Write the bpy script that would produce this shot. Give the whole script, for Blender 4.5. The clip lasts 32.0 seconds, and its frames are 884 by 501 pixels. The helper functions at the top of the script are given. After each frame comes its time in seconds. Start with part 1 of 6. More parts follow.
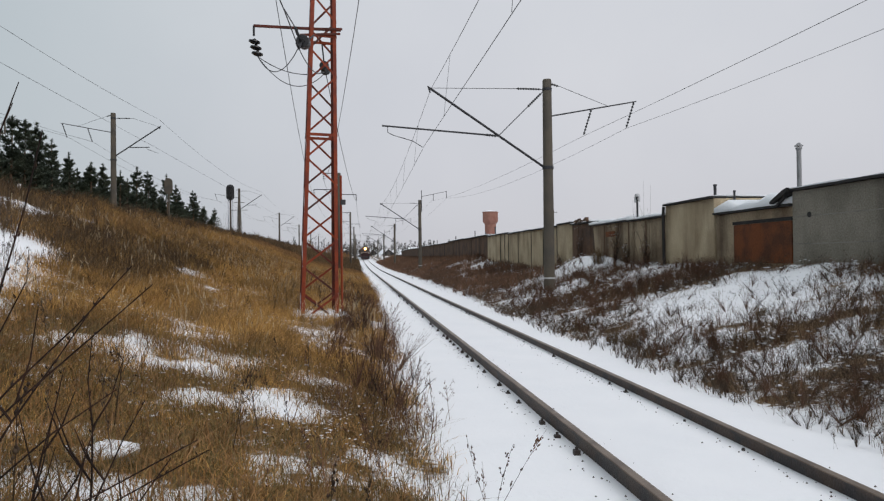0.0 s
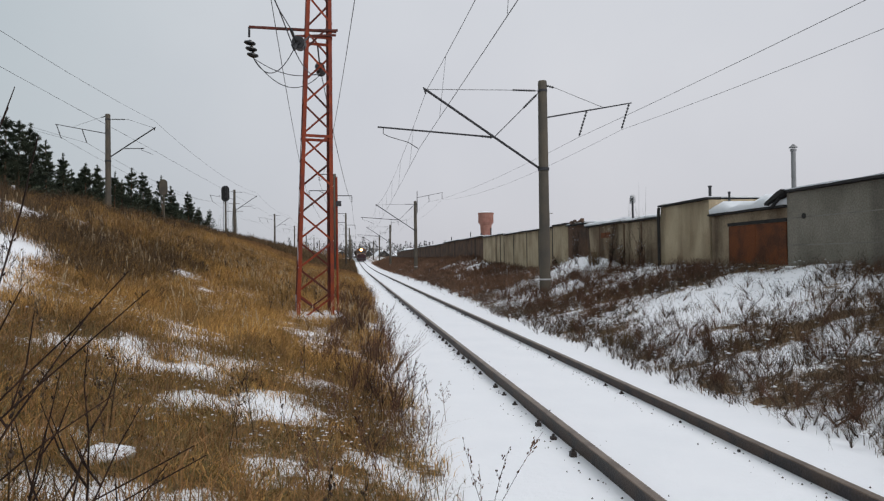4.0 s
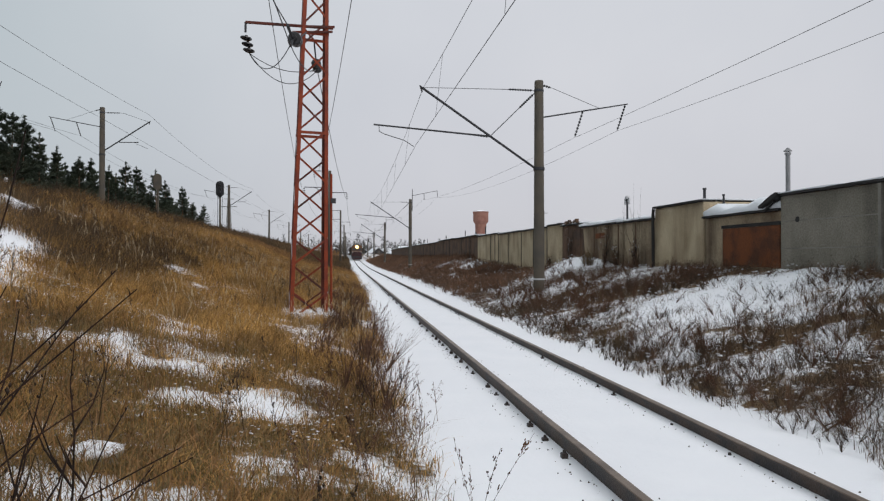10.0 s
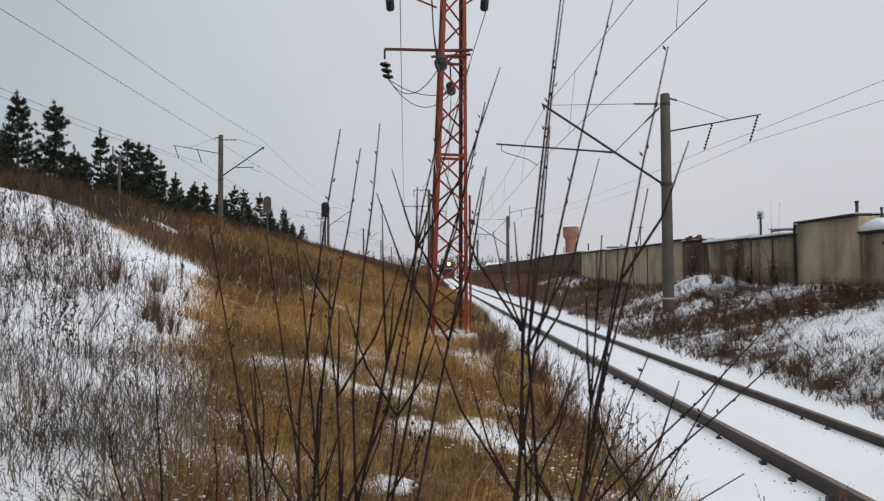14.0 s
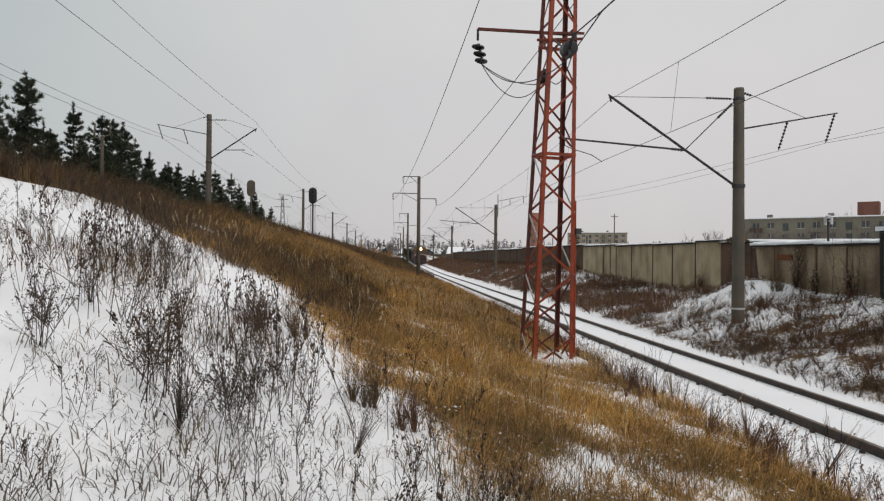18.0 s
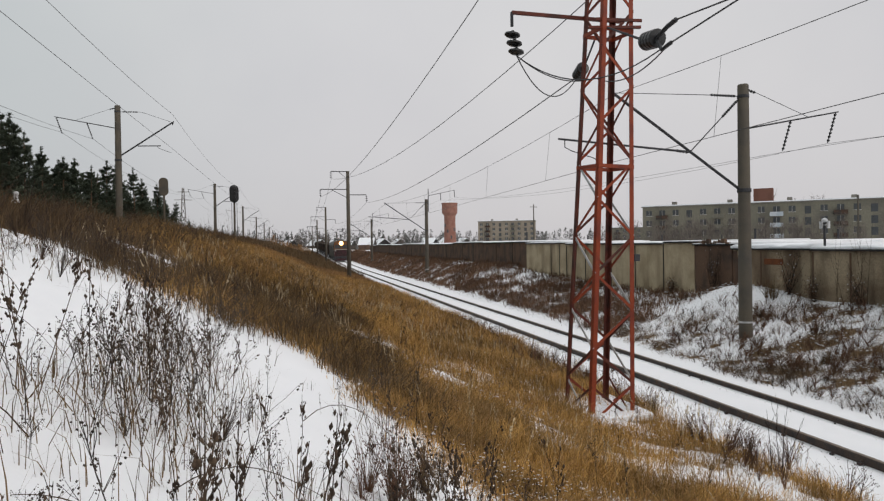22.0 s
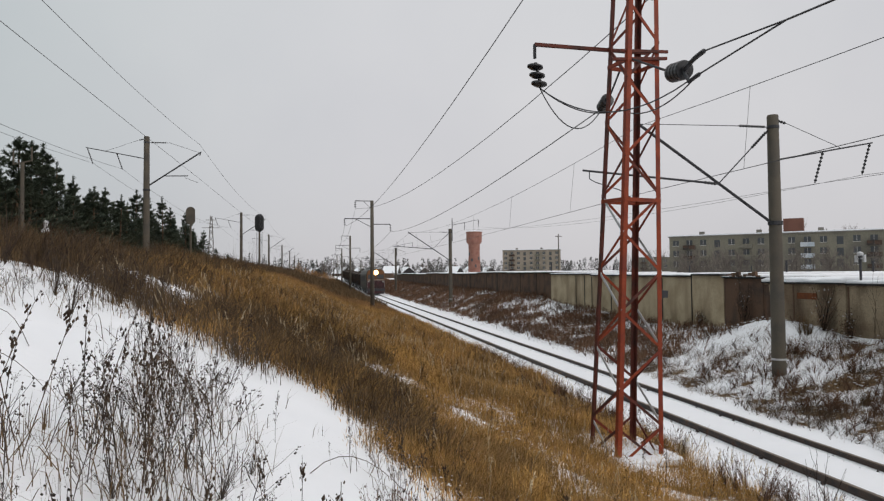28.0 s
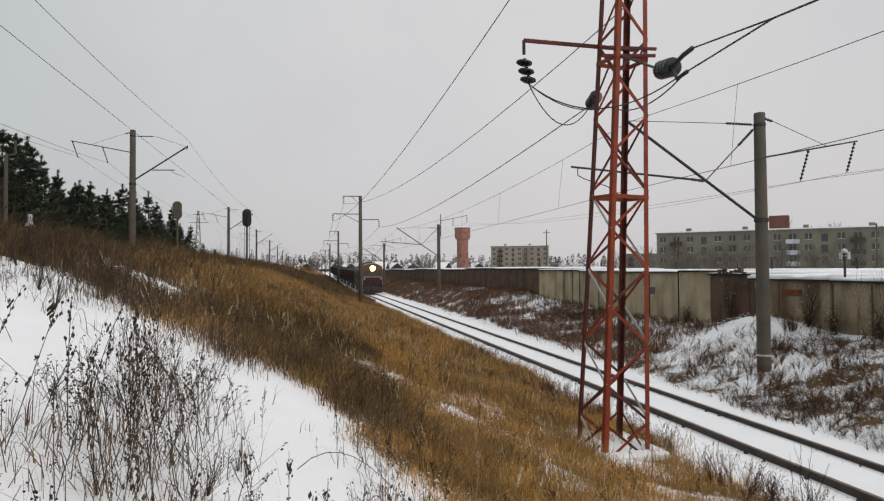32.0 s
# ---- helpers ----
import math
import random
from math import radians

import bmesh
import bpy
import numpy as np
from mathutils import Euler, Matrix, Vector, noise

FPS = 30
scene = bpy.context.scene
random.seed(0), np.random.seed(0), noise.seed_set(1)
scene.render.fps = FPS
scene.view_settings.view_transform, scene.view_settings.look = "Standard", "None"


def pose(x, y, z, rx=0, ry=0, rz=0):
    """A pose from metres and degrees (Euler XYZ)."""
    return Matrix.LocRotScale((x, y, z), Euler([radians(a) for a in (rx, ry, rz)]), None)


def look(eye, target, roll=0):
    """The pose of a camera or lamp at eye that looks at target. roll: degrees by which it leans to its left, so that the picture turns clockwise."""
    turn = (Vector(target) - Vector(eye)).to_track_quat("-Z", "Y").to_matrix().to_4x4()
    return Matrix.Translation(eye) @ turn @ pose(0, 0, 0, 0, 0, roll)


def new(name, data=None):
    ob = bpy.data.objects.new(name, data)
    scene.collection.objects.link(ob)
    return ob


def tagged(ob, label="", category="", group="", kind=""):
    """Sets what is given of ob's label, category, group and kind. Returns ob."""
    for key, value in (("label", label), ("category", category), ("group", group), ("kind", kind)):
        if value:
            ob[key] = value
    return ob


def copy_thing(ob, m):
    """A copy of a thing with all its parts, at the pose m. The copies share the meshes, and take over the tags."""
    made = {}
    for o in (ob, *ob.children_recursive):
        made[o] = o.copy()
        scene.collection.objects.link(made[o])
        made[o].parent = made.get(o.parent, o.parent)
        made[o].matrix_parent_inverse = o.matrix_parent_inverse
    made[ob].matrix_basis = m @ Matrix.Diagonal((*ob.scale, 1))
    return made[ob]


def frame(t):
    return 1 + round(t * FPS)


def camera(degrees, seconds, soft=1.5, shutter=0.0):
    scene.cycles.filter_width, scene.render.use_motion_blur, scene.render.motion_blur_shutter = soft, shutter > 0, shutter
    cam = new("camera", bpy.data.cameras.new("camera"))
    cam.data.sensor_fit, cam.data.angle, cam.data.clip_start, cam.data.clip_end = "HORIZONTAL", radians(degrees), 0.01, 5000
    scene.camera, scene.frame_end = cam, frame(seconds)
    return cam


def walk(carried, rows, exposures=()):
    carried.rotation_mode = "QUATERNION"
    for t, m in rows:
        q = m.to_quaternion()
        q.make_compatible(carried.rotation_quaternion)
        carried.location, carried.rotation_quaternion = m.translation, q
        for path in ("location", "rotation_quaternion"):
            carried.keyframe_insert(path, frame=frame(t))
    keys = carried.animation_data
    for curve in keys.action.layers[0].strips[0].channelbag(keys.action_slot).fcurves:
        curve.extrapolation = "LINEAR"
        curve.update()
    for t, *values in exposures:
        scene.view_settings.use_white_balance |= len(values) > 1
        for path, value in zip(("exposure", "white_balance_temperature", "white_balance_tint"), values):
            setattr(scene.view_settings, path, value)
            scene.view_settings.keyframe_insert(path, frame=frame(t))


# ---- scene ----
# The track runs along +y; z = 0 lies a little under the top of the rails.
cam = camera(66.4, 32.0, soft=1.25, shutter=0.08)
# seconds, eye, and the degrees of yaw, pitch and roll
PATH = [
    (0.0, -3.159, 0.053, 1.780, -7.18, 0.66, -0.65),
    (0.5, -3.165, 0.045, 1.784, -7.04, 0.70, -0.42),
    (1.0, -3.165, 0.049, 1.783, -7.16, 0.82, -0.37),
    (1.5, -3.175, 0.052, 1.786, -7.11, 0.61, -0.55),
    (2.0, -3.171, 0.059, 1.783, -7.37, 0.77, -0.62),
    (2.5, -3.169, 0.054, 1.786, -7.22, 0.65, -0.72),
    (3.0, -3.167, 0.051, 1.783, -7.06, 0.87, -0.65),
    (3.5, -3.165, 0.054, 1.790, -7.35, 0.72, -0.69),
    (5.5, -3.164, 0.052, 1.786, -7.71, 0.88, -0.71),
    (6.0, -3.165, 0.049, 1.783, -7.51, 0.88, -0.69),
    (6.5, -3.163, 0.061, 1.785, -7.66, 0.95, -0.66),
    (7.0, -3.160, 0.054, 1.779, -7.53, 0.85, -0.84),
    (7.5, -3.173, 0.059, 1.784, -7.31, 0.85, -0.90),
    (8.0, -3.160, 0.055, 1.780, -7.30, 0.98, -0.80),
    (8.5, -3.163, 0.056, 1.786, -7.21, 1.01, -0.88),
    (9.0, -3.159, 0.054, 1.785, -7.44, 1.05, -0.88),
    (9.5, -3.156, 0.057, 1.793, -7.63, 0.86, -0.18),
    (10.0, -3.156, 0.071, 1.802, -8.02, 0.59, 0.05),
    (10.5, -3.155, 0.057, 1.781, -9.42, -0.47, 0.55),
    (11.0, -3.170, 0.062, 1.777, -9.63, -1.50, 1.02),
    (11.5, -3.171, 0.073, 1.786, -9.60, -1.81, 1.04),
    (12.0, -3.211, 0.081, 1.784, -9.85, -1.42, 1.25),
    (12.5, -3.225, 0.092, 1.763, -10.22, -1.49, 1.81),
    (13.0, -3.473, 0.103, 1.786, -10.47, 0.15, 1.92),
    (13.5, -3.939, 0.170, 1.881, -6.73, 3.41, 0.42),
    (14.0, -4.509, 0.306, 1.923, -0.79, 1.99, -0.35),
    (14.5, -5.013, 0.571, 2.022, -2.24, 1.89, 1.48),
    (15.0, -5.467, 0.885, 2.136, -0.62, -0.53, 1.10),
    (15.5, -5.886, 1.170, 2.220, 1.67, -0.76, 1.00),
    (17.5, -7.397, 2.291, 2.514, -1.89, 0.40, -0.07),
    (18.0, -7.715, 2.670, 2.655, -4.51, 0.51, 0.47),
    (18.5, -8.017, 3.103, 2.775, -3.80, -1.88, -0.06),
    (19.0, -8.332, 3.580, 2.910, -4.99, -2.22, -0.15),
    (19.5, -8.625, 3.965, 3.007, -2.58, -0.74, -1.31),
    (20.0, -8.742, 4.397, 3.087, -7.18, -0.34, 1.06),
    (20.5, -9.045, 4.757, 3.218, -10.48, -1.22, -0.51),
    (21.0, -9.431, 5.123, 3.300, -5.50, 0.60, -1.44),
    (21.5, -9.616, 5.510, 3.443, -10.76, -0.45, 0.11),
    (22.0, -9.763, 5.869, 3.535, -12.36, -0.47, -0.88),
    (22.5, -9.847, 6.011, 3.582, -12.89, -0.17, -0.25),
    (23.0, -9.736, 6.034, 3.601, -9.08, -0.20, -0.87),
    (23.5, -9.705, 6.020, 3.618, -9.45, 1.68, 0.32),
    (24.0, -9.725, 6.018, 3.616, -9.45, 1.76, 0.97),
    (24.5, -9.678, 6.147, 3.640, -9.91, 1.00, 0.83),
    (25.0, -9.672, 6.147, 3.657, -9.23, 1.76, 0.48),
    (25.5, -9.671, 6.130, 3.643, -9.67, 1.29, 0.13),
    (27.5, -9.643, 6.125, 3.652, -10.26, 2.00, -0.72),
    (28.0, -9.637, 6.129, 3.649, -10.32, 1.97, -0.54),
    (28.5, -9.629, 6.121, 3.644, -11.54, 1.89, -0.08),
    (29.0, -9.635, 6.129, 3.648, -11.39, 1.89, 0.02),
    (29.5, -9.644, 6.131, 3.645, -11.09, 1.85, 0.45),
    (30.0, -9.645, 6.141, 3.643, -11.51, 1.34, 0.13),
    (30.5, -9.641, 6.134, 3.648, -11.42, 1.86, 0.23),
    (31.0, -9.637, 6.146, 3.647, -11.18, 1.53, 0.08),
    (31.5, -9.650, 6.148, 3.647, -11.30, 1.84, -0.13),
    (32.0, -9.634, 6.140, 3.649, -11.30, 1.60, -0.36),
]
walk(cam, [(t, pose(x, y, z, 0, 0, yaw) @ pose(0, 0, 0, 90 + pitch, 0, 0) @ pose(0, 0, 0, 0, 0, roll)) for t, x, y, z, yaw, pitch, roll in PATH],
     ((0.0, 0.02, 6330, 10), (15.2, 0.02, 6330, 10), (18.5, 0.02, 6780, 10), (21.5, 0.02, 6700, 10), (24.0, 0.02, 6520, 10), (27.5, 0.02, 6550, 10), (32.0, 0.02, 6700, 10)))

# ---- world, sun and exposure: a bright overcast winter noon ----
world = bpy.data.worlds.new("overcast_sky")
scene.world = world
world.use_nodes = True
wn, wl = world.node_tree.nodes, world.node_tree.links
wn.clear()
w_out, w_bg = wn.new("ShaderNodeOutputWorld"), wn.new("ShaderNodeBackground")
sky = wn.new("ShaderNodeTexSky")
sky.sky_type, sky.sun_disc = "NISHITA", False
sky.sun_elevation, sky.sun_rotation, sky.dust_density, sky.air_density = radians(24), radians(150), 3.0, 1.0
w_sat = wn.new("ShaderNodeHueSaturation")
w_sat.inputs["Saturation"].default_value, w_sat.inputs["Value"].default_value = 0.25, 0.10
wl.new(sky.outputs[0], w_sat.inputs["Color"])
w_co, w_sep = wn.new("ShaderNodeTexCoord"), wn.new("ShaderNodeSeparateXYZ")
w_ramp = wn.new("ShaderNodeValToRGB")
w_ramp.color_ramp.elements[0].position, w_ramp.color_ramp.elements[0].color = 0.0, (0.64, 0.63, 0.655, 1)
w_ramp.color_ramp.elements[1].position, w_ramp.color_ramp.elements[1].color = 1.0, (1.25, 1.25, 1.27, 1)
w_mid = w_ramp.color_ramp.elements.new(0.45)
w_mid.color = (0.69, 0.705, 0.73, 1)
w_mix = wn.new("ShaderNodeMixRGB")
w_mix.inputs[0].default_value = 0.12
wl.new(w_co.outputs["Generated"], w_sep.inputs[0])
wl.new(w_sep.outputs["Z"], w_ramp.inputs[0])
wl.new(w_ramp.outputs[0], w_mix.inputs[1])
wl.new(w_sat.outputs[0], w_mix.inputs[2])
w_cloud, w_soft, w_mul = wn.new("ShaderNodeTexNoise"), wn.new("ShaderNodeValToRGB"), wn.new("ShaderNodeMixRGB")
w_cloud.inputs["Scale"].default_value, w_cloud.inputs["Detail"].default_value = 2.2, 5
w_soft.color_ramp.elements[0].position, w_soft.color_ramp.elements[0].color = 0.3, (0.94, 0.945, 0.96, 1)
w_soft.color_ramp.elements[1].position, w_soft.color_ramp.elements[1].color = 0.7, (1.05, 1.045, 1.04, 1)
wl.new(w_co.outputs["Generated"], w_cloud.inputs["Vector"])
wl.new(w_cloud.outputs[0], w_soft.inputs[0])
w_mul.blend_type = "MULTIPLY"
w_mul.inputs[0].default_value = 1.0
wl.new(w_mix.outputs[0], w_mul.inputs[1])
wl.new(w_soft.outputs[0], w_mul.inputs[2])
w_side, w_tone = wn.new("ShaderNodeMapRange"), wn.new("ShaderNodeMixRGB")
w_side.inputs[1].default_value, w_side.inputs[2].default_value = -0.75, 0.15
w_side.inputs[3].default_value, w_side.inputs[4].default_value = 1.0, 0.0
w_side.interpolation_type = "SMOOTHSTEP"
w_tone.blend_type = "MULTIPLY"
w_tone.inputs[2].default_value = (0.66, 0.75, 0.75, 1)
wl.new(w_sep.outputs["X"], w_side.inputs[0])
wl.new(w_side.outputs[0], w_tone.inputs[0])
wl.new(w_mul.outputs[0], w_tone.inputs[1])
wl.new(w_tone.outputs[0], w_bg.inputs["Color"])
w_bg.inputs["Strength"].default_value = 1.0
wl.new(w_bg.outputs[0], w_out.inputs[0])

sun_lamp = new("sun", bpy.data.lights.new("sun", "SUN"))
sun_lamp.data.energy, sun_lamp.data.angle, sun_lamp.data.color = 0.7, radians(25), (1.0, 0.95, 0.9)
sun_lamp.matrix_world = look((60, -60, 70), (0, 20, 0))


# ---- materials ----
def mat(name, base, rough=0.8, metal=0.0, vary=0.25, scale=3.0, fine=40.0, bump=0.2, second=None, amount=0.5, random_tint=0.0, island=False, spec=0.3):
    """A worn surface: base colour, a second colour in patches, grain, and relief."""
    m = bpy.data.materials.new(name)
    m.use_nodes = True
    n, l = m.node_tree.nodes, m.node_tree.links
    b = n["Principled BSDF"]
    b.inputs["Roughness"].default_value, b.inputs["Metallic"].default_value = rough, metal
    b.inputs["Specular IOR Level"].default_value = spec
    co = n.new("ShaderNodeTexCoord")
    big, small = n.new("ShaderNodeTexNoise"), n.new("ShaderNodeTexNoise")
    big.inputs["Scale"].default_value, big.inputs["Detail"].default_value = scale, 6
    small.inputs["Scale"].default_value, small.inputs["Detail"].default_value = fine, 4
    l.new(co.outputs["Object"], big.inputs["Vector"])
    l.new(co.outputs["Object"], small.inputs["Vector"])
    ramp = n.new("ShaderNodeValToRGB")
    ramp.color_ramp.elements[0].position, ramp.color_ramp.elements[1].position = 0.62 - amount * 0.35, 0.75 - amount * 0.25
    mix = n.new("ShaderNodeMixRGB")
    two = second or [c * (1 - vary) for c in base]
    mix.inputs[1].default_value, mix.inputs[2].default_value = (*base, 1), (*two, 1)
    l.new(big.outputs[0], ramp.inputs[0])
    l.new(ramp.outputs[0], mix.inputs[0])
    hsv = n.new("ShaderNodeHueSaturation")
    l.new(mix.outputs[0], hsv.inputs["Color"])
    rng = n.new("ShaderNodeMapRange")
    rng.inputs[1].default_value, rng.inputs[2].default_value = 0.25, 0.75
    rng.inputs[3].default_value, rng.inputs[4].default_value = 1 - vary, 1 + vary
    l.new(small.outputs[0], rng.inputs[0])
    last = rng.outputs[0]
    if random_tint:
        if island:
            rnd = n.new("ShaderNodeNewGeometry").outputs["Random Per Island"]
        else:
            rnd = n.new("ShaderNodeObjectInfo").outputs["Random"]
        r2, mul = n.new("ShaderNodeMapRange"), n.new("ShaderNodeMath")
        r2.inputs[3].default_value, r2.inputs[4].default_value = 1 - random_tint, 1 + random_tint
        mul.operation = "MULTIPLY"
        l.new(rnd, r2.inputs[0])
        l.new(r2.outputs[0], mul.inputs[0])
        l.new(last, mul.inputs[1])
        last = mul.outputs[0]
    l.new(last, hsv.inputs["Value"])
    l.new(hsv.outputs[0], b.inputs["Base Color"])
    if bump:
        bm_ = n.new("ShaderNodeBump")
        bm_.inputs["Strength"].default_value, bm_.inputs["Distance"].default_value = bump, 0.02
        l.new(small.outputs[0], bm_.inputs["Height"])
        l.new(bm_.outputs[0], b.inputs["Normal"])
    return m


def glow(name, colour, strength):
    m = bpy.data.materials.new(name)
    m.use_nodes = True
    b = m.node_tree.nodes["Principled BSDF"]
    b.inputs["Emission Color"].default_value, b.inputs["Emission Strength"].default_value = (*colour, 1), strength
    return m


SNOW = mat("snow", (0.80, 0.81, 0.84), 0.75, vary=0.05, scale=1.5, fine=60, bump=0.25)
RAIL = mat("rusty_rail_steel", (0.075, 0.055, 0.045), 0.55, 0.35, 0.3, 4, 60, 0.3, (0.045, 0.04, 0.04))
RAILTOP = mat("worn_rail_head", (0.20, 0.155, 0.12), 0.42, 0.6, 0.25, 3, 80, 0.1, (0.12, 0.09, 0.07))
CONCRETE = mat("weathered_concrete", (0.21, 0.195, 0.17), 0.9, 0, 0.22, 1.6, 45, 0.4, (0.14, 0.13, 0.115))
POLE_GREY = mat("pole_concrete", (0.105, 0.09, 0.07), 0.9, 0, 0.2, 1.2, 50, 0.3, (0.08, 0.072, 0.062))
STEEL_DARK = mat("dark_steel", (0.055, 0.055, 0.06), 0.6, 0.4, 0.25, 5, 60, 0.2)
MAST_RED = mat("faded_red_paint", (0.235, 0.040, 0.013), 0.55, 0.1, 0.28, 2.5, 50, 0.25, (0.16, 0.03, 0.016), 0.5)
MAST_DARK = mat("darker_red_paint", (0.115, 0.028, 0.018), 0.65, 0.15, 0.3, 3, 50, 0.25, (0.06, 0.025, 0.02), 0.5)
ALU = mat("bare_galvanised_steel", (0.55, 0.55, 0.56), 0.45, 0.5, 0.15, 5, 60, 0.1)
ZINC = mat("dull_zinc_sheet", (0.24, 0.24, 0.245), 0.55, 0.3, 0.2, 4, 50, 0.1)
BLACK_RUBBER = mat("black_glazed_insulator", (0.018, 0.018, 0.02), 0.35, 0, 0.3, 8, 60, 0.05, spec=0.5)
CABLE = mat("dark_cable", (0.06, 0.06, 0.065), 0.6, 0.3, 0.2, 2, 30, 0.0)
BROWN_WALL = mat("dark_brown_brickwork", (0.125, 0.075, 0.05), 0.92, 0, 0.25, 1.2, 25, 0.4, (0.07, 0.048, 0.038), 0.5)
RUST_GATE = mat("rusted_orange_steel", (0.165, 0.052, 0.017), 0.8, 0.1, 0.3, 1.6, 22, 0.35, (0.085, 0.034, 0.017), 0.6)
TAR = mat("tarred_roof_edge", (0.03, 0.028, 0.028), 0.85, 0, 0.3, 4, 40, 0.4)
TOWER_BRICK = mat("tower_red_brick", (0.27, 0.135, 0.105), 0.92, 0, 0.2, 0.5, 12, 0.3, (0.22, 0.10, 0.075), 0.5)
FLAT_WALL = mat("apartment_panel", (0.175, 0.162, 0.125), 0.92, 0, 0.2, 0.15, 3, 0.2, (0.13, 0.12, 0.098), 0.5)
FLAT_YELLOW = mat("apartment_yellowish_panel", (0.25, 0.21, 0.165), 0.92, 0, 0.12, 0.15, 3, 0.2, (0.19, 0.165, 0.13), 0.5)
FLAT_BRICK = mat("apartment_brick", (0.16, 0.075, 0.055), 0.92, 0, 0.15, 0.4, 6, 0.2)
WINDOW_DARK = mat("dark_window_glass", (0.045, 0.048, 0.052), 0.3, 0, 0.2, 0.5, 5, 0.0, spec=0.5)
BALCONY_PALE = mat("pale_balcony_board", (0.48, 0.50, 0.52), 0.8, 0, 0.15, 0.6, 8, 0.1, (0.36, 0.40, 0.44))
BARK = mat("pine_bark", (0.13, 0.085, 0.055), 0.95, 0, 0.3, 3, 30, 0.5)
NEEDLES = mat("pine_needles", (0.085, 0.105, 0.072), 0.85, 0, 0.3, 0.6, 12, 0.0, (0.05, 0.066, 0.05), 0.5, 0.4, True)
TWIG = mat("dark_twig_bark", (0.022, 0.015, 0.013), 0.9, 0, 0.3, 6, 60, 0.0, (0.05, 0.028, 0.02), 0.4, spec=0.1)
WEED = mat("dead_weed_stalk", (0.075, 0.052, 0.036), 0.9, 0, 0.3, 3, 40, 0.0, (0.042, 0.03, 0.024), 0.5, 0.45, True, spec=0.1)
WEED_GREY = mat("grey_dead_weed", (0.075, 0.06, 0.05), 0.9, 0, 0.3, 3, 40, 0.0, (0.045, 0.036, 0.03), 0.5, 0.45, True, spec=0.1)
WEED_BANK = mat("grey_brown_bank_weed", (0.105, 0.077, 0.056), 0.9, 0, 0.3, 3, 40, 0.0, (0.055, 0.04, 0.031), 0.5, 0.5, True, spec=0.1)
WEED_RED = mat("red_brown_dead_weed", (0.135, 0.075, 0.05), 0.9, 0, 0.3, 3, 40, 0.0, (0.07, 0.042, 0.03), 0.5, 0.45, True, spec=0.1)
GRASS_GOLD = mat("dry_golden_grass", (0.455, 0.262, 0.077), 0.85, 0, 0.33, 0.9, 9, 0.0, (0.235, 0.14, 0.05), 0.6, 0.55, True)
GRASS_BROWN = mat("dry_brown_grass", (0.27, 0.145, 0.058), 0.88, 0, 0.25, 0.6, 9, 0.0, (0.15, 0.085, 0.04), 0.5, 0.45, True)
GRASS_FAR = mat("far_red_brown_grass", (0.175, 0.098, 0.06), 0.9, 0, 0.25, 0.3, 9, 0.0, (0.10, 0.062, 0.044), 0.5, 0.45, True)
GRASS_RIDGE = mat("dark_ridge_grass", (0.125, 0.079, 0.038), 0.9, 0, 0.25, 0.3, 9, 0.0, (0.075, 0.05, 0.029), 0.5, 0.45, True)
GRASS_OLIVE = mat("olive_dead_grass", (0.16, 0.124, 0.05), 0.9, 0, 0.25, 0.5, 9, 0.0, (0.095, 0.074, 0.036), 0.5, 0.45, True)
FROST_GRASS = mat("grey_frosted_grass", (0.17, 0.135, 0.095), 0.9, 0, 0.25, 0.8, 9, 0.0, (0.10, 0.085, 0.065), 0.5, 0.5, True)
PLUME = mat("pale_grass_plume", (0.52, 0.42, 0.27), 0.9, 0, 0.2, 3, 40, 0.0, (0.4, 0.31, 0.19), 0.5, 0.4, True)
GRASS_BANK = mat("dark_matted_grass", (0.17, 0.108, 0.062), 0.9, 0, 0.25, 0.9, 9, 0.0, (0.095, 0.066, 0.045), 0.5, 0.45, True)
BARE_TREES = mat("bare_grey_branches", (0.15, 0.128, 0.11), 0.95, 0, 0.3, 0.1, 2, 0.0, (0.095, 0.08, 0.07), 0.5, 0.3, True)
WOODS = mat("bare_far_woods", (0.10, 0.092, 0.085), 0.95, 0, 0.3, 0.1, 2, 0.0, (0.05, 0.055, 0.05), 0.5, 0.3, True)


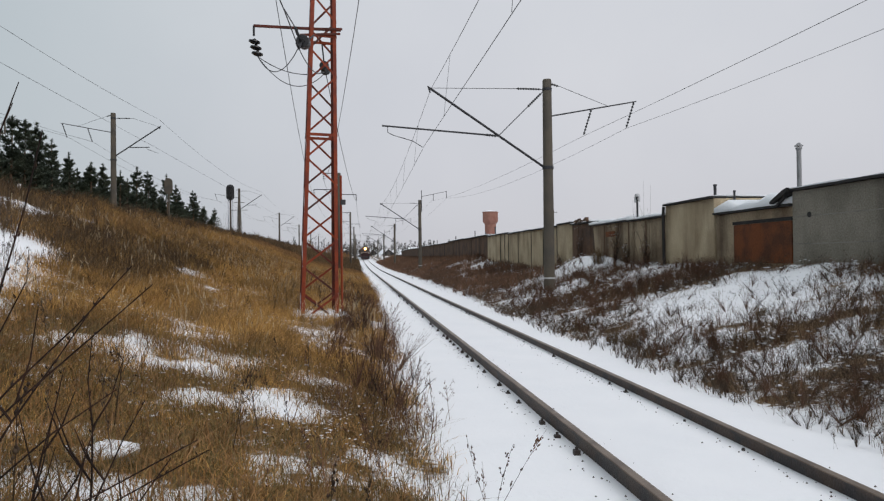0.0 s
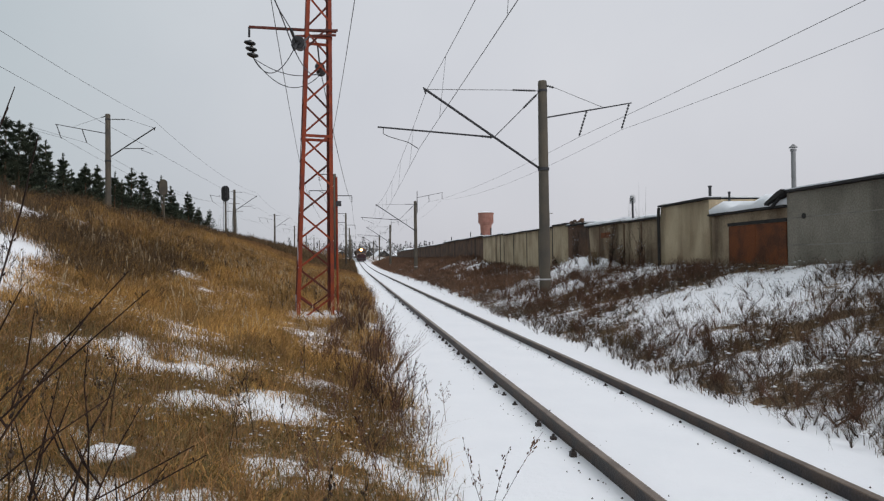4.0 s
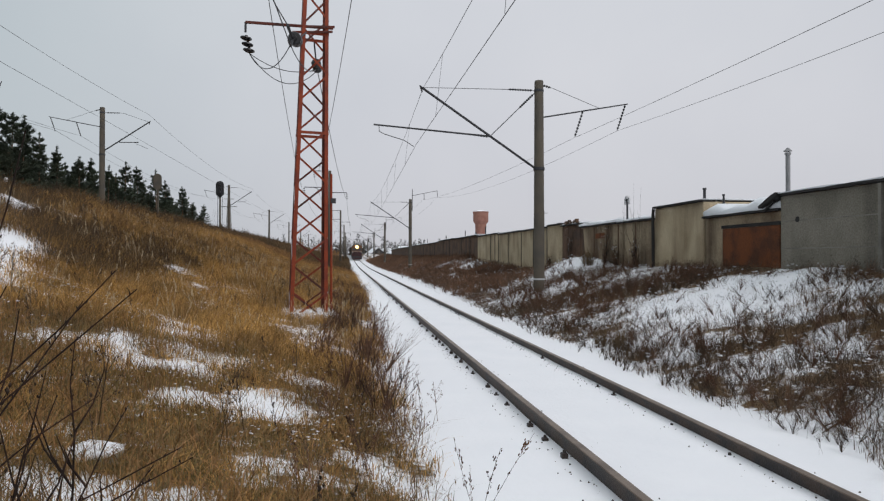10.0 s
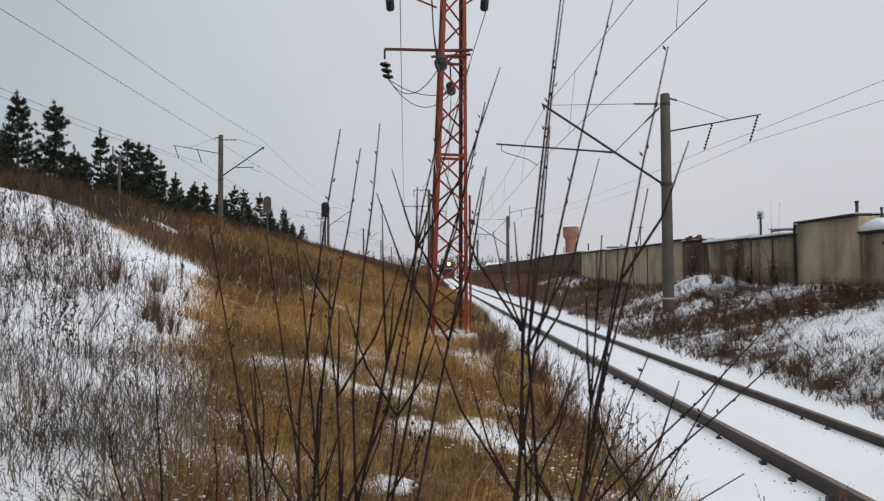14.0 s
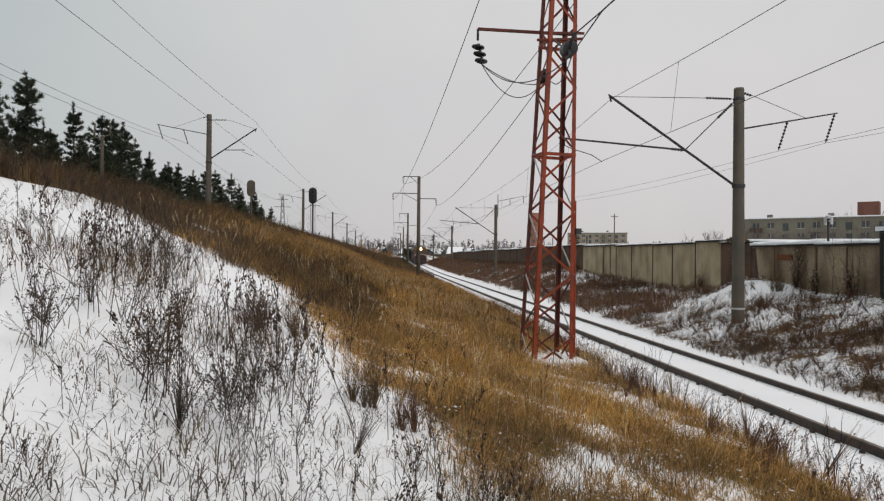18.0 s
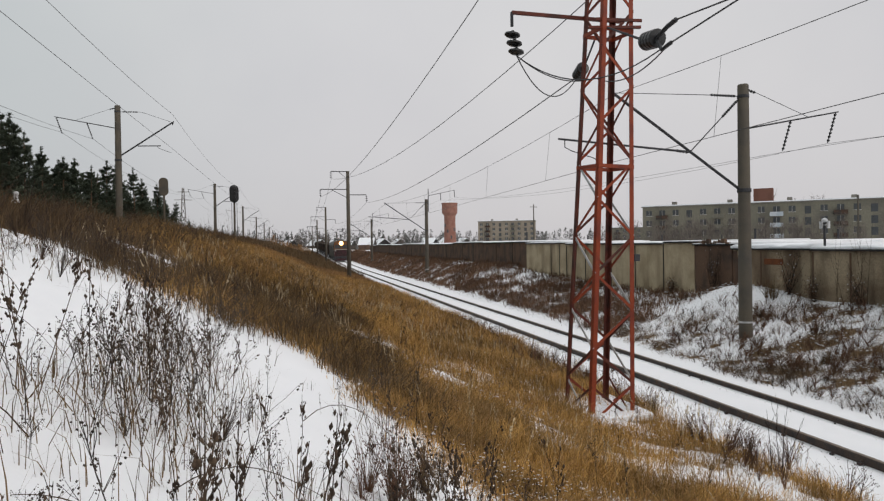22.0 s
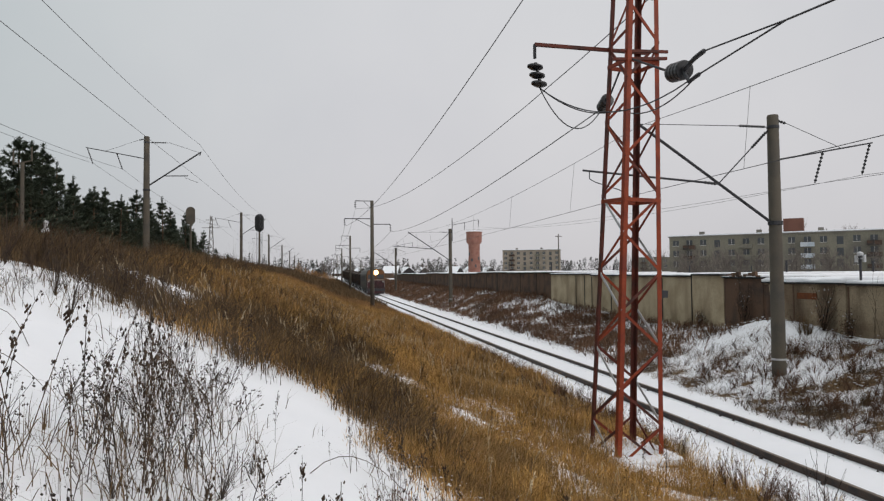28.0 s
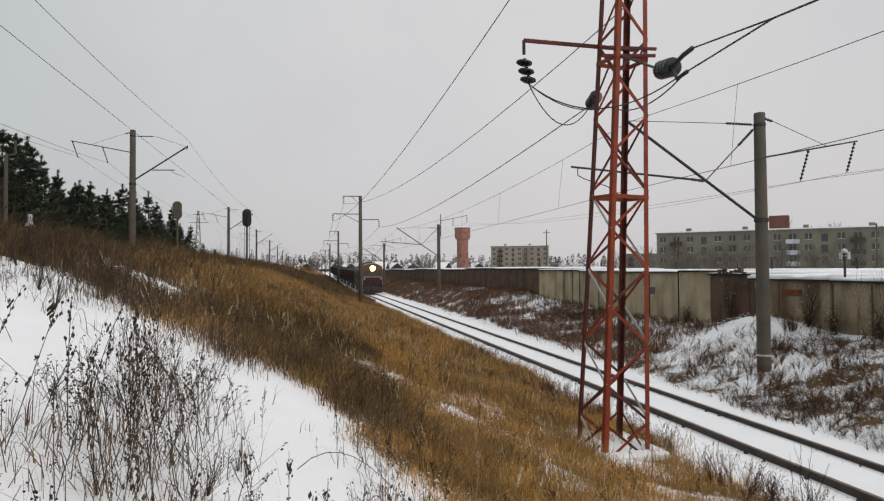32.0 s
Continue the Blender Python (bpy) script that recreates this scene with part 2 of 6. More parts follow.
def wall_material(name, base, dark, damp, tone=0.5):
    """Old cement render: blotches, streaks running down, fine grain, cracks in relief."""
    m = bpy.data.materials.new(name)
    m.use_nodes = True
    n, l = m.node_tree.nodes, m.node_tree.links
    b = n["Principled BSDF"]
    b.inputs["Roughness"].default_value, b.inputs["Specular IOR Level"].default_value = 0.93, 0.2
    co, info, mp = n.new("ShaderNodeTexCoord"), n.new("ShaderNodeObjectInfo"), n.new("ShaderNodeMapping")
    shift = n.new("ShaderNodeVectorMath")
    l.new(co.outputs["Object"], shift.inputs[0])
    l.new(info.outputs["Location"], shift.inputs[1])
    mp.inputs["Scale"].default_value = (0.8, 0.8, 0.2)
    l.new(shift.outputs[0], mp.inputs["Vector"])

    def noise_of(vector, scale, detail, low, high):
        t, r = n.new("ShaderNodeTexNoise"), n.new("ShaderNodeValToRGB")
        t.inputs["Scale"].default_value, t.inputs["Detail"].default_value = scale, detail
        l.new(vector, t.inputs["Vector"])
        r.color_ramp.elements[0].position, r.color_ramp.elements[1].position = low, high
        l.new(t.outputs[0], r.inputs[0])
        return t.outputs[0], r.outputs[0]

    _, blotch = noise_of(shift.outputs[0], 0.9, 8, 0.42, 0.66)
    _, streak = noise_of(mp.outputs[0], 1.3, 7, 0.48, 0.72)
    grain, speck = noise_of(shift.outputs[0], 26, 6, 0.35, 0.7)
    mixes = [n.new("ShaderNodeMixRGB") for _ in range(3)]
    mixes[0].inputs[1].default_value, mixes[0].inputs[2].default_value = (*base, 1), (*dark, 1)
    l.new(blotch, mixes[0].inputs[0])
    mixes[1].inputs[2].default_value = (*damp, 1)
    half = n.new("ShaderNodeMath")
    half.operation = "MULTIPLY"
    half.inputs[1].default_value = tone * 1.5
    l.new(streak, half.inputs[0])
    l.new(half.outputs[0], mixes[1].inputs[0])
    l.new(mixes[0].outputs[0], mixes[1].inputs[1])
    mixes[2].blend_type = "MULTIPLY"
    mixes[2].inputs[0].default_value = 0.35
    l.new(mixes[1].outputs[0], mixes[2].inputs[1])
    l.new(speck, mixes[2].inputs[2])
    l.new(mixes[2].outputs[0], b.inputs["Base Color"])
    bp = n.new("ShaderNodeBump")
    bp.inputs["Strength"].default_value, bp.inputs["Distance"].default_value = 0.5, 0.02
    l.new(grain, bp.inputs["Height"])
    l.new(bp.outputs[0], b.inputs["Normal"])
    return m


PALE_WALL = wall_material("stained_pale_render", (0.58, 0.475, 0.325), (0.42, 0.335, 0.22), (0.15, 0.095, 0.06), 0.5)
GREY_WALL = wall_material("stained_grey_render", (0.28, 0.255, 0.212), (0.20, 0.182, 0.148), (0.10, 0.09, 0.074), 0.45)
BEIGE_WALL = wall_material("stained_beige_panels", (0.42, 0.335, 0.23), (0.23, 0.165, 0.11), (0.08, 0.052, 0.036), 0.62)


def ground_material():
    """Snow over dead grass litter; the litter shows where the cover attribute lets it."""
    m = bpy.data.materials.new("snow_over_litter")
    m.use_nodes = True
    n, l = m.node_tree.nodes, m.node_tree.links
    b = n["Principled BSDF"]
    b.inputs["Roughness"].default_value, b.inputs["Specular IOR Level"].default_value = 0.8, 0.2
    co, at = n.new("ShaderNodeTexCoord"), n.new("ShaderNodeAttribute")
    at.attribute_name = "cover"
    n1, n2, n3 = (n.new("ShaderNodeTexNoise") for _ in range(3))
    for node, s, d in ((n1, 1.3, 8), (n2, 14, 6), (n3, 70, 4)):
        node.inputs["Scale"].default_value, node.inputs["Detail"].default_value = s, d
        l.new(co.outputs["Object"], node.inputs["Vector"])

    def math(op, a, c):
        k = n.new("ShaderNodeMath")
        k.operation = op
        for i, v in enumerate((a, c)):
            if isinstance(v, (int, float)):
                k.inputs[i].default_value = v
            else:
                l.new(v, k.inputs[i])
        return k.outputs[0]

    noise_sum = math("ADD", math("MULTIPLY", n1.outputs[0], 0.55), math("MULTIPLY", n2.outputs[0], 0.45))
    edge = math("SUBTRACT", math("ADD", at.outputs["Fac"], noise_sum), 1.0)
    fac = n.new("ShaderNodeMapRange")
    fac.inputs[1].default_value, fac.inputs[2].default_value = -0.05, 0.05
    l.new(edge, fac.inputs[0])
    litter, snow, mix = n.new("ShaderNodeMixRGB"), n.new("ShaderNodeMixRGB"), n.new("ShaderNodeMixRGB")
    litter.inputs[1].default_value, litter.inputs[2].default_value = (0.10, 0.06, 0.03, 1), (0.20, 0.125, 0.055, 1)
    snow.inputs[1].default_value, snow.inputs[2].default_value = (0.76, 0.77, 0.80, 1), (0.84, 0.84, 0.86, 1)
    l.new(n2.outputs[0], litter.inputs[0])
    l.new(n1.outputs[0], snow.inputs[0])
    l.new(fac.outputs[0], mix.inputs[0])
    l.new(snow.outputs[0], mix.inputs[1])
    l.new(litter.outputs[0], mix.inputs[2])
    l.new(mix.outputs[0], b.inputs["Base Color"])
    bp = n.new("ShaderNodeBump")
    bp.inputs["Strength"].default_value, bp.inputs["Distance"].default_value = 0.35, 0.03
    l.new(math("ADD", n2.outputs[0], math("MULTIPLY", n3.outputs[0], 0.4)), bp.inputs["Height"])
    l.new(bp.outputs[0], b.inputs["Normal"])
    return m


GROUND_MAT = ground_material()


# ---- mesh helpers ----
class Shape:
    """Gathers boxes, beams, tubes and lathed forms into one mesh."""

    def __init__(self):
        self.v, self.f = [], []

    def add(self, verts, faces):
        k = len(self.v)
        self.v += [tuple(p) for p in verts]
        self.f += [tuple(i + k for i in q) for q in faces]
        return self

    def box(self, a, b):
        (x0, y0, z0), (x1, y1, z1) = a, b
        return self.add([(x0, y0, z0), (x1, y0, z0), (x1, y1, z0), (x0, y1, z0), (x0, y0, z1), (x1, y0, z1), (x1, y1, z1), (x0, y1, z1)],
                        [(0, 3, 2, 1), (4, 5, 6, 7), (0, 1, 5, 4), (1, 2, 6, 5), (2, 3, 7, 6), (3, 0, 4, 7)])

    def tube(self, points, radii, sides=8, caps=True):
        pts = [Vector(p) for p in points]
        if isinstance(radii, (int, float)):
            radii = [radii] * len(pts)
        rings, up = [], None
        for i, p in enumerate(pts):
            way = (pts[min(i + 1, len(pts) - 1)] - pts[max(i - 1, 0)]).normalized()
            if up is None or abs(up.dot(way)) > 0.95:
                up = Vector((0, 0, 1)) if abs(way.z) < 0.9 else Vector((1, 0, 0))
            a = way.cross(up).normalized()
            b = a.cross(way).normalized()
            up = b
            rings.append([p + radii[i] * (math.cos(2 * math.pi * s / sides) * a + math.sin(2 * math.pi * s / sides) * b) for s in range(sides)])
        faces = [(i * sides + s, i * sides + (s + 1) % sides, (i + 1) * sides + (s + 1) % sides, (i + 1) * sides + s) for i in range(len(pts) - 1) for s in range(sides)]
        if caps:
            faces += [tuple(range(sides - 1, -1, -1)), tuple((len(pts) - 1) * sides + s for s in range(sides))]
        return self.add([q for r in rings for q in r], faces)

    def beam(self, a, b, w, h, side=None):
        """A rectangular bar from a to b, w wide along side and h the other way."""
        a, b = Vector(a), Vector(b)
        way = (b - a).normalized()
        ref = Vector(side) if side else (Vector((0, 0, 1)) if abs(way.z) < 0.9 else Vector((1, 0, 0)))
        u = (ref - ref.dot(way) * way).normalized() * w / 2
        v = way.cross(u).normalized() * h / 2
        return self.add([a - u - v, a + u - v, a + u + v, a - u + v, b - u - v, b + u - v, b + u + v, b - u + v],
                        [(0, 3, 2, 1), (4, 5, 6, 7), (0, 1, 5, 4), (1, 2, 6, 5), (2, 3, 7, 6), (3, 0, 4, 7)])

    def angle_bar(self, a, b, w, t, d1, d2):
        """An L-shaped bar: two legs of width w along d1 and d2."""
        a, b, d1, d2 = Vector(a), Vector(b), Vector(d1), Vector(d2)
        self.beam(a + d1 * w / 2, b + d1 * w / 2, w, t, d1)
        return self.beam(a + d2 * w / 2, b + d2 * w / 2, w, t, d2)

    def lathe(self, profile, sides=16, at=(0, 0, 0), axis=(0, 0, 1)):
        """profile: (radius, height) pairs along the axis."""
        ax, at = Vector(axis).normalized(), Vector(at)
        u = ax.orthogonal().normalized()
        v = ax.cross(u)
        vs = [at + ax * h + r * (math.cos(2 * math.pi * s / sides) * u + math.sin(2 * math.pi * s / sides) * v) for r, h in profile for s in range(sides)]
        fs = [(i * sides + s, i * sides + (s + 1) % sides, (i + 1) * sides + (s + 1) % sides, (i + 1) * sides + s) for i in range(len(profile) - 1) for s in range(sides)]
        fs += [tuple(range(sides - 1, -1, -1)), tuple((len(profile) - 1) * sides + s for s in range(sides))]
        return self.add(vs, fs)

    def prism(self, outline, axis, lo, hi):
        """An outline of 2D points pushed along axis 'x', 'y' or 'z' from lo to hi."""
        put = {"x": lambda p, k: (k, p[0], p[1]), "y": lambda p, k: (p[0], k, p[1]), "z": lambda p, k: (p[0], p[1], k)}[axis]
        n = len(outline)
        fs = [tuple(range(n)), tuple(range(2 * n - 1, n - 1, -1))] + [(i, i + n, (i + 1) % n + n, (i + 1) % n) for i in range(n)]
        return self.add([put(p, lo) for p in outline] + [put(p, hi) for p in outline], fs)

    def mesh(self, name, bevel=0.0):
        me = bpy.data.meshes.new(name)
        me.from_pydata(self.v, [], self.f)
        b = bmesh.new()
        b.from_mesh(me)
        bmesh.ops.recalc_face_normals(b, faces=b.faces[:])
        if bevel:
            sharp = [e for e in b.edges if len(e.link_faces) == 2 and e.calc_face_angle(0) > 0.9]
            bmesh.ops.bevel(b, geom=sharp, offset=bevel, segments=1, affect="EDGES", clamp_overlap=True)
        b.to_mesh(me)
        b.free()
        return me


def smooth(me):
    me.polygons.foreach_set("use_smooth", [True] * len(me.polygons))
    return me


def part(name, shape, material, parent=None, label="", bevel=0.0, round_=False):
    """One mesh object, under its thing or part. shape: a Shape or a mesh."""
    me = shape.mesh(name, bevel) if isinstance(shape, Shape) else shape
    if material and not me.materials:
        me.materials.append(material)
    if round_:
        smooth(me)
    ob = new(name, me)
    ob.parent = parent
    return tagged(ob, label)


def thing(name, label, category, place=(0, 0, 0), turn=0.0, group="", kind=""):
    ob = new(name)
    ob.empty_display_size = 0.2
    ob.matrix_basis = pose(*place, 0, 0, turn)
    return tagged(ob, label, category, group, kind)


def mesh_np(name, verts, tris, material):
    """A mesh of triangles from arrays."""
    me = bpy.data.meshes.new(name)
    me.vertices.add(len(verts))
    me.vertices.foreach_set("co", np.ascontiguousarray(verts, np.float32).ravel())
    me.loops.add(3 * len(tris))
    me.loops.foreach_set("vertex_index", np.ascontiguousarray(tris, np.int32).ravel())
    me.polygons.add(len(tris))
    me.polygons.foreach_set("loop_start", np.arange(0, 3 * len(tris), 3, dtype=np.int32))
    me.update(calc_edges=True)
    me.materials.append(material)
    return me


# ---- the lie of the land: a cutting with a higher line on its one side and garages on the other ----
PROFILE = [(-420, 3.5), (-60, 4.2), (-32, 4.3), (-22, 4.0), (-19, 3.75), (-18, 3.6), (-15.8, 3.65), (-14.9, 4.1), (-14, 3.85), (-12, 3.02), (-10, 2.15), (-8, 1.32), (-5.5, 0.66),
           (-4.1, 0.40), (-3.4, 0.26), (-2.75, 0.09), (-2.37, 0.03), (1.72, -0.06), (2.3, 0.03), (3.9, 0.48), (5.2, 0.92), (6.6, 1.35), (7.5, 1.55), (9, 1.5), (60, 1.2), (420, 1.2)]
PX, PZ = np.array(PROFILE).T
TRACK_X, RAIL_Z = -0.324, (0.150, 0.086)  # the middle of the track; the heights of its slightly canted rails


def rise(y):
    """How far the track climbs beyond a hundred metres."""
    return 1.45 * (np.clip((np.asarray(y, float) - 100) / 135, 0, 1.6)) ** 1.4


def wave(x, y, s, seed):
    """A cheap smooth noise between -1 and 1 from crossed sines."""
    a, b, c = np.sin(seed * 12.9) * 3, np.sin(seed * 78.2) * 3, np.sin(seed * 37.7) * 3
    return (np.sin(x / s + 1.7 * np.sin(y / s * 0.7 + a) + b) + np.sin(y / s * 1.13 + 1.9 * np.sin(x / s * 0.83 + c) + a) + np.sin((x + y) / s * 0.61 + b + c)) / 3


def speckle(x, y, s, seed):
    """Uneven patches between about -1 and 1: two octaves of smoothed random cells s apart."""
    x, y = np.asarray(x, float), np.asarray(y, float)
    total = 0
    for size, weight in ((s, 0.75), (s * 0.46, 0.5)):
        u, v = x / size + seed * 7.31 + 0.3 * y / size, y / size * 0.95 + seed * 3.77
        i, j = np.floor(u), np.floor(v)
        f, g = u - i, v - j
        f, g = f * f * (3 - 2 * f), g * g * (3 - 2 * g)

        def cell(a, b):
            h = np.sin(a * 127.1 + b * 311.7 + seed * 74.7) * 43758.5453
            return 2 * (h - np.floor(h)) - 1
        total = total + weight * ((cell(i, j) * (1 - f) + cell(i + 1, j) * f) * (1 - g) + (cell(i, j + 1) * (1 - f) + cell(i + 1, j + 1) * f) * g)
    return total


def ground_z(x, y):
    x, y = np.asarray(x, float), np.asarray(y, float)
    z = np.interp(x, PX, PZ)
    off = np.clip((np.abs(x - TRACK_X) - 2.2) / 1.2, 0, 1)
    z = z + off * (0.10 * wave(x, y, 1.6, 1) + 0.05 * wave(x, y, 0.6, 2) + 0.02 * wave(x, y, 0.22, 3))
    right = np.clip((x - 2.6) / 3, 0, 1) * (x < 9)
    dip = -0.45 * np.exp(-(((y - 40) / 9) ** 2)) + 0.30 * np.clip((y - 50) / 8, 0, 1) - 0.10 * np.clip((14 - y) / 4, 0, 1)
    heap = 0.42 * np.exp(-(((y - 28.6) / 1.9) ** 2) - ((x - 6.6) / 1.3) ** 2)
    return z + right * dip + heap + (1 - off) * 0.006 * wave(x, y, 0.5, 4) + rise(y) * np.exp(-((x / 9) ** 4))


def golden_edge(y):
    """How far up the slope the golden grass reaches."""
    return np.interp(y, [-5, 3, 5, 7, 9, 11, 13, 15, 17, 20, 27, 35, 50, 80], [-5.4, -6.2, -6.7, -7.2, -7.7, -8.2, -8.6, -9.1, -10.2, -11.4, -12.6, -13.2, -13.4, -13.6])


# open patches of snow (middle x, y and half sizes): low on the slope, then up along the ridge
LOW_PATCHES = [(-7.9, 10.4, 0.8, 0.7), (-8.1, 21.3, 0.8, 1.1), (-6.9, 18.4, 0.4, 0.8), (-5.4, 10.5, 0.4, 0.9), (-5.2, 7.7, 0.45, 0.7), (-3.85, 7.1, 0.5, 0.8), (-4.0, 12.8, 0.75, 1.9), (-3.4, 12.0, 0.4, 0.9),
               (-6.7, 14.2, 0.35, 0.7), (-6.3, 8.0, 0.35, 0.5), (-3.6, 4.9, 0.4, 0.4), (-4.15, 4.3, 0.35, 0.25), (-5.5, 4.9, 0.3, 0.3), (-7.4, 10.9, 0.5, 0.7), (-5.9, 8.3, 0.3, 0.8), (-4.1, 17.0, 0.9, 0.9), (-6.3, 5.6, 0.4, 0.3), (-4.6, 6.6, 0.25, 0.35)]
RIDGE_PATCHES = [(-13.2, 22.6, 1.2, 2.3), (-12.4, 21.6, 0.6, 1.2), (-12.7, 27.3, 0.75, 1.7), (-13.5, 35.5, 0.7, 2.6), (-11.2, 51.5, 1.4, 4.5), (-9.9, 48.4, 0.6, 3.0), (-7.3, 20.9, 0.3, 0.6), (-10.8, 24.5, 0.35, 1.1), (-9.6, 30, 0.4, 1.6), (-12.1, 42, 0.6, 3.0)]


def brow(y):
    """Where the grass of the ridge begins above the snow."""
    return np.interp(y, [13.5, 17.5], [-14.9, -13.5])


def grassiness(x, y):
    """0: open snow, 1: dense dead grass."""
    x, y = np.asarray(x, float), np.asarray(y, float)
    e = golden_edge(y) + 0.35 * wave(x, y, 0.9, 7) + 0.3 * speckle(x, y, 0.7, 17)
    left = np.clip((x - e) / 0.8 + 0.3, 0, 1) * np.clip((-2.35 - x + 0.35 * wave(x, y, 0.7, 8)) / 0.6, 0, 1)
    patch = np.clip(0.56 + 0.5 * speckle(x, y, 1.3, 9) + 0.8 * speckle(x, y, 0.6, 10) + 0.9 * speckle(x, y, 0.28, 20) + 0.22 * np.clip((8.5 - y) / 3, 0, 1), 0, 1)
    near = np.clip((30 - y) / 12, 0.25, 0.93) * np.maximum(np.clip((x + 7.2) / 0.8, 0.35, 1), np.clip((7.4 - y) / 0.8, 0, 1))
    left = left * (1 - near * (1 - patch))
    bare = 1 + 0 * x
    for bx, by, rx, ry in LOW_PATCHES + RIDGE_PATCHES:
        d = ((x - bx) / rx) ** 2 + ((y - by) / ry) ** 2 + 0.9 * speckle(x, y, 0.55, 18) + 1.3 * speckle(x, y, 0.22, 22)
        bare = np.minimum(bare, np.clip(d - 0.12, 0.06, 1))
    ridge = np.clip((brow(y) - x + 0.4 * wave(x, y, 2.0, 11)) / 0.6, 0, 1) * np.clip((y + 5) / 5, 0, 1) * (x > -40)
    upper = np.clip((y - 15.2) / 3, 0, 1) * (x <= e + 0.6) * (x > -13.6) * np.clip(0.75 + 0.85 * speckle(x, y, 2.4, 12) + 0.4 * speckle(x, y, 0.9, 19), 0, 1)
    bank = 0.56 + 0.22 * np.clip((11.5 - y) / 3, 0, 1) + 0.5 * speckle(x, y, 1.5, 13) + 0.7 * speckle(x, y, 0.6, 15) + 0.5 * speckle(x, y, 0.3, 16) + 0.3 * np.exp(-(((x - 4.2) / 1.8) ** 2) - ((y - 21) / 3) ** 2) + 0.12 * np.clip((y - 26) / 10, 0, 1) + 0.25 * np.clip((y - 60) / 20, 0, 1)
    right = ((x > 1.3) & (x < 7.6)) * np.clip((x - 1.5 + 0.25 * wave(x, y, 0.6, 14) - 0.03 * np.clip(y - 20, 0, 20)) / 0.35, 0, 1) * np.clip(bank, 0, 1)
    for bx, by, rx, ry, k in ((4.7, 13.6, 1.5, 1.9, 0.9), (6.1, 14.2, 0.9, 1.6, 0.8), (2.9, 12.6, 0.5, 0.7, 0.8), (6.4, 28.2, 1.6, 2.8, 0.85), (5.2, 30.5, 1.2, 2.5, 0.7), (6.6, 38, 0.6, 4, 0.7), (6.9, 20.6, 0.5, 1.0, 0.6), (6.8, 51, 1.2, 3, 0.6)):
        right = right * (1 - k * np.exp(-(((x - bx) / rx) ** 2) - ((y - by) / ry) ** 2))
    return np.clip(np.maximum.reduce([left * bare, ridge * np.sqrt(bare), 0.8 * upper * bare, 0.85 * right]), 0, 1)


def spaced(a, b, step):
    return list(np.arange(a, b, step))


def make_ground():
    xs = [-420, -300, -200, -140, -100, -80, -65, -55, -46, -40, -35, -31, -28, -25.5, -23.5, -22, -21] + spaced(-20, -11, 0.3) + spaced(-11, 7.6, 0.14) + [7.7, 8, 9, 11, 14, 18, 24, 32, 44, 60, 80, 110, 150, 210, 300, 420]
    ys = [-80, -50, -30, -20, -14, -10, -8] + spaced(-6, 26, 0.14) + spaced(26, 60, 0.4) + spaced(60, 120, 1.5) + list(np.geomspace(120, 1600, 30))
    gx, gy = np.meshgrid(xs, ys)
    gz = ground_z(gx, gy)
    nx, ny = len(xs), len(ys)
    i = (np.arange(ny - 1)[:, None] * nx + np.arange(nx - 1)[None, :]).ravel()
    tris = np.concatenate([np.stack([i, i + 1, i + nx + 1], 1), np.stack([i, i + nx + 1, i + nx], 1)])
    me = mesh_np("ground", np.stack([gx.ravel(), gy.ravel(), gz.ravel()], 1), tris, GROUND_MAT)
    me.attributes.new("cover", "FLOAT", "POINT").data.foreach_set("value", (0.29 + 0.325 * grassiness(gx, gy)).ravel().astype(np.float32) * (np.abs(gx.ravel() - TRACK_X) > 2.03) * (gx.ravel() < 7.6))
    smooth(me)
    tagged(part("ground", me, GROUND_MAT), "snowy railway cutting with dead grass showing through", "ground", kind="structure")


make_ground()


# ---- the track ----
HEAD_X = 0.7975  # from the middle of the track to the middle of a rail head


def loft(outline, run):
    """An outline across the track, pushed along stations of distance and height."""
    s, n = Shape(), len(outline)
    s.v = [(a, y, b + z) for y, z in run for a, b in outline]
    s.f = [(k * n + i, k * n + (i + 1) % n, (k + 1) * n + (i + 1) % n, (k + 1) * n + i) for k in range(len(run) - 1) for i in range(n)]
    s.f += [tuple(range(n - 1, -1, -1)), tuple((len(run) - 1) * n + i for i in range(n))]
    return s


def make_rail(x, z, label):
    rail = thing("rail", label, "rail", (TRACK_X + x, 0, z), kind="structure", group="rails of the near track")
    web = [(-0.075, -0.18), (0.075, -0.18), (0.075, -0.165), (0.012, -0.145), (0.010, -0.045), (0.0365, -0.034), (0.0365, -0.006), (-0.0365, -0.006), (-0.0365, -0.034), (-0.010, -0.045), (-0.012, -0.145), (-0.075, -0.165)]
    run = [(-20.0, 0.0)] + [(y, float(rise(y))) for y in range(100, 340, 12)] + [(700.0, float(rise(700)))]
    part("rail_body", loft(web, run), RAIL, rail)
    part("rail_head", loft([(-0.0375, -0.008), (0.0375, -0.008), (0.034, 0.0), (-0.034, 0.0)], run), RAILTOP, rail, "worn running surface of a rail")
    return rail


RAIL_L = make_rail(-HEAD_X, RAIL_Z[0], "rusty steel rail standing out of the snow")
RAIL_R = make_rail(HEAD_X, RAIL_Z[1], "rusty steel rail standing out of the snow")


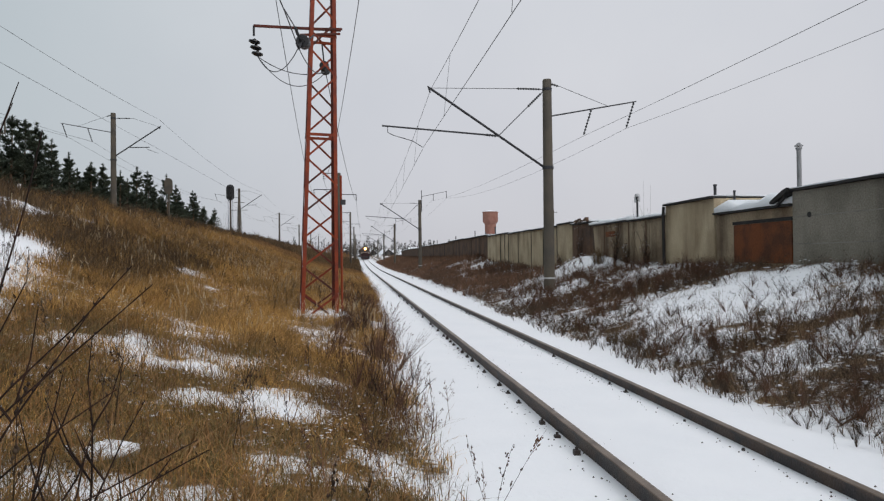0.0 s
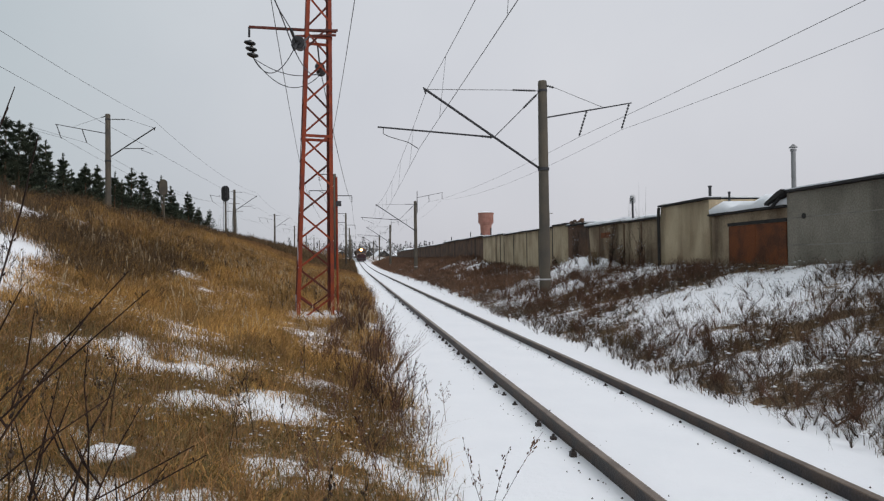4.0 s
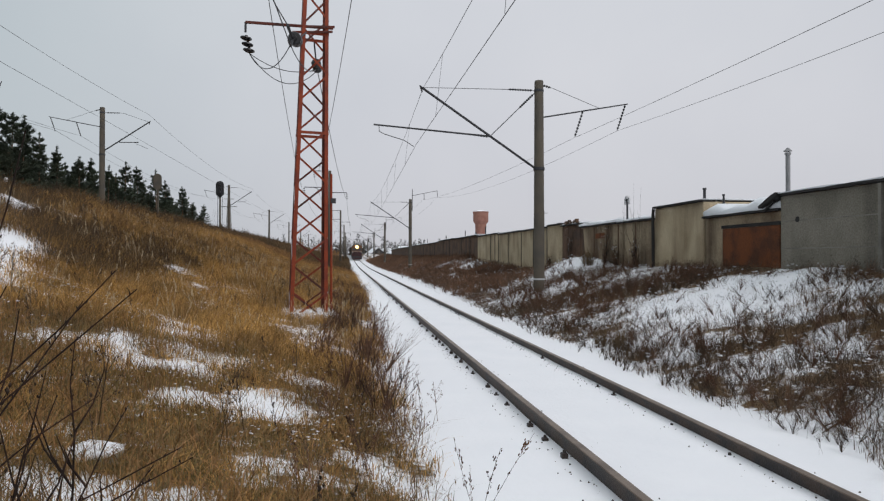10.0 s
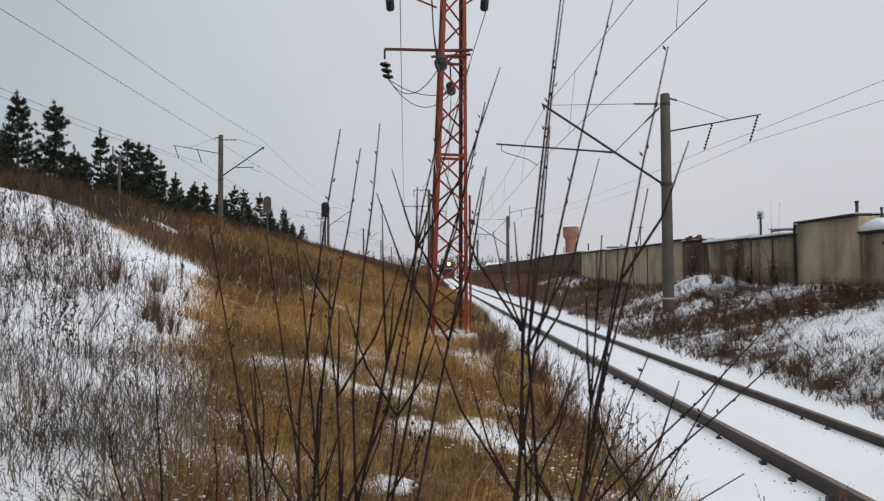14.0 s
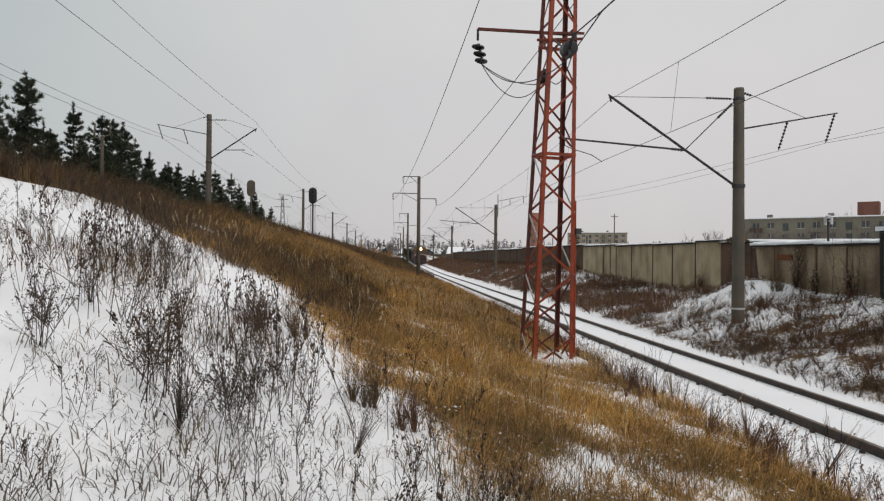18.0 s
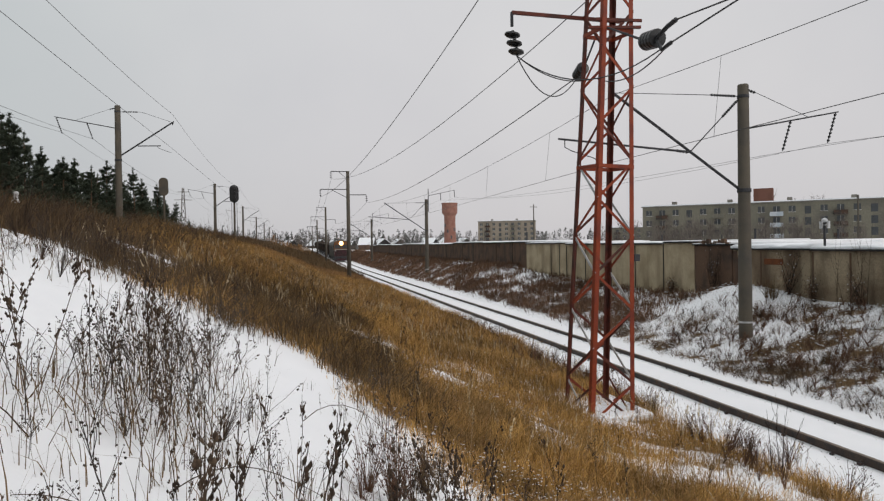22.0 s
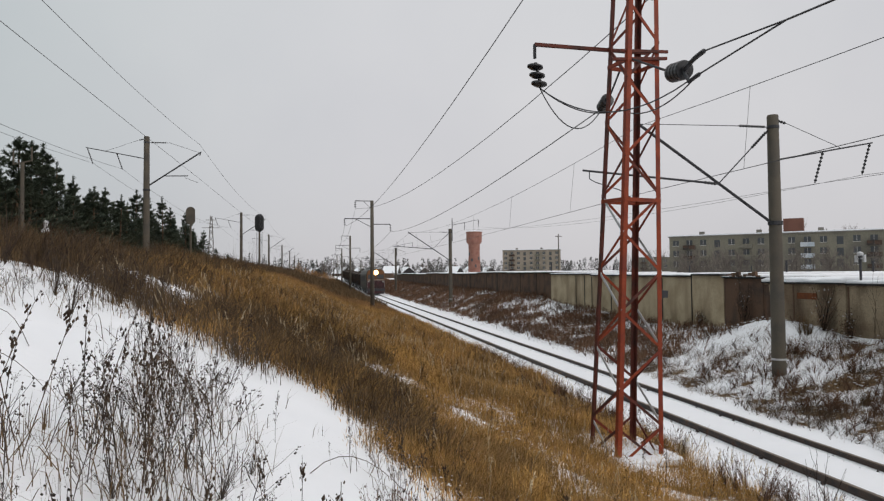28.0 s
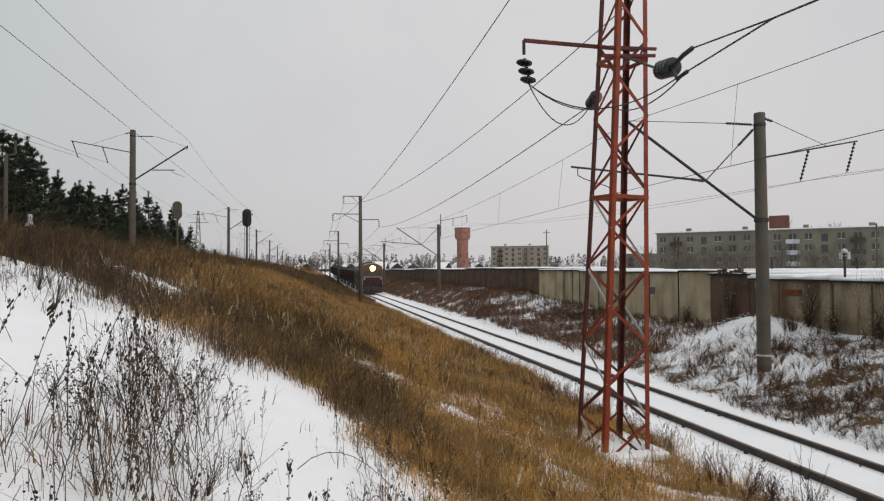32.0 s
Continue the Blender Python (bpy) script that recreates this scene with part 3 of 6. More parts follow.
# ---- overhead line poles ----
def insulator_string(shape, a, b, discs=4, r=0.07):
    """Sheds along a rod from a to b."""
    a, b = Vector(a), Vector(b)
    way, n = (b - a), max(2, discs)
    shape.tube([a, b], 0.018, 6)
    for k in range(n):
        c = a + way * (k + 0.7) / (n + 0.4)
        d = way.normalized()
        shape.lathe([(0.02, -0.035), (r, -0.02), (r * 0.95, 0.01), (0.03, 0.03)], 10, c, d)
    return shape


def catenary_pole(place, turn, label, reach=4.37, feeder=True, tall=8.35, foot=0.4, upper=False, raised=False):
    """A round concrete pole with an inclined bracket over the track; local x points from the track outwards."""
    p = thing("catenary_pole", label, "pole", place, turn, "overhead line poles")
    part("pole_shaft", Shape().lathe([(0.215, foot - 0.6), (0.205, foot + 0.3), (0.165, tall - 0.05), (0.15, tall)], 16), POLE_GREY, p, round_=True)
    part("pole_band", Shape().lathe([(0.212, 0.98), (0.214, 0.985), (0.214, 1.03), (0.211, 1.035)], 16), ALU, p, "pale painted band")
    part("pole_collar", Shape().lathe([(0.2, 5.02), (0.21, 5.03), (0.21, 5.13), (0.198, 5.14)], 16), STEEL_DARK, p)
    part("pole_cap_collar", Shape().lathe([(0.172, tall - 0.42), (0.18, tall - 0.41), (0.18, tall - 0.33), (0.17, tall - 0.32)], 16), STEEL_DARK, p)
    low, tip = ((-0.14, 0, 5.36), (-reach, 0, 7.42)) if upper else ((-0.14, 0, 5.10), (-reach, 0, 7.95))
    part("bracket", Shape().tube([low, tip], 0.045, 8), STEEL_DARK, p, "slanting steel bracket tube")
    part("bracket_tip", Shape().tube([(-reach + 0.05, 0, tip[2] - 0.03), (-reach - 0.06, 0, tip[2] + 0.07), (-reach + 0.02, 0, tip[2] - 0.17)], 0.03, 6), STEEL_DARK, p)
    part("stay_rod", Shape().tube([(-0.14, 0, 7.98), (-1.35, 0, 7.99), (-reach + 0.02, 0, tip[2])], [0.012, 0.012, 0.010], 5), CABLE, p)
    part("stay_insulator", insulator_string(Shape(), (-0.25, 0, 7.985), (-1.15, 0, 7.995), 9, 0.042), BLACK_RUBBER, p)
    if upper:
        part("register_tube", Shape().tube([(-1.1, 0, 5.95), (-2.4, 0, 5.98)], 0.03, 8), STEEL_DARK, p)
        part("register_drop", Shape().tube([(-2.2, 0, 5.97), (-2.25, 0, 5.85), (-3.0, 0, 5.56)], 0.014, 6), STEEL_DARK, p)
    else:
        part("brace", Shape().tube([(-0.16, 0, 7.9), (-1.85, 0, 6.24)], 0.018, 6), STEEL_DARK, p)
        part("brace_insulator", insulator_string(Shape(), (-0.22, 0, 7.84), (-0.75, 0, 7.32), 8, 0.045), BLACK_RUBBER, p)
        part("register_tube", Shape().tube([(-1.85, 0, 6.24), (-6.1, 0, 6.56)], [0.034, 0.03], 8), STEEL_DARK, p, "long dark register tube")
        part("register_drop", Shape().tube([(-5.9, 0, 6.55), (-5.9, 0, 6.32), (-5.7, 0, 6.22), (-5.0, 0, 6.02), (-4.65, 0, 5.80)], 0.014, 6), STEEL_DARK, p)
        part("register_insulator", insulator_string(Shape(), (-1.9, 0, 6.23), (-2.35, 0, 6.28), 4, 0.05), BLACK_RUBBER, p)
    if raised:
        part("extension_post", Shape().beam((0.22, 0, 7.05), (0.22, 0, 9.45), 0.07, 0.07), STEEL_DARK, p)
        part("feeder_arm", Shape().tube([(0.2, 0, 8.73), (3.1, 0, 9.33)], [0.03, 0.025], 6), STEEL_DARK, p)
        for x0, z0 in ((1.55, 9.0), (3.05, 9.32)):
            part("feeder_insulator", insulator_string(Shape(), (x0, 0, z0), (x0, 0, z0 - 0.75), 6, 0.05), BLACK_RUBBER, p)
    elif feeder:
        part("feeder_arm", Shape().tube([(0.15, 0, 7.0), (3.45, 0, 7.6)], [0.03, 0.025], 6), STEEL_DARK, p, "thin arm carrying feeder cables")
        part("feeder_stay", Shape().tube([(0.12, 0, 8.2), (0.5, 0, 8.1), (2.3, 0, 7.42)], 0.010, 5), CABLE, p)
        part("feeder_stay_insulator", insulator_string(Shape(), (0.15, 0, 8.19), (0.45, 0, 8.11), 3, 0.045), BLACK_RUBBER, p)
        for x0, z0 in ((1.70, 7.29), (3.36, 7.58)):
            part("feeder_insulator", insulator_string(Shape(), (x0, 0, z0), (x0 - 0.32, 0, z0 - 0.98), 8, 0.045), BLACK_RUBBER, p)
    return p


POLE_Y = [24.3 + 51.2 * k for k in range(-1, 7)]
for k, y in enumerate(POLE_Y):
    catenary_pole((3.88, y, 0.0), 0, "weathered round concrete pole with a slanting bracket over the track", raised=k > 1)
    if k == 1:
        POLE_NEAR = y
for k in range(-1, 9):
    q = catenary_pole((-19.95, 49.6 + 50.8 * k, 3.83), 180, "concrete overhead line pole beside the upper track", reach=3.1, upper=True)


# ---- lattice mast ----
def make_mast():
    mast = thing("lattice_mast", "red painted steel lattice mast with snow on its footing", "mast")
    mast.matrix_basis = pose(-4.163, 17.764, 0.0, 2.1, 1.1, 7.2)
    h0, h1, w0, w1 = 0.35, 13.2, 0.465, 0.205

    def leg(sx, sy, z):
        w = w0 + (w1 - w0) * (z - h0) / (h1 - h0)
        return Vector((sx * w, sy * w, z))

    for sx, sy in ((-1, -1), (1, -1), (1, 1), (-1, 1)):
        # front legs take the brighter red, back legs the darker one
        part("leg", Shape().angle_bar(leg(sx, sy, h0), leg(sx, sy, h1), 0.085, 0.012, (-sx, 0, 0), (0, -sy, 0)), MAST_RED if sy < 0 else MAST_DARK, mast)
    step, k, z = 0.685, 0, 0.245
    while z + step < h1:
        for (ax, ay), (bx, by), rises in (((-1, -1), (1, -1), k % 2 == 0), ((1, -1), (1, 1), k % 2 == 1), ((1, 1), (-1, 1), k % 2 == 0), ((-1, -1), (-1, 1), k % 2 == 0)):
            a, b = leg(ax, ay, z if rises else z + step), leg(bx, by, z + step if rises else z)
            pale = ax == bx and rises and z < 4.4
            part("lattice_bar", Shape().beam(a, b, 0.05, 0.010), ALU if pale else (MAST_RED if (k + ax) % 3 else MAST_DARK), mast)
            if z < 0.3:
                a, b = leg(ax, ay, z + step if rises else z), leg(bx, by, z if rises else z + step)
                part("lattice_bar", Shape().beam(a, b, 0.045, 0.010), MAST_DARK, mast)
        z += step
        k += 1
    for zz in (4.94, 7.42, 9.4):
        s = Shape()
        for (ax, ay), (bx, by) in (((-1, -1), (1, -1)), ((1, -1), (1, 1)), ((1, 1), (-1, 1)), ((-1, 1), (-1, -1))):
            s.beam(leg(ax, ay, zz), leg(bx, by, zz), 0.07, 0.03)
        part("ring_plate", s, MAST_RED, mast)
    part("footing", Shape().box((-0.72, -0.72, -0.1), (0.72, 0.72, 0.30)), CONCRETE, mast, "concrete footing", bevel=0.03)
    part("footing_snow", Shape().box((-0.72, -0.72, 0.295), (0.72, 0.72, 0.44)), SNOW, mast, bevel=0.03)
    return mast


MAST = make_mast()


# ---- garages along the cutting ----
WALL_X = 7.5


def garage(y0, y1, top, material, label, base=1.0, deep=6.0, snow=0.12, joints=(), edge=True, front=0.0, steps=0):
    """One garage seen from its back: a rendered wall of panels, a roof slab with a tarred edge, and snow on it."""
    g = thing("garage", label, "garage", (WALL_X + front, y0, 0), group="row of garages")
    w = y1 - y0
    part("wall", Shape().box((0, 0.01, base - 0.6), (deep, w - 0.01, top)), material, g, bevel=0.02)
    if edge:
        n = max(3, int(w / 0.7))
        rag = [(-0.11 - 0.05 * math.sin(3.1 * k + y0) - 0.03 * math.sin(7.7 * k), w * k / n) for k in range(n + 1)]
        part("roof_edge", Shape().prism([(0.4, w)] + [(0.4, 0.0)] + rag, "z", top + 0.003, top + 0.06), TAR, g, "ragged tarred roof edge")
    if snow:
        n = max(4, int(w / 0.5))
        s, prof = Shape(), []
        for k in range(n + 1):
            y = 0.04 + (w - 0.08) * k / n
            h = snow * (0.75 + 0.35 * math.sin(2.3 * k + y0) * math.sin(0.9 * k + 2 * y0))
            e = -0.06 + 0.05 * math.sin(1.9 * k + y0 * 3)
            prof.append([(e, y, top + 0.055), (e - 0.02, y, top + 0.055 + 0.55 * h), (0.10, y, top + 0.06 + h), (deep, y, top + 0.06 + h * 1.1), (deep, y, top + 0.055)])
        for ring in prof:
            s.v += ring
        s.f += [(5 * k + j, 5 * k + j + 1, 5 * k + j + 6, 5 * k + j + 5) for k in range(n) for j in range(4)] + [(4, 3, 2, 1, 0), tuple(5 * n + j for j in range(5))]
        part("roof_snow", s, SNOW, g, "layer of snow", round_=True)
    for j in joints:
        part("joint_post", Shape().box((-0.03, j - y0 - 0.035, base - 0.4), (0.0, j - y0 + 0.035, top - 0.05)), TAR if j > 30 else BROWN_WALL, g, bevel=0.01)
    return g


def flue(g, x, y, z0, z1, r=0.06, cap=False):
    """A stovepipe on a garage roof."""
    f = part("flue_pipe", Shape().lathe([(r * 1.3, z0), (r * 1.3, z0 + 0.08), (r, z0 + 0.09), (r, z1 - 0.06), (r * 1.35, z1 - 0.05), (r * 1.35, z1)], 10, (x, y, 0)), ZINC if cap else STEEL_DARK, g, "thin stovepipe")
    if cap:
        part("flue_cap", Shape().lathe([(r * 1.9, z1 + 0.03), (r * 1.7, z1 + 0.05), (0.02, z1 + 0.12)], 10, (x, y, 0)), ZINC, f)
    return f


garage(-14, 12.1, 3.33, GREY_WALL, "long grey rendered garage wall beside the bank", snow=0.06)
g = garage(12.1, 15.5, 3.33, GREY_WALL, "grey rendered garage with a patched wall", snow=0.08, joints=(12.16,))
flue(g, 0.13, 3.28, 3.33, 4.40, 0.055, True)
part("vent_hole", Shape().lathe([(0.07, -0.01), (0.07, 0.012)], 12, (0, 2.75, 2.72), (-1, 0, 0)), TAR, g, "small dark hole")
for z in (2.02, 2.68):
    part("course_joint", Shape().box((-0.004, 0.2, z), (0.0, 3.38, z + 0.025)), CONCRETE, g, "pale mortar course")
part("cement_smear", Shape().prism([(1.5, 2.75), (2.3, 2.72), (2.5, 3.05), (1.9, 3.2), (1.45, 3.0)], "x", -0.003, 0.01), GREY_WALL, g)
part("slanting_eave", Shape().prism([(3.35, 3.42), (3.55, 3.36), (4.05, 3.12), (4.02, 3.06), (3.50, 3.24), (3.35, 3.32)], "x", -0.18, 1.2), TAR, g, "slanting tarred eave board")
part("side_bracket", Shape().beam((-0.1, 3.5, 3.22), (-0.1, 3.9, 2.98), 0.06, 0.05), TAR, g)
part("corner_rail", Shape().box((-0.09, 0.10, 0.9), (-0.01, 0.18, 3.31)), CONCRETE, g, "pale corner post")
post = thing("service_pole", "small roof pole with insulators above the garages", "pole", (7.9, 12.15, 3.3))
part("post", Shape().lathe([(0.05, 0), (0.045, 1.2)], 8), POLE_GREY, post)
for dx, zz in ((-0.17, 0.92), (0.17, 0.92), (-0.09, 1.14), (0.09, 1.14)):
    part("insulator_pin", Shape().tube([(0, 0, zz - 0.08), (0, dx, zz - 0.08), (0, dx, zz)], 0.012, 5).lathe([(0.03, 0), (0.042, 0.03), (0.02, 0.08)], 8, (0, dx, zz)), STEEL_DARK, post)

g = garage(15.5, 19.15, 2.98, BEIGE_WALL, "low garage with a rusted orange gate under deep snow", snow=0.34, front=0.05)
gate = part("gate", Shape().box((-0.045, 0.04, 1.55), (0.0, 2.62, 2.62)), RUST_GATE, g, "rusted orange sheet steel gate", bevel=0.008)
part("gate_seam", Shape().box((-0.049, 1.32, 1.55), (-0.045, 1.34, 2.62)), RUST_GATE, gate)
part("lintel", Shape().box((-0.03, 0.04, 2.63), (0.0, 2.7, 2.72)), TAR, g)
g = garage(19.15, 22.4, 3.50, PALE_WALL, "pale yellow rendered garage with a ragged roof", snow=0.05)
flue(g, 0.6, 1.0, 3.5, 4.02, 0.045)
flue(g, 0.6, -0.1, 3.4, 3.72, 0.03)
part("drainpipe", Shape().tube([(-0.10, 3.15, 3.48), (-0.12, 3.15, 3.2), (-0.12, 3.12, 1.1)], 0.055, 8), TAR, g, "dark drainpipe")
g = garage(22.4, 25.8, 3.14, BEIGE_WALL, "stained beige garage with cracked panels", snow=0.16, joints=(24.1, 25.7), front=0.06)
f = flue(g, 0.25, 3.05, 3.1, 4.1, 0.04)
part("flue_crossbar", Shape().beam((0.25, 2.9, 4.02), (0.25, 3.2, 4.02), 0.05, 0.05), ALU, f)
part("flue_head", Shape().lathe([(0.05, 4.1), (0.10, 4.13), (0.10, 4.2), (0.03, 4.25)], 10, (0.25, 3.05, 0)), ALU, f, "pale round flue head")
for yy in (2.88, 3.22):
    part("flue_side_tube", Shape().lathe([(0.05, 3.9), (0.05, 4.14)], 8, (0.25, yy, 0)), ALU, f)
g = garage(25.8, 30.0, 3.16, BEIGE_WALL, "stained beige garage with a faded red board", snow=0.2, joints=(28.3, 29.9), front=0.03)
part("broken_corner", Shape().prism([(3.55, 1.2), (4.15, 1.2), (4.17, 3.1), (3.9, 3.12), (3.75, 2.3)], "x", -0.012, 0.01), BROWN_WALL, g, "patch of bare dark brickwork")
part("red_board", Shape().box((-0.03, 1.3, 2.62), (0.0, 2.3, 2.84)), RUST_GATE, g, "faded red board", bevel=0.004)
g = garage(30.0, 32.6, 3.34, BROWN_WALL, "dark brown stained garage with a crumbling top", snow=0.1)
for k in range(9):
    part("loose_brick", Shape().box((-0.1 + 0.02 * (k % 3), 0.1 + 0.27 * k, 3.40), (0.06, 0.1 + 0.27 * k + 0.2, 3.47 + 0.05 * ((k * 7) % 4))), BROWN_WALL, g, bevel=0.01)
garage(32.6, 35.1, 3.46, PALE_WALL, "pale rendered garage with a dark pipe", snow=0.06, joints=(35.1,), front=-0.03)
garage(35.1, 40.6, 3.40, PALE_WALL, "pale rendered garage of cracked panels", snow=0.08, joints=(37.9, 40.6))
garage(40.6, 47.0, 3.42, PALE_WALL, "pale rendered garage of cracked panels", snow=0.08, joints=(44.0, 46.9))
garage(47.0, 54.7, 3.5, PALE_WALL, "pale rendered garage of cracked panels", snow=0.08, joints=(48.1, 49.6))
for k in range(9):
    g = garage(54.7 + 12 * k, 66.7 + 12 * k, 3.62 + 0.06 * math.sin(k * 2.1), BROWN_WALL, "dark brown brick garage under snow", snow=0.1, base=1.2, joints=(58.0 + 12 * k, 62.5 + 12 * k))
    if k % 2 == 0:
        flue(g, 1.5, 4.0, 3.6, 4.5, 0.06)
    if k % 3 == 1:
        flue(g, 2.5, 8.0, 3.6, 4.8, 0.05)
for row, xx in enumerate((19, 31, 43)):
    for k in range(6):
        g = garage(14 + 26 * k + row * 3, 38 + 26 * k + row * 3, 3.25 + 0.08 * math.sin(k + row), GREY_WALL, "low garage block under thick snow", deep=6.5, front=xx - WALL_X, snow=0.14)
        flue(g, 1.0, 5.0 + 3 * row, 3.3, 4.3, 0.07)


# ---- power line poles with short cross arms ----
def power_pole(place, label, foot=0.0, tall=10.42):
    p = thing("power_line_pole", label, "pole", place, group="power line poles")
    part("pole_shaft", Shape().lathe([(0.20, foot - 0.6), (0.15, tall)], 14), POLE_GREY, p, round_=True)
    for x0, x1, z in ((0.1, -1.53, tall - 0.04), (0.1, -2.5, 8.75), (-0.1, 1.68, 8.25)):
        arm = part("cross_arm", Shape().beam((x0, 0, z), (x1, 0, z), 0.07, 0.07), STEEL_DARK, p)
        part("hanging_insulator", insulator_string(Shape(), (x1, 0, z), (x1 + 0.02, 0, z - 0.68), 3, 0.11), BLACK_RUBBER, arm)
    part("arm_strut", Shape().tube([(-0.1, 0, 8.0), (-1.5, 0, 8.72)], 0.025, 6), STEEL_DARK, p)
    part("top_strut", Shape().tube([(-0.1, 0, 9.7), (-0.8, 0, 10.36)], 0.02, 6), STEEL_DARK, p)
    return p


POWER = [(-4.87, -33.0, 0), (-4.85, 68.1, 0), (-4.3, 124.8, 0), (-3.9, 181, 0), (-3.7, 236, 0), (-3.6, 292, 0)]
for xyz in POWER:
    power_pole(xyz, "grey concrete power pole with three short arms")


# ---- arms and insulators of the mast ----
def barrel(shape, c, axis, r=0.145, n=0.40):
    """A ribbed strain insulator along the axis."""
    prof = [(0.05, -n / 2 - 0.05), (0.06, -n / 2)]
    for k in range(4):
        h = -n / 2 + n * k / 4
        prof += [(r * 0.93, h + 0.005), (r, h + n * 0.05), (r, h + n * 0.19), (r * 0.94, h + n * 0.235)]
    return shape.lathe(prof + [(0.06, n / 2), (0.03, n / 2 + 0.06)], 16, c, axis)


def mast_fittings():
    m = MAST.matrix_basis.inverted()

    def put(name, shape, material, label=""):
        me = shape.mesh(name)
        me.transform(m @ Matrix.Translation((0.03, -0.2, -0.21)))
        return part(name, me, material, MAST, label)

    put("side_arm", Shape().beam((-3.55, 17.98, 7.96), (-5.77, 18.06, 8.04), 0.06, 0.06), MAST_DARK, "long thin side arm")
    put("arm_hook", Shape().tube([(-5.77, 18.06, 8.04), (-5.77, 18.06, 7.78)], 0.03, 6), STEEL_DARK)
    for k in range(3):
        c = Vector((-5.76 + 0.035 * k, 18.08, 7.62 - 0.155 * k))
        put("disc_insulator", Shape().lathe([(0.03, 0.09), (0.05, 0.05), (0.145, 0.03), (0.15, 0.0), (0.10, -0.03), (0.03, -0.05)], 14, c, (0.15, 0, 1)), BLACK_RUBBER, "black disc insulator")
    put("near_barrel_insulator", barrel(Shape(), (-4.33, 15.6, 6.87), (0.05, 1, 0.16)), BLACK_RUBBER, "black barrel insulator")
    put("far_barrel_insulator", barrel(Shape(), (-4.01, 18.97, 7.24), (0.1, 1, -0.25), 0.13, 0.36), BLACK_RUBBER, "black barrel insulator")
    put("strain_rod", Shape().tube([(-4.3, 15.85, 6.93), (-4.2, 17.35, 7.62)], 0.02, 6), STEEL_DARK)
    put("far_strain_rod", Shape().tube([(-4.02, 18.75, 7.3), (-4.05, 18.15, 7.7)], 0.02, 6), STEEL_DARK)
    put("short_bracket", Shape().beam((-4.55, 17.4, 7.62), (-3.55, 17.35, 7.66), 0.05, 0.05).beam((-4.4, 17.4, 7.78), (-3.5, 17.4, 7.8), 0.05, 0.04), MAST_DARK)
    put("clamp", Shape().tube([(-4.37, 15.38, 6.83), (-4.42, 15.0, 6.88), (-4.43, 14.75, 6.9)], 0.035, 6).tube([(-4.37, 15.38, 6.8), (-4.40, 15.2, 6.6), (-4.42, 14.9, 6.62)], 0.03, 6), STEEL_DARK)
    put("upper_arm", Shape().beam((-5.75, 18.0, 9.62), (-2.9, 17.85, 9.62), 0.08, 0.08).beam((-4.4, 17.7, 9.0), (-5.5, 17.98, 9.58), 0.04, 0.04).beam((-3.8, 17.7, 9.0), (-3.0, 17.85, 9.58), 0.04, 0.04), MAST_RED, "upper cross arm")
    for x in (-5.65, -3.1):
        put("upper_barrel_insulator", barrel(Shape(), (x, 18.5, 9.42), (0, 1, -0.55), 0.115, 0.34), BLACK_RUBBER)
    part("relay_box", Shape().box((0.50, -0.30, 3.2), (0.62, -0.2, 3.33)), STEEL_DARK, MAST, "small dark box")
    part("side_pipe", Shape().tube([(0.58, -0.26, 0.3), (0.50, -0.16, 3.95)], 0.03, 8), MAST_RED, MAST)


mast_fittings()


# ---- wires ----
def wire(points, sag, r=0.011, label="thin dark overhead cable", name="overhead_wire", group="overhead wires"):
    """A cable through supports, hanging by sag between them."""
    pts = []
    for a, b in zip(points, points[1:]):
        a, b = Vector(a), Vector(b)
        n = 14
        for k in range(n + (b == Vector(points[-1]))):
            u = k / n
            p = a.lerp(b, u)
            p.z -= 4 * sag * u * (1 - u)
            pts.append(p)
    ob = part(name, Shape().tube(pts, r, 5), CABLE)
    return tagged(ob, label, "cable", group)


SUPPORTS = [y for y in POLE_Y]
wire([(-0.45, y, 7.9) for y in SUPPORTS], 0.75, 0.008, "catenary wire sagging between the poles")
wire([(-0.45 + 0.25 * (-1) ** k, y, 5.86) for k, y in enumerate(SUPPORTS)], 0.05, 0.008, "contact wire over the railway track")
for k, (y0, y1) in enumerate(zip(SUPPORTS[:4], SUPPORTS[1:5])):
    for u in (0.1, 0.26, 0.42, 0.58, 0.74, 0.9):
        z = 7.9 - 3.0 * u * (1 - u)
        d = part("dropper", Shape().tube([(-0.45, y0 + u * (y1 - y0), z), (-0.45 + 0.25 * (-1) ** k * (1 - 2 * u), y0 + u * (y1 - y0), 5.85)], 0.005, 4), CABLE)
        tagged(d, "thin dropper wire between catenary and contact wire", "cable", "droppers")
wire([(5.26, y, 6.28 if k < 2 else 8.26) for k, y in enumerate(SUPPORTS)], 0.38, 0.006, "thin feeder cable hanging beside the poles")
wire([(6.92, y, 6.58 if k < 2 else 8.56) for k, y in enumerate(SUPPORTS)], 0.67, 0.006, "thin feeder cable hanging beside the poles")
LEFT_Y = [49.6 + 50.8 * k for k in range(-1, 9)]
for x, z, s in ((-16.85, 11.75, 0.75), (-16.95, 9.7, 0.05), (-21.3, 10.15, 0.9), (-22.98, 10.5, 0.9)):
    wire([(x, y, z) for y in LEFT_Y], s, 0.009, "cable along the upper railway line")
wire([(-2.97, 18.45, 9.25), (-6.36, 68.1, 9.7), (-5.8, 124.8, 9.7), (-5.4, 181, 9.7), (-5.2, 236, 9.7)], 1.25, 0.012, "power cable from mast to pole")
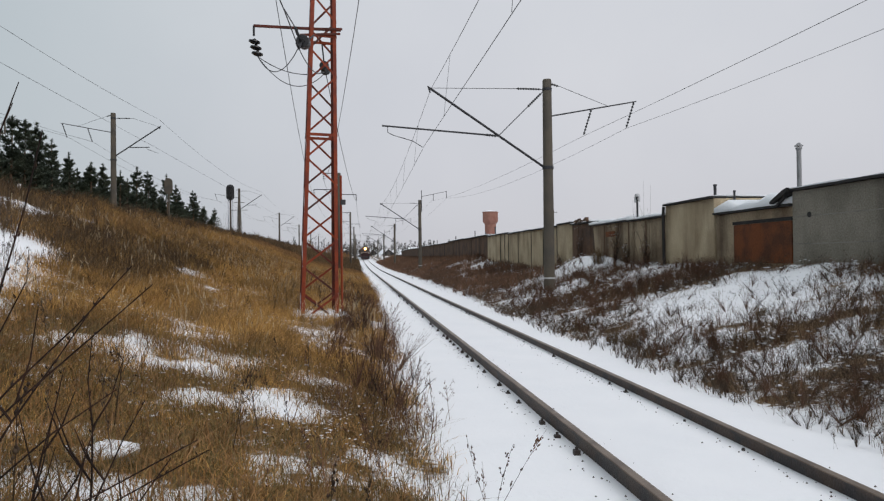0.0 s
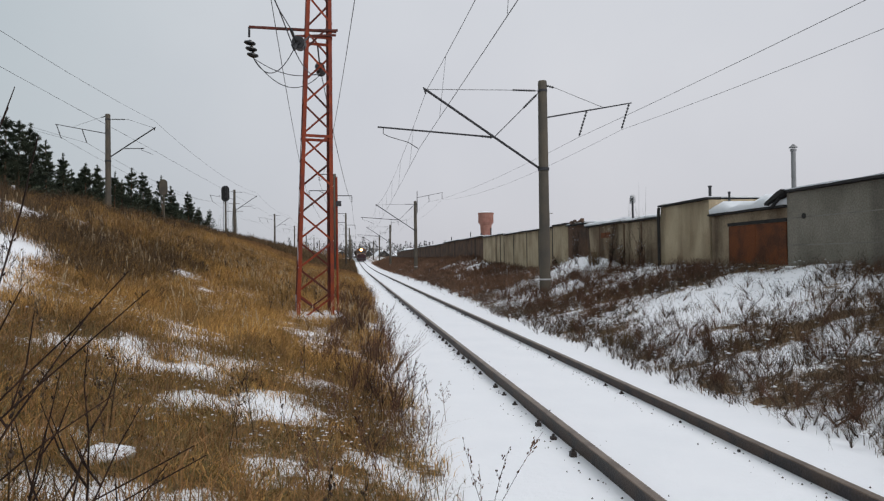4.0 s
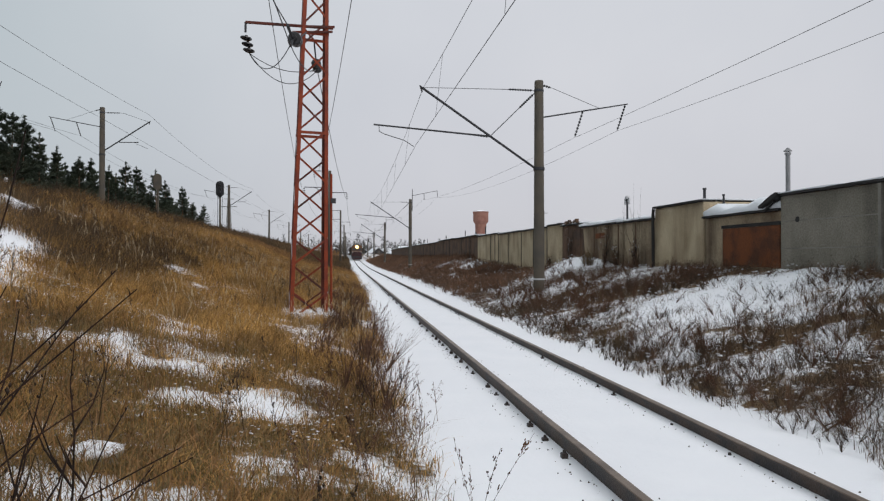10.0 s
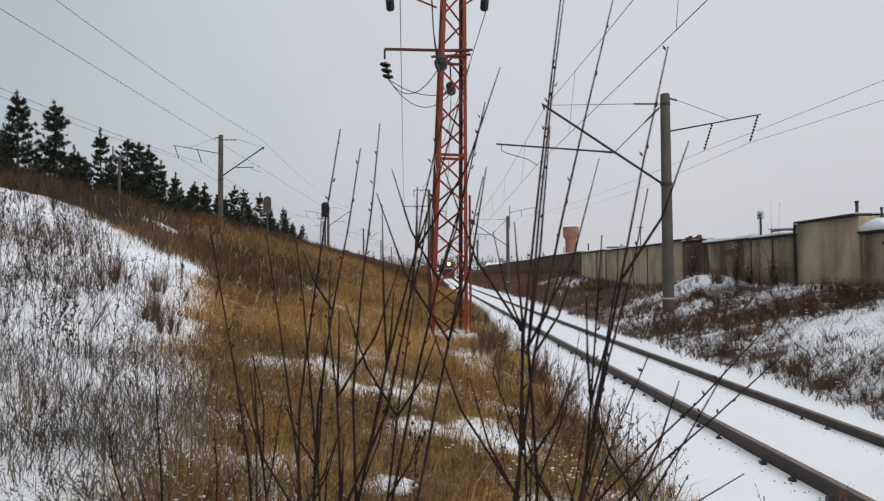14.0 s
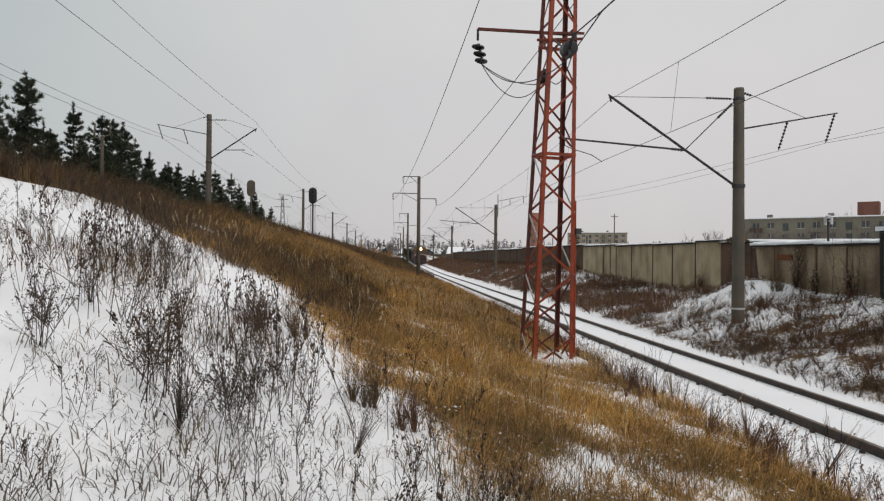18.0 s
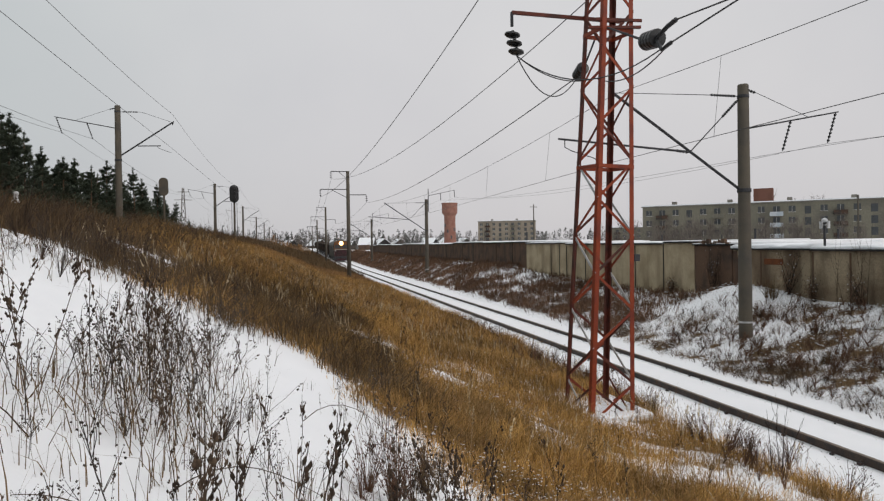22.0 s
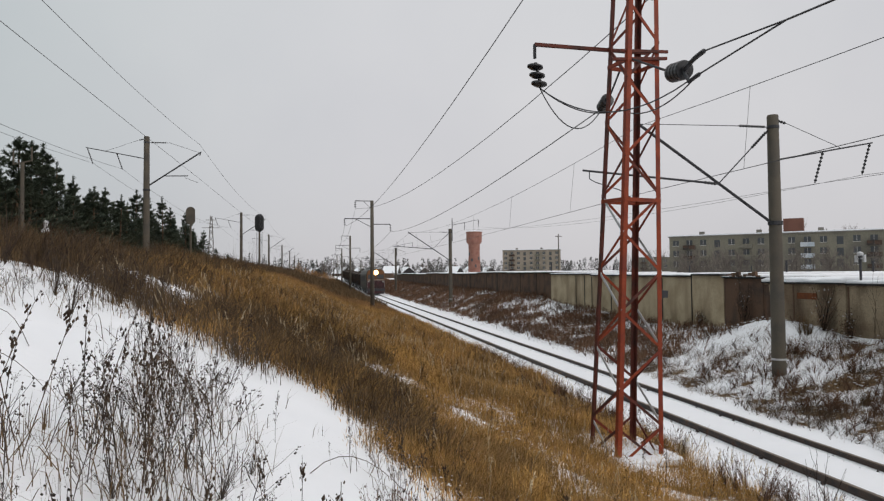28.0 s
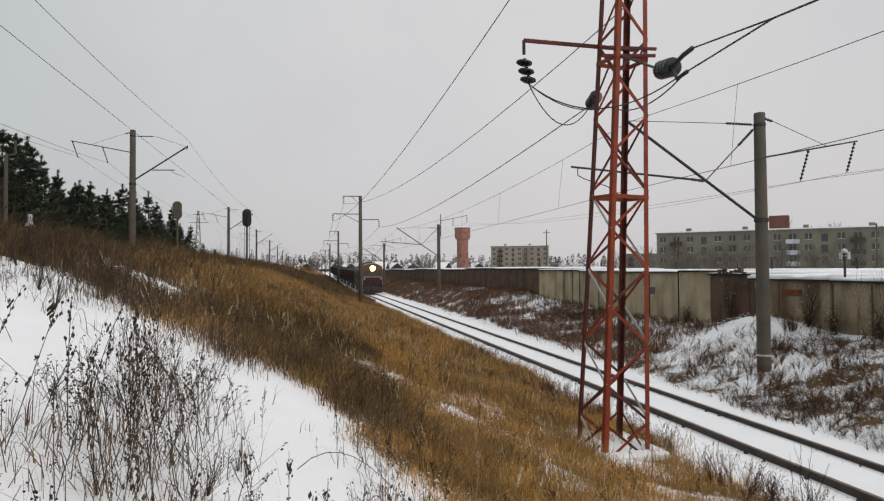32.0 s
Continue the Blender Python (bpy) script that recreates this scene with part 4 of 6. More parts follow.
wire([(-5.36, 18.45, 9.5), (-7.35, 68.1, 8.06), (-6.8, 124.8, 8.06), (-6.4, 181, 8.06), (-6.2, 236, 8.06)], 0.95, 0.012, "power cable from mast to pole")
wire([(-3.97, 19.0, 6.97), (-3.17, 68.1, 7.56), (-2.6, 124.8, 7.56), (-2.2, 181, 7.56), (-2.0, 236, 7.56)], 0.6, 0.012, "power cable from mast to pole")
wire([(-4.40, 14.58, 6.69), (-4.47, 12.8, 6.46)], 0.0, 0.012, "forked power cable end at the mast")
wire([(-4.47, 12.8, 6.46), (-5.2, -33, 7.4)], 1.4, 0.013, "power cable running back from the mast")
wire([(-4.39, 14.7, 6.41), (-4.47, 12.8, 6.46)], 0.0, 0.012, "forked power cable end at the mast")
wire([(-5.3, 17.5, 9.5), (-6.4, -33, 9.5)], 1.1, 0.012, "power cable running back from the mast")
wire([(-3.02, 17.5, 9.34), (-3.2, -33, 7.8)], 1.0, 0.012, "power cable running back from the mast")
for a, b, sag in (((-5.65, 17.88, 7.04), (-3.99, 18.95, 6.94), 0.55), ((-5.65, 17.88, 7.04), (-4.39, 15.0, 6.39), 0.45), ((-5.65, 17.88, 7.04), (-3.97, 18.1, 6.74), 0.22), ((-3.97, 18.1, 6.74), (-4.39, 14.75, 6.41), 0.25)):
    wire([a, b], sag, 0.011, "slack jumper cable looping past the mast", "jumper_cable", "jumper cables")


# ---- signals of the upper line ----
def colour_signal(place, label, back=False):
    s = thing("railway_signal", label, "signal", place)
    part("post", Shape().lathe([(0.085, -3.6), (0.07, 0.6)], 10), POLE_GREY, s)
    out = [(0.36 * math.cos(a) * (1.0), 0.36 * math.sin(a) + (0.36 if math.sin(a) > 0 else -0.36)) for a in [2 * math.pi * k / 20 for k in range(20)]]
    part("backboard", Shape().prism(out, "y", -0.12, -0.08), POLE_GREY if back else BLACK_RUBBER, s, "oval signal board")
    if not back:
        part("head", Shape().box((-0.24, -0.4, -0.6), (0.24, -0.12, 0.6)), BLACK_RUBBER, s, bevel=0.03)
        for z in (-0.3, 0.1, 0.42):
            part("hood", Shape().tube([(0, -0.4, z), (0, -0.68, z - 0.03)], 0.13, 10), BLACK_RUBBER, s)
        part("ladder", Shape().tube([(0.2, -0.02, -3.6), (0.2, -0.02, -0.7)], 0.02, 5).tube([(-0.2, -0.02, -3.6), (-0.2, -0.02, -0.7)], 0.02, 5), STEEL_DARK, s)
    return s


colour_signal((-14.39, 62.6, 7.9), "black railway signal head on a post")
colour_signal((-19.7, 62.6, 8.45), "grey back of an oval railway signal", True)
hp = thing("timber_pole", "timber pole with a forked top before pines", "pole", (-24.2, 42.9, 4.0))
part("shaft", Shape().lathe([(0.12, -0.4), (0.09, 5.4)], 10), POLE_GREY, hp)
part("fork", Shape().beam((-0.45, 0, 5.3), (0.45, 0, 5.5), 0.06, 0.06).tube([(-0.42, 0, 5.3), (-0.42, 0, 6.1)], 0.04, 6).tube([(0.42, 0, 5.5), (0.42, 0, 6.2)], 0.04, 6), POLE_GREY, hp)


def far_pylon(place, tall):
    """A lattice pylon of a high-voltage line."""
    g = thing("power_pylon", "grey lattice pylon far behind the upper line", "pylon", place)
    s = Shape()
    for sx, sy in ((-1, -1), (1, -1), (1, 1), (-1, 1)):
        s.beam((sx * 1.6, sy * 1.6, 0), (sx * 0.35, sy * 0.35, tall), 0.16, 0.16)
    part("tower_legs", s, POLE_GREY, g)
    bars = Shape()
    for k in range(9):
        z0, z1 = tall * k / 9, tall * (k + 1) / 9
        w0, w1 = 1.6 - 1.25 * k / 9, 1.6 - 1.25 * (k + 1) / 9
        for sy in (-1, 1):
            bars.beam((-w0, sy * w0, z0), (w1, sy * w1, z1), 0.09, 0.09)
            bars.beam((w0, sy * w0, z0), (-w1, sy * w1, z1), 0.09, 0.09)
    part("bracing", bars, POLE_GREY, g)
    for z, w in ((tall * 0.80, 3.9), (tall * 0.93, 2.4)):
        part("cross_arm", Shape().beam((-w, 0, z), (w, 0, z), 0.22, 0.22), POLE_GREY, g)


far_pylon((-58.4, 330.0, 3.5), 27.8)
stand = thing("trackside_marker", "small white marker on a slim post before the pines", "marker", (-23.5, 44.0, 4.0))
part("post", Shape().lathe([(0.07, -0.3), (0.06, 2.0)], 8), POLE_GREY, stand)
part("head", Shape().lathe([(0.22, 1.98), (0.20, 2.1), (0.10, 2.2), (0.11, 2.42), (0.14, 2.45), (0.12, 2.55), (0.03, 2.6)], 10), ALU, stand, "white cone-shaped head")


# ---- the train ----
LOCO_SIDE = mat("dark_green_loco_paint", (0.035, 0.042, 0.036), 0.5, 0.1, 0.25, 1.5, 20, 0.1, (0.06, 0.05, 0.04))
LOCO_RED = mat("dull_red_loco_paint", (0.055, 0.02, 0.022), 0.55, 0.1, 0.25, 2, 20, 0.1, (0.025, 0.014, 0.014))
# the headlight's orange glow on the upper front is mixed into this brown
LOCO_BROWN = mat("brown_loco_paint_with_lamp_glow", (0.17, 0.075, 0.032), 0.55, 0.1, 0.25, 2, 20, 0.1)
STRIPE = mat("white_stripe_paint", (0.45, 0.43, 0.40), 0.6, 0, 0.1, 3, 30, 0.05)
WAGON = mat("sooty_wagon_steel", (0.045, 0.038, 0.034), 0.8, 0.2, 0.3, 1.2, 15, 0.2, (0.085, 0.05, 0.035))


def make_loco():
    t = thing("locomotive", "dark red freight locomotive with its headlight burning", "train", (0, 207.5, 0))
    out = [(-1.55, 1.05), (1.55, 1.05), (1.55, 3.45), (1.38, 4.0), (0.7, 4.35), (-0.7, 4.35), (-1.38, 4.0), (-1.55, 3.45)]
    part("body", Shape().prism(out, "y", 0.35, 16.5), LOCO_SIDE, t, bevel=0.05)
    part("cab_front_upper", Shape().prism([(-1.5, 2.35), (1.5, 2.35), (1.5, 3.4), (1.32, 3.95), (0.6, 4.25), (-0.6, 4.25), (-1.32, 3.95), (-1.5, 3.4)], "y", 0.0, 0.36), LOCO_BROWN, t, bevel=0.05)
    part("cab_front_lower", Shape().prism([(-1.52, 1.0), (1.52, 1.0), (1.52, 2.3), (-1.52, 2.3)], "y", -0.12, 0.36), LOCO_RED, t, "dull red nose", bevel=0.05)
    for x in (-0.75, 0.75):
        w = part("windscreen", Shape().box((x - 0.58, -0.03, 2.72), (x + 0.58, 0.01, 3.30)), WINDOW_DARK, t)
        part("windscreen_frame", Shape().box((x - 0.64, -0.02, 2.66), (x + 0.64, 0.005, 2.72)).box((x - 0.64, -0.02, 3.30), (x + 0.64, 0.005, 3.36)), STEEL_DARK, w)
    part("white_stripe", Shape().box((-1.3, -0.145, 2.42), (1.3, -0.02, 2.50)), STRIPE, t, "white stripe across the nose")
    part("headlight_housing", Shape().lathe([(0.42, 0.0), (0.45, 0.16), (0.42, 0.2)], 18, (0, 0.05, 3.70), (0, -1, 0)), LOCO_BROWN, t)
    part("headlight", Shape().lathe([(0.40, 0.0), (0.36, 0.05), (0.12, 0.09)], 18, (0, -0.15, 3.70), (0, -1, 0)), glow("lit_headlight", (1.0, 0.55, 0.16), 9.0), t, "burning warm headlight")
    for x in (-1.2, 1.2):
        part("marker_lamp", Shape().lathe([(0.12, 0.0), (0.13, 0.1), (0.1, 0.14)], 12, (x, -0.1, 2.2), (0, -1, 0)), STRIPE, t)
        part("buffer_step", Shape().box((x - 0.3, -0.35, 0.35), (x + 0.3, -0.1, 0.5)), STEEL_DARK, t)
        part("handrail", Shape().tube([(x * 1.2, -0.16, 1.2), (x * 1.2, -0.22, 1.3), (x * 1.2, -0.22, 2.2)], 0.02, 5), STRIPE, t)
    part("buffer_beam", Shape().box((-1.5, -0.2, 0.55), (1.5, 0.3, 1.02)), STEEL_DARK, t, bevel=0.02)
    part("plough", Shape().prism([(-1.4, 0.15), (1.4, 0.15), (1.3, 0.6), (-1.3, 0.6)], "y", -0.3, 0.0), LOCO_RED, t)
    part("coupler", Shape().box((-0.2, -0.75, 0.75), (0.2, -0.1, 1.1)), STEEL_DARK, t, bevel=0.03)
    part("underframe", Shape().box((-1.3, 0.4, 0.5), (1.3, 16.3, 1.06)), STEEL_DARK, t)
    for y in (2.2, 4.3, 12.0, 14.1):
        for x in (-0.8, 0.8):
            part("wheel", Shape().lathe([(0.6, -0.07), (0.63, 0.06), (0.55, 0.07)], 18, (x, y, 0.62), (1, 0, 0)), STEEL_DARK, t)
    for k in range(6):
        part("side_grille", Shape().box((-1.565, 3.6 + 1.9 * k, 2.2), (-1.545, 4.9 + 1.9 * k, 3.1)), STEEL_DARK, t)
    part("roof_box", Shape().box((-0.8, 4.0, 4.3), (0.8, 12.5, 4.62)), LOCO_SIDE, t, bevel=0.05)
    part("roof_snow", Shape().prism([(-0.95, 4.28), (0.95, 4.28), (0.6, 4.41), (-0.6, 4.41)], "y", 0.6, 3.6), SNOW, t)
    return t


def make_wagon(y):
    w = thing("freight_wagon", "sooty open freight wagon behind the locomotive", "wagon", (0, y, 0), group="freight wagons")
    part("tub", Shape().prism([(-1.5, 1.25), (1.5, 1.25), (1.55, 3.3), (-1.55, 3.3)], "y", 0.3, 13.4), WAGON, w, bevel=0.03)
    part("load", Shape().prism([(-1.35, 3.25), (1.35, 3.25), (0.9, 3.5), (-0.8, 3.55)], "y", 0.6, 13.1), WAGON, w)
    for k in range(9):
        part("side_rib", Shape().box((-1.62, 0.5 + 1.5 * k, 1.2), (-1.5, 0.65 + 1.5 * k, 3.3)), WAGON, w)
    part("underframe", Shape().box((-1.2, 0.1, 0.8), (1.2, 13.6, 1.26)), STEEL_DARK, w)
    for y0 in (1.6, 3.4, 10.3, 12.1):
        for x in (-0.8, 0.8):
            part("wheel", Shape().lathe([(0.46, -0.07), (0.48, 0.06)], 14, (x, y0, 0.47), (1, 0, 0)), STEEL_DARK, w)
    return w


TRAIN = [(make_loco(), 0.0)] + [(make_wagon(224.6 + 13.9 * k), 17.1 + 13.9 * k) for k in range(8)]


# ---- beyond the garages: water tower, flats, village, woods ----
def water_tower():
    t = thing("water_tower", "red brick water tower with a wider head", "tower", (46.3, 247.5, 1.2))
    part("shaft", Shape().lathe([(2.35, -1), (2.05, 10), (2.1, 13.2)], 24), TOWER_BRICK, t, round_=False)
    part("head", Shape().lathe([(2.1, 13.0), (2.75, 13.9), (2.85, 14.0), (2.85, 17.4), (2.7, 17.6)], 24), TOWER_BRICK, t, "wider brick head")
    part("cornice", Shape().lathe([(2.9, 17.2), (3.0, 17.35), (3.0, 17.6), (2.8, 17.7)], 24), TOWER_BRICK, t)
    part("roof", Shape().lathe([(2.9, 17.7), (1.5, 18.1), (0.1, 18.3)], 24), SNOW, t)
    for k in range(4):
        a = radians(200 + 35 * k)
        part("window", Shape().box((-0.3, -0.1, 0), (0.3, 0.1, 1.1)), WINDOW_DARK, t).matrix_basis = pose(2.12 * math.cos(a), 2.12 * math.sin(a), 9.0 - 2.2 * k % 5, 0, 0, math.degrees(a) - 90)
    return t


water_tower()


def flats(place, turn, length, floors, label, material, step=3.4, brick_box=None, base=0.0, high=2.75):
    """A long block of flats: facade along local x, facing local -y."""
    b = thing("apartment_building", label, "building", place, turn)
    h = floors * high + 0.6
    part("wall", Shape().box((0, 0, base - 2), (length, 11, h)), material, b)
    part("roof_slab", Shape().box((-0.3, -0.3, h + 0.005), (length + 0.3, 11.3, h + 0.25)), CONCRETE, b)
    part("roof_snow", Shape().box((-0.1, -0.32, h + 0.255), (length + 0.1, 11, h + 0.5)), SNOW, b)
    pane = Shape().box((-0.75, -0.06, 0), (0.75, 0.0, 1.45)).mesh("window")
    pane.materials.append(WINDOW_DARK)
    frame_me = Shape().box((-0.85, -0.09, -0.1), (0.85, -0.061, 0.0)).box((-0.04, -0.09, 0.0), (0.04, -0.061, 1.45)).mesh("window_frame")
    frame_me.materials.append(STRIPE)
    slab = Shape().box((-1.5, -1.1, 0), (1.5, 0, 0.14)).box((-1.5, -1.1, 0.14), (1.5, -1.03, 1.05)).box((-1.5, -1.03, 0.14), (-1.43, 0, 1.05)).box((1.43, -1.03, 0.14), (1.5, 0, 1.05)).mesh("balcony")
    slab.materials.append(BALCONY_PALE)
    slab2 = slab.copy()
    slab2.materials.clear()
    slab2.materials.append(FLAT_WALL)
    slab3 = slab.copy()
    slab3.materials.clear()
    slab3.materials.append(WAGON)
    landing = Shape()
    for f in range(floors):
        landing.box((-0.7, -0.05, f * high + 0.4), (0.7, 0.0, f * high + 2.3))
    stair = landing.mesh("stair_window")
    stair.materials.append(WINDOW_DARK)
    n = int(length / step)
    for c in range(n):
        x = (c + 0.5) * length / n
        if c % 4 == 3:
            part("stair_window", stair, None, b).location = (x, 0, 0)
            continue
        for f in range(floors):
            w = part("window", pane, None, b)
            w.location = (x, 0, f * high + 1.0)
            part("window_frame", frame_me, None, w)
            if c % 4 == 1 and f > 0:
                part("balcony", (slab, slab2, slab3)[(c * 5 + f * 3) % 3], None, b).location = (x, 0, f * high + 0.02)
    for k in range(int(length / 14)):
        s = part("roof_vent", Shape().box((7 + 14 * k, 4, h + 0.25), (8.2 + 14 * k, 5.5, h + 1.5)), CONCRETE, b)
    if brick_box:
        part("brick_lift_house", Shape().box((brick_box, 2, h + 0.2), (brick_box + 4.5, 7, h + 3.9)), FLAT_BRICK, b, "red brick roof house")
    return b


flats((83.2, 174.0, 1.2), -40.6, 62, 4, "long grey four-storey block of flats behind garages", FLAT_WALL, brick_box=27.4)
flats((92.4, 375.5, 2.0), -22, 32, 5, "far yellowish block of flats", FLAT_YELLOW)
flats((149, 330, 2.0), -30, 60, 3, "low far grey building with a snowy roof", FLAT_WALL)


def cottage(place, turn, w, d, h, label):
    c = thing("cottage", label, "house", place, turn, "village cottages")
    part("wall", Shape().box((-w / 2, -d / 2, -0.5), (w / 2, d / 2, h)), BROWN_WALL, c)
    part("roof", Shape().prism([(-w / 2 - 0.5, h), (w / 2 + 0.5, h), (0, h + w * 0.42)], "y", -d / 2 - 0.4, d / 2 + 0.4), TAR, c)
    part("roof_snow", Shape().prism([(-w / 2 - 0.55, h - 0.02), (-w / 2 - 0.5, h + 0.22), (0, h + w * 0.42 + 0.26), (w / 2 + 0.5, h + 0.22), (w / 2 + 0.55, h - 0.02), (0, h + w * 0.42 + 0.02)], "y", -d / 2 - 0.45, d / 2 + 0.45), SNOW, c)
    for x in (-w / 4, w / 4):
        part("window", Shape().box((x - 0.5, -d / 2 - 0.05, 1.2), (x + 0.5, -d / 2, 2.4)), WINDOW_DARK, c)
    part("chimney", Shape().box((w / 5, -0.4, h + 1), (w / 5 + 0.6, 0.2, h + w * 0.42 + 0.8)), FLAT_BRICK, c)
    return c


for k, (x, y, a, w) in enumerate([(14, 405, 20, 8), (30, 380, 70, 9), (40, 395, 15, 8), (4, 420, 40, 9), (52, 410, 10, 8), (66, 385, 50, 8), (80, 400, 20, 9), (-12, 430, 30, 9), (95, 420, 15, 8), (24, 440, 60, 8)]):
    cottage((x, y, 1.2), a, w, 8, 3.0, "village cottage with a snowy gable roof")

for x, y, h in ((35, 128, 9.8), (52.7, 70.5, 7.3)):
    p = thing("telegraph_pole", "timber telegraph pole with a crossbar", "pole", (x, y, 1.2), 20, "telegraph poles")
    part("shaft", Shape().lathe([(0.13, -0.4), (0.09, h)], 10), POLE_GREY, p)
    part("crossbar", Shape().beam((-0.8, 0, h - 0.5), (0.8, 0, h - 0.5), 0.09, 0.09), POLE_GREY, p)
    for dx in (-0.7, -0.3, 0.3, 0.7):
        part("insulator", Shape().lathe([(0.03, 0), (0.05, 0.06), (0.03, 0.14)], 8, (dx, 0, h - 0.45)), ALU, p)


# ---- rail fastenings and bits of ballast that stick out of the snow ----
def rail_details():
    clip = Shape().box((-0.03, -0.03, -0.17), (0.03, 0.03, -0.112)).lathe([(0.018, -0.12), (0.018, -0.09), (0.010, -0.085)], 6, (0.0, 0.0, 0.0)).mesh("rail_clip", 0.006)
    clip.materials.append(RAIL)
    rng = random.Random(5)
    for rail in (RAIL_L, RAIL_R):
        y = 1.0
        while y < 40:
            for side in (-1, 1):
                if rng.random() < 0.45:
                    c = part("rail_clip", clip, None, rail)
                    c.location = (side * 0.10, y + rng.uniform(-0.03, 0.03), rng.uniform(-0.03, 0.015))
            y += 0.55
    s = Shape()
    for _ in range(1500):
        side = rng.choice((-1, 1)) * HEAD_X
        x = TRACK_X + side - rng.choice((-1, 1, 1)) * abs(rng.gauss(0.15, 0.06)) * (1 if rng.random() < 0.8 else 1.7)
        y, r = rng.uniform(2, 60) if rng.random() < 0.75 else rng.uniform(2, 16), rng.uniform(0.005, 0.018)
        z = float(ground_z(x, y))
        s.add([(x - r, y - r, z - 0.01), (x + r, y - r * 0.6, z - 0.01), (x + r * 0.7, y + r, z - 0.01), (x - r * 0.8, y + r * 0.8, z - 0.01), (x + rng.uniform(-0.3, 0.3) * r, y, z + r * 0.8)],
              [(0, 1, 4), (1, 2, 4), (2, 3, 4), (3, 0, 4)])
    tagged(part("ballast_stones", s, RAIL), "dark ballast stones showing through the snow", "stones", kind="stuff")
    for y, ln in ((6.0, 0.30), (6.55, 0.5), (7.1, 0.56), (7.65, 0.44), (8.2, 0.36), (8.75, 0.2), (9.3, 0.16)):
        end = tagged(part("sleeper_end", Shape().prism([(0.585, y), (0.62, y + ln * 0.12), (0.625, y + ln * 0.5), (0.60, y + ln * 0.42)], "z", -0.17, -0.118), TAR, None, bevel=0.01), "dark sleeper edge showing through the snow", "sleeper", "sleeper edges")
        end.location = (TRACK_X, 0, RAIL_Z[1])


rail_details()


# ---- dead grass ----
RNG = np.random.default_rng(11)


def blades(name, x, y, h, width, material, label, lean=0.35):
    """Curved tapering blades rooted in the ground at x, y: one mesh."""
    n = len(x)
    z = ground_z(x, y)
    a = RNG.uniform(0, 2 * np.pi, n)
    d = np.stack([np.cos(a), np.sin(a), 0 * a], 1)
    b = RNG.uniform(0, 2 * np.pi, n)
    s = np.stack([np.cos(b), np.sin(b), 0 * b], 1) * (width * RNG.uniform(0.6, 1.3, n))[:, None] / 2
    k = (np.abs(RNG.normal(0, lean, n)) * h)[:, None]
    root = np.stack([x, y, z - 0.02], 1)
    up = np.array([0, 0, 1.0])
    mid, tip = root + d * k * 0.35 + up * (h * 0.55)[:, None], root + d * k * 1.25 + up * (h * RNG.uniform(0.75, 1.0, n))[:, None]
    v = np.stack([root - s, root + s, mid - s * 0.75, mid + s * 0.75, tip], 1).reshape(-1, 3)
    i = 5 * np.arange(n)[:, None]
    t = (i[:, :, None] + np.array([[0, 1, 3], [0, 3, 2], [2, 3, 4]])[None]).reshape(-1, 3)
    return tagged(part(name, mesh_np(name, v, t, material), material), label, "grass", kind="stuff")


def sow(n, x0, x1, y0, y1, clump=0.12, per=7):
    """Random clumped places, kept where the grass is dense."""
    m = n // per
    cx, cy = RNG.uniform(x0, x1, m), RNG.uniform(y0, y1, m)
    keep = RNG.random(m) < grassiness(cx, cy) ** 1.3
    cx, cy = np.repeat(cx[keep], per), np.repeat(cy[keep], per)
    return cx + RNG.normal(0, clump, len(cx)), cy + RNG.normal(0, clump, len(cy))


def sow_open(n, x0, x1, y0, y1):
    """Tufts in the open snow beside the golden grass."""
    m = n // 6
    cx, cy = RNG.uniform(x0, x1, m), RNG.uniform(y0, y1, m)
    keep = RNG.random(m) < np.clip((golden_edge(cy) - cx + 1.0) / 0.8, 0, 1) * np.clip(0.45 + 0.6 * wave(cx, cy, 0.5, 51) + 0.4 * wave(cx, cy, 0.2, 52), 0.05, 1) * np.clip((7.5 - cy) / 2.5, 0.12, 1)
    cx, cy = np.repeat(cx[keep], 6), np.repeat(cy[keep], 6)
    return cx + RNG.normal(0, 0.07, len(cx)), cy + RNG.normal(0, 0.07, len(cy))


def heights(x, y, lo, hi):
    return (lo + (hi - lo) * np.clip(0.5 + 0.5 * wave(x, y, 0.8, 21) + 0.25 * RNG.normal(size=len(x)), 0, 1.3))


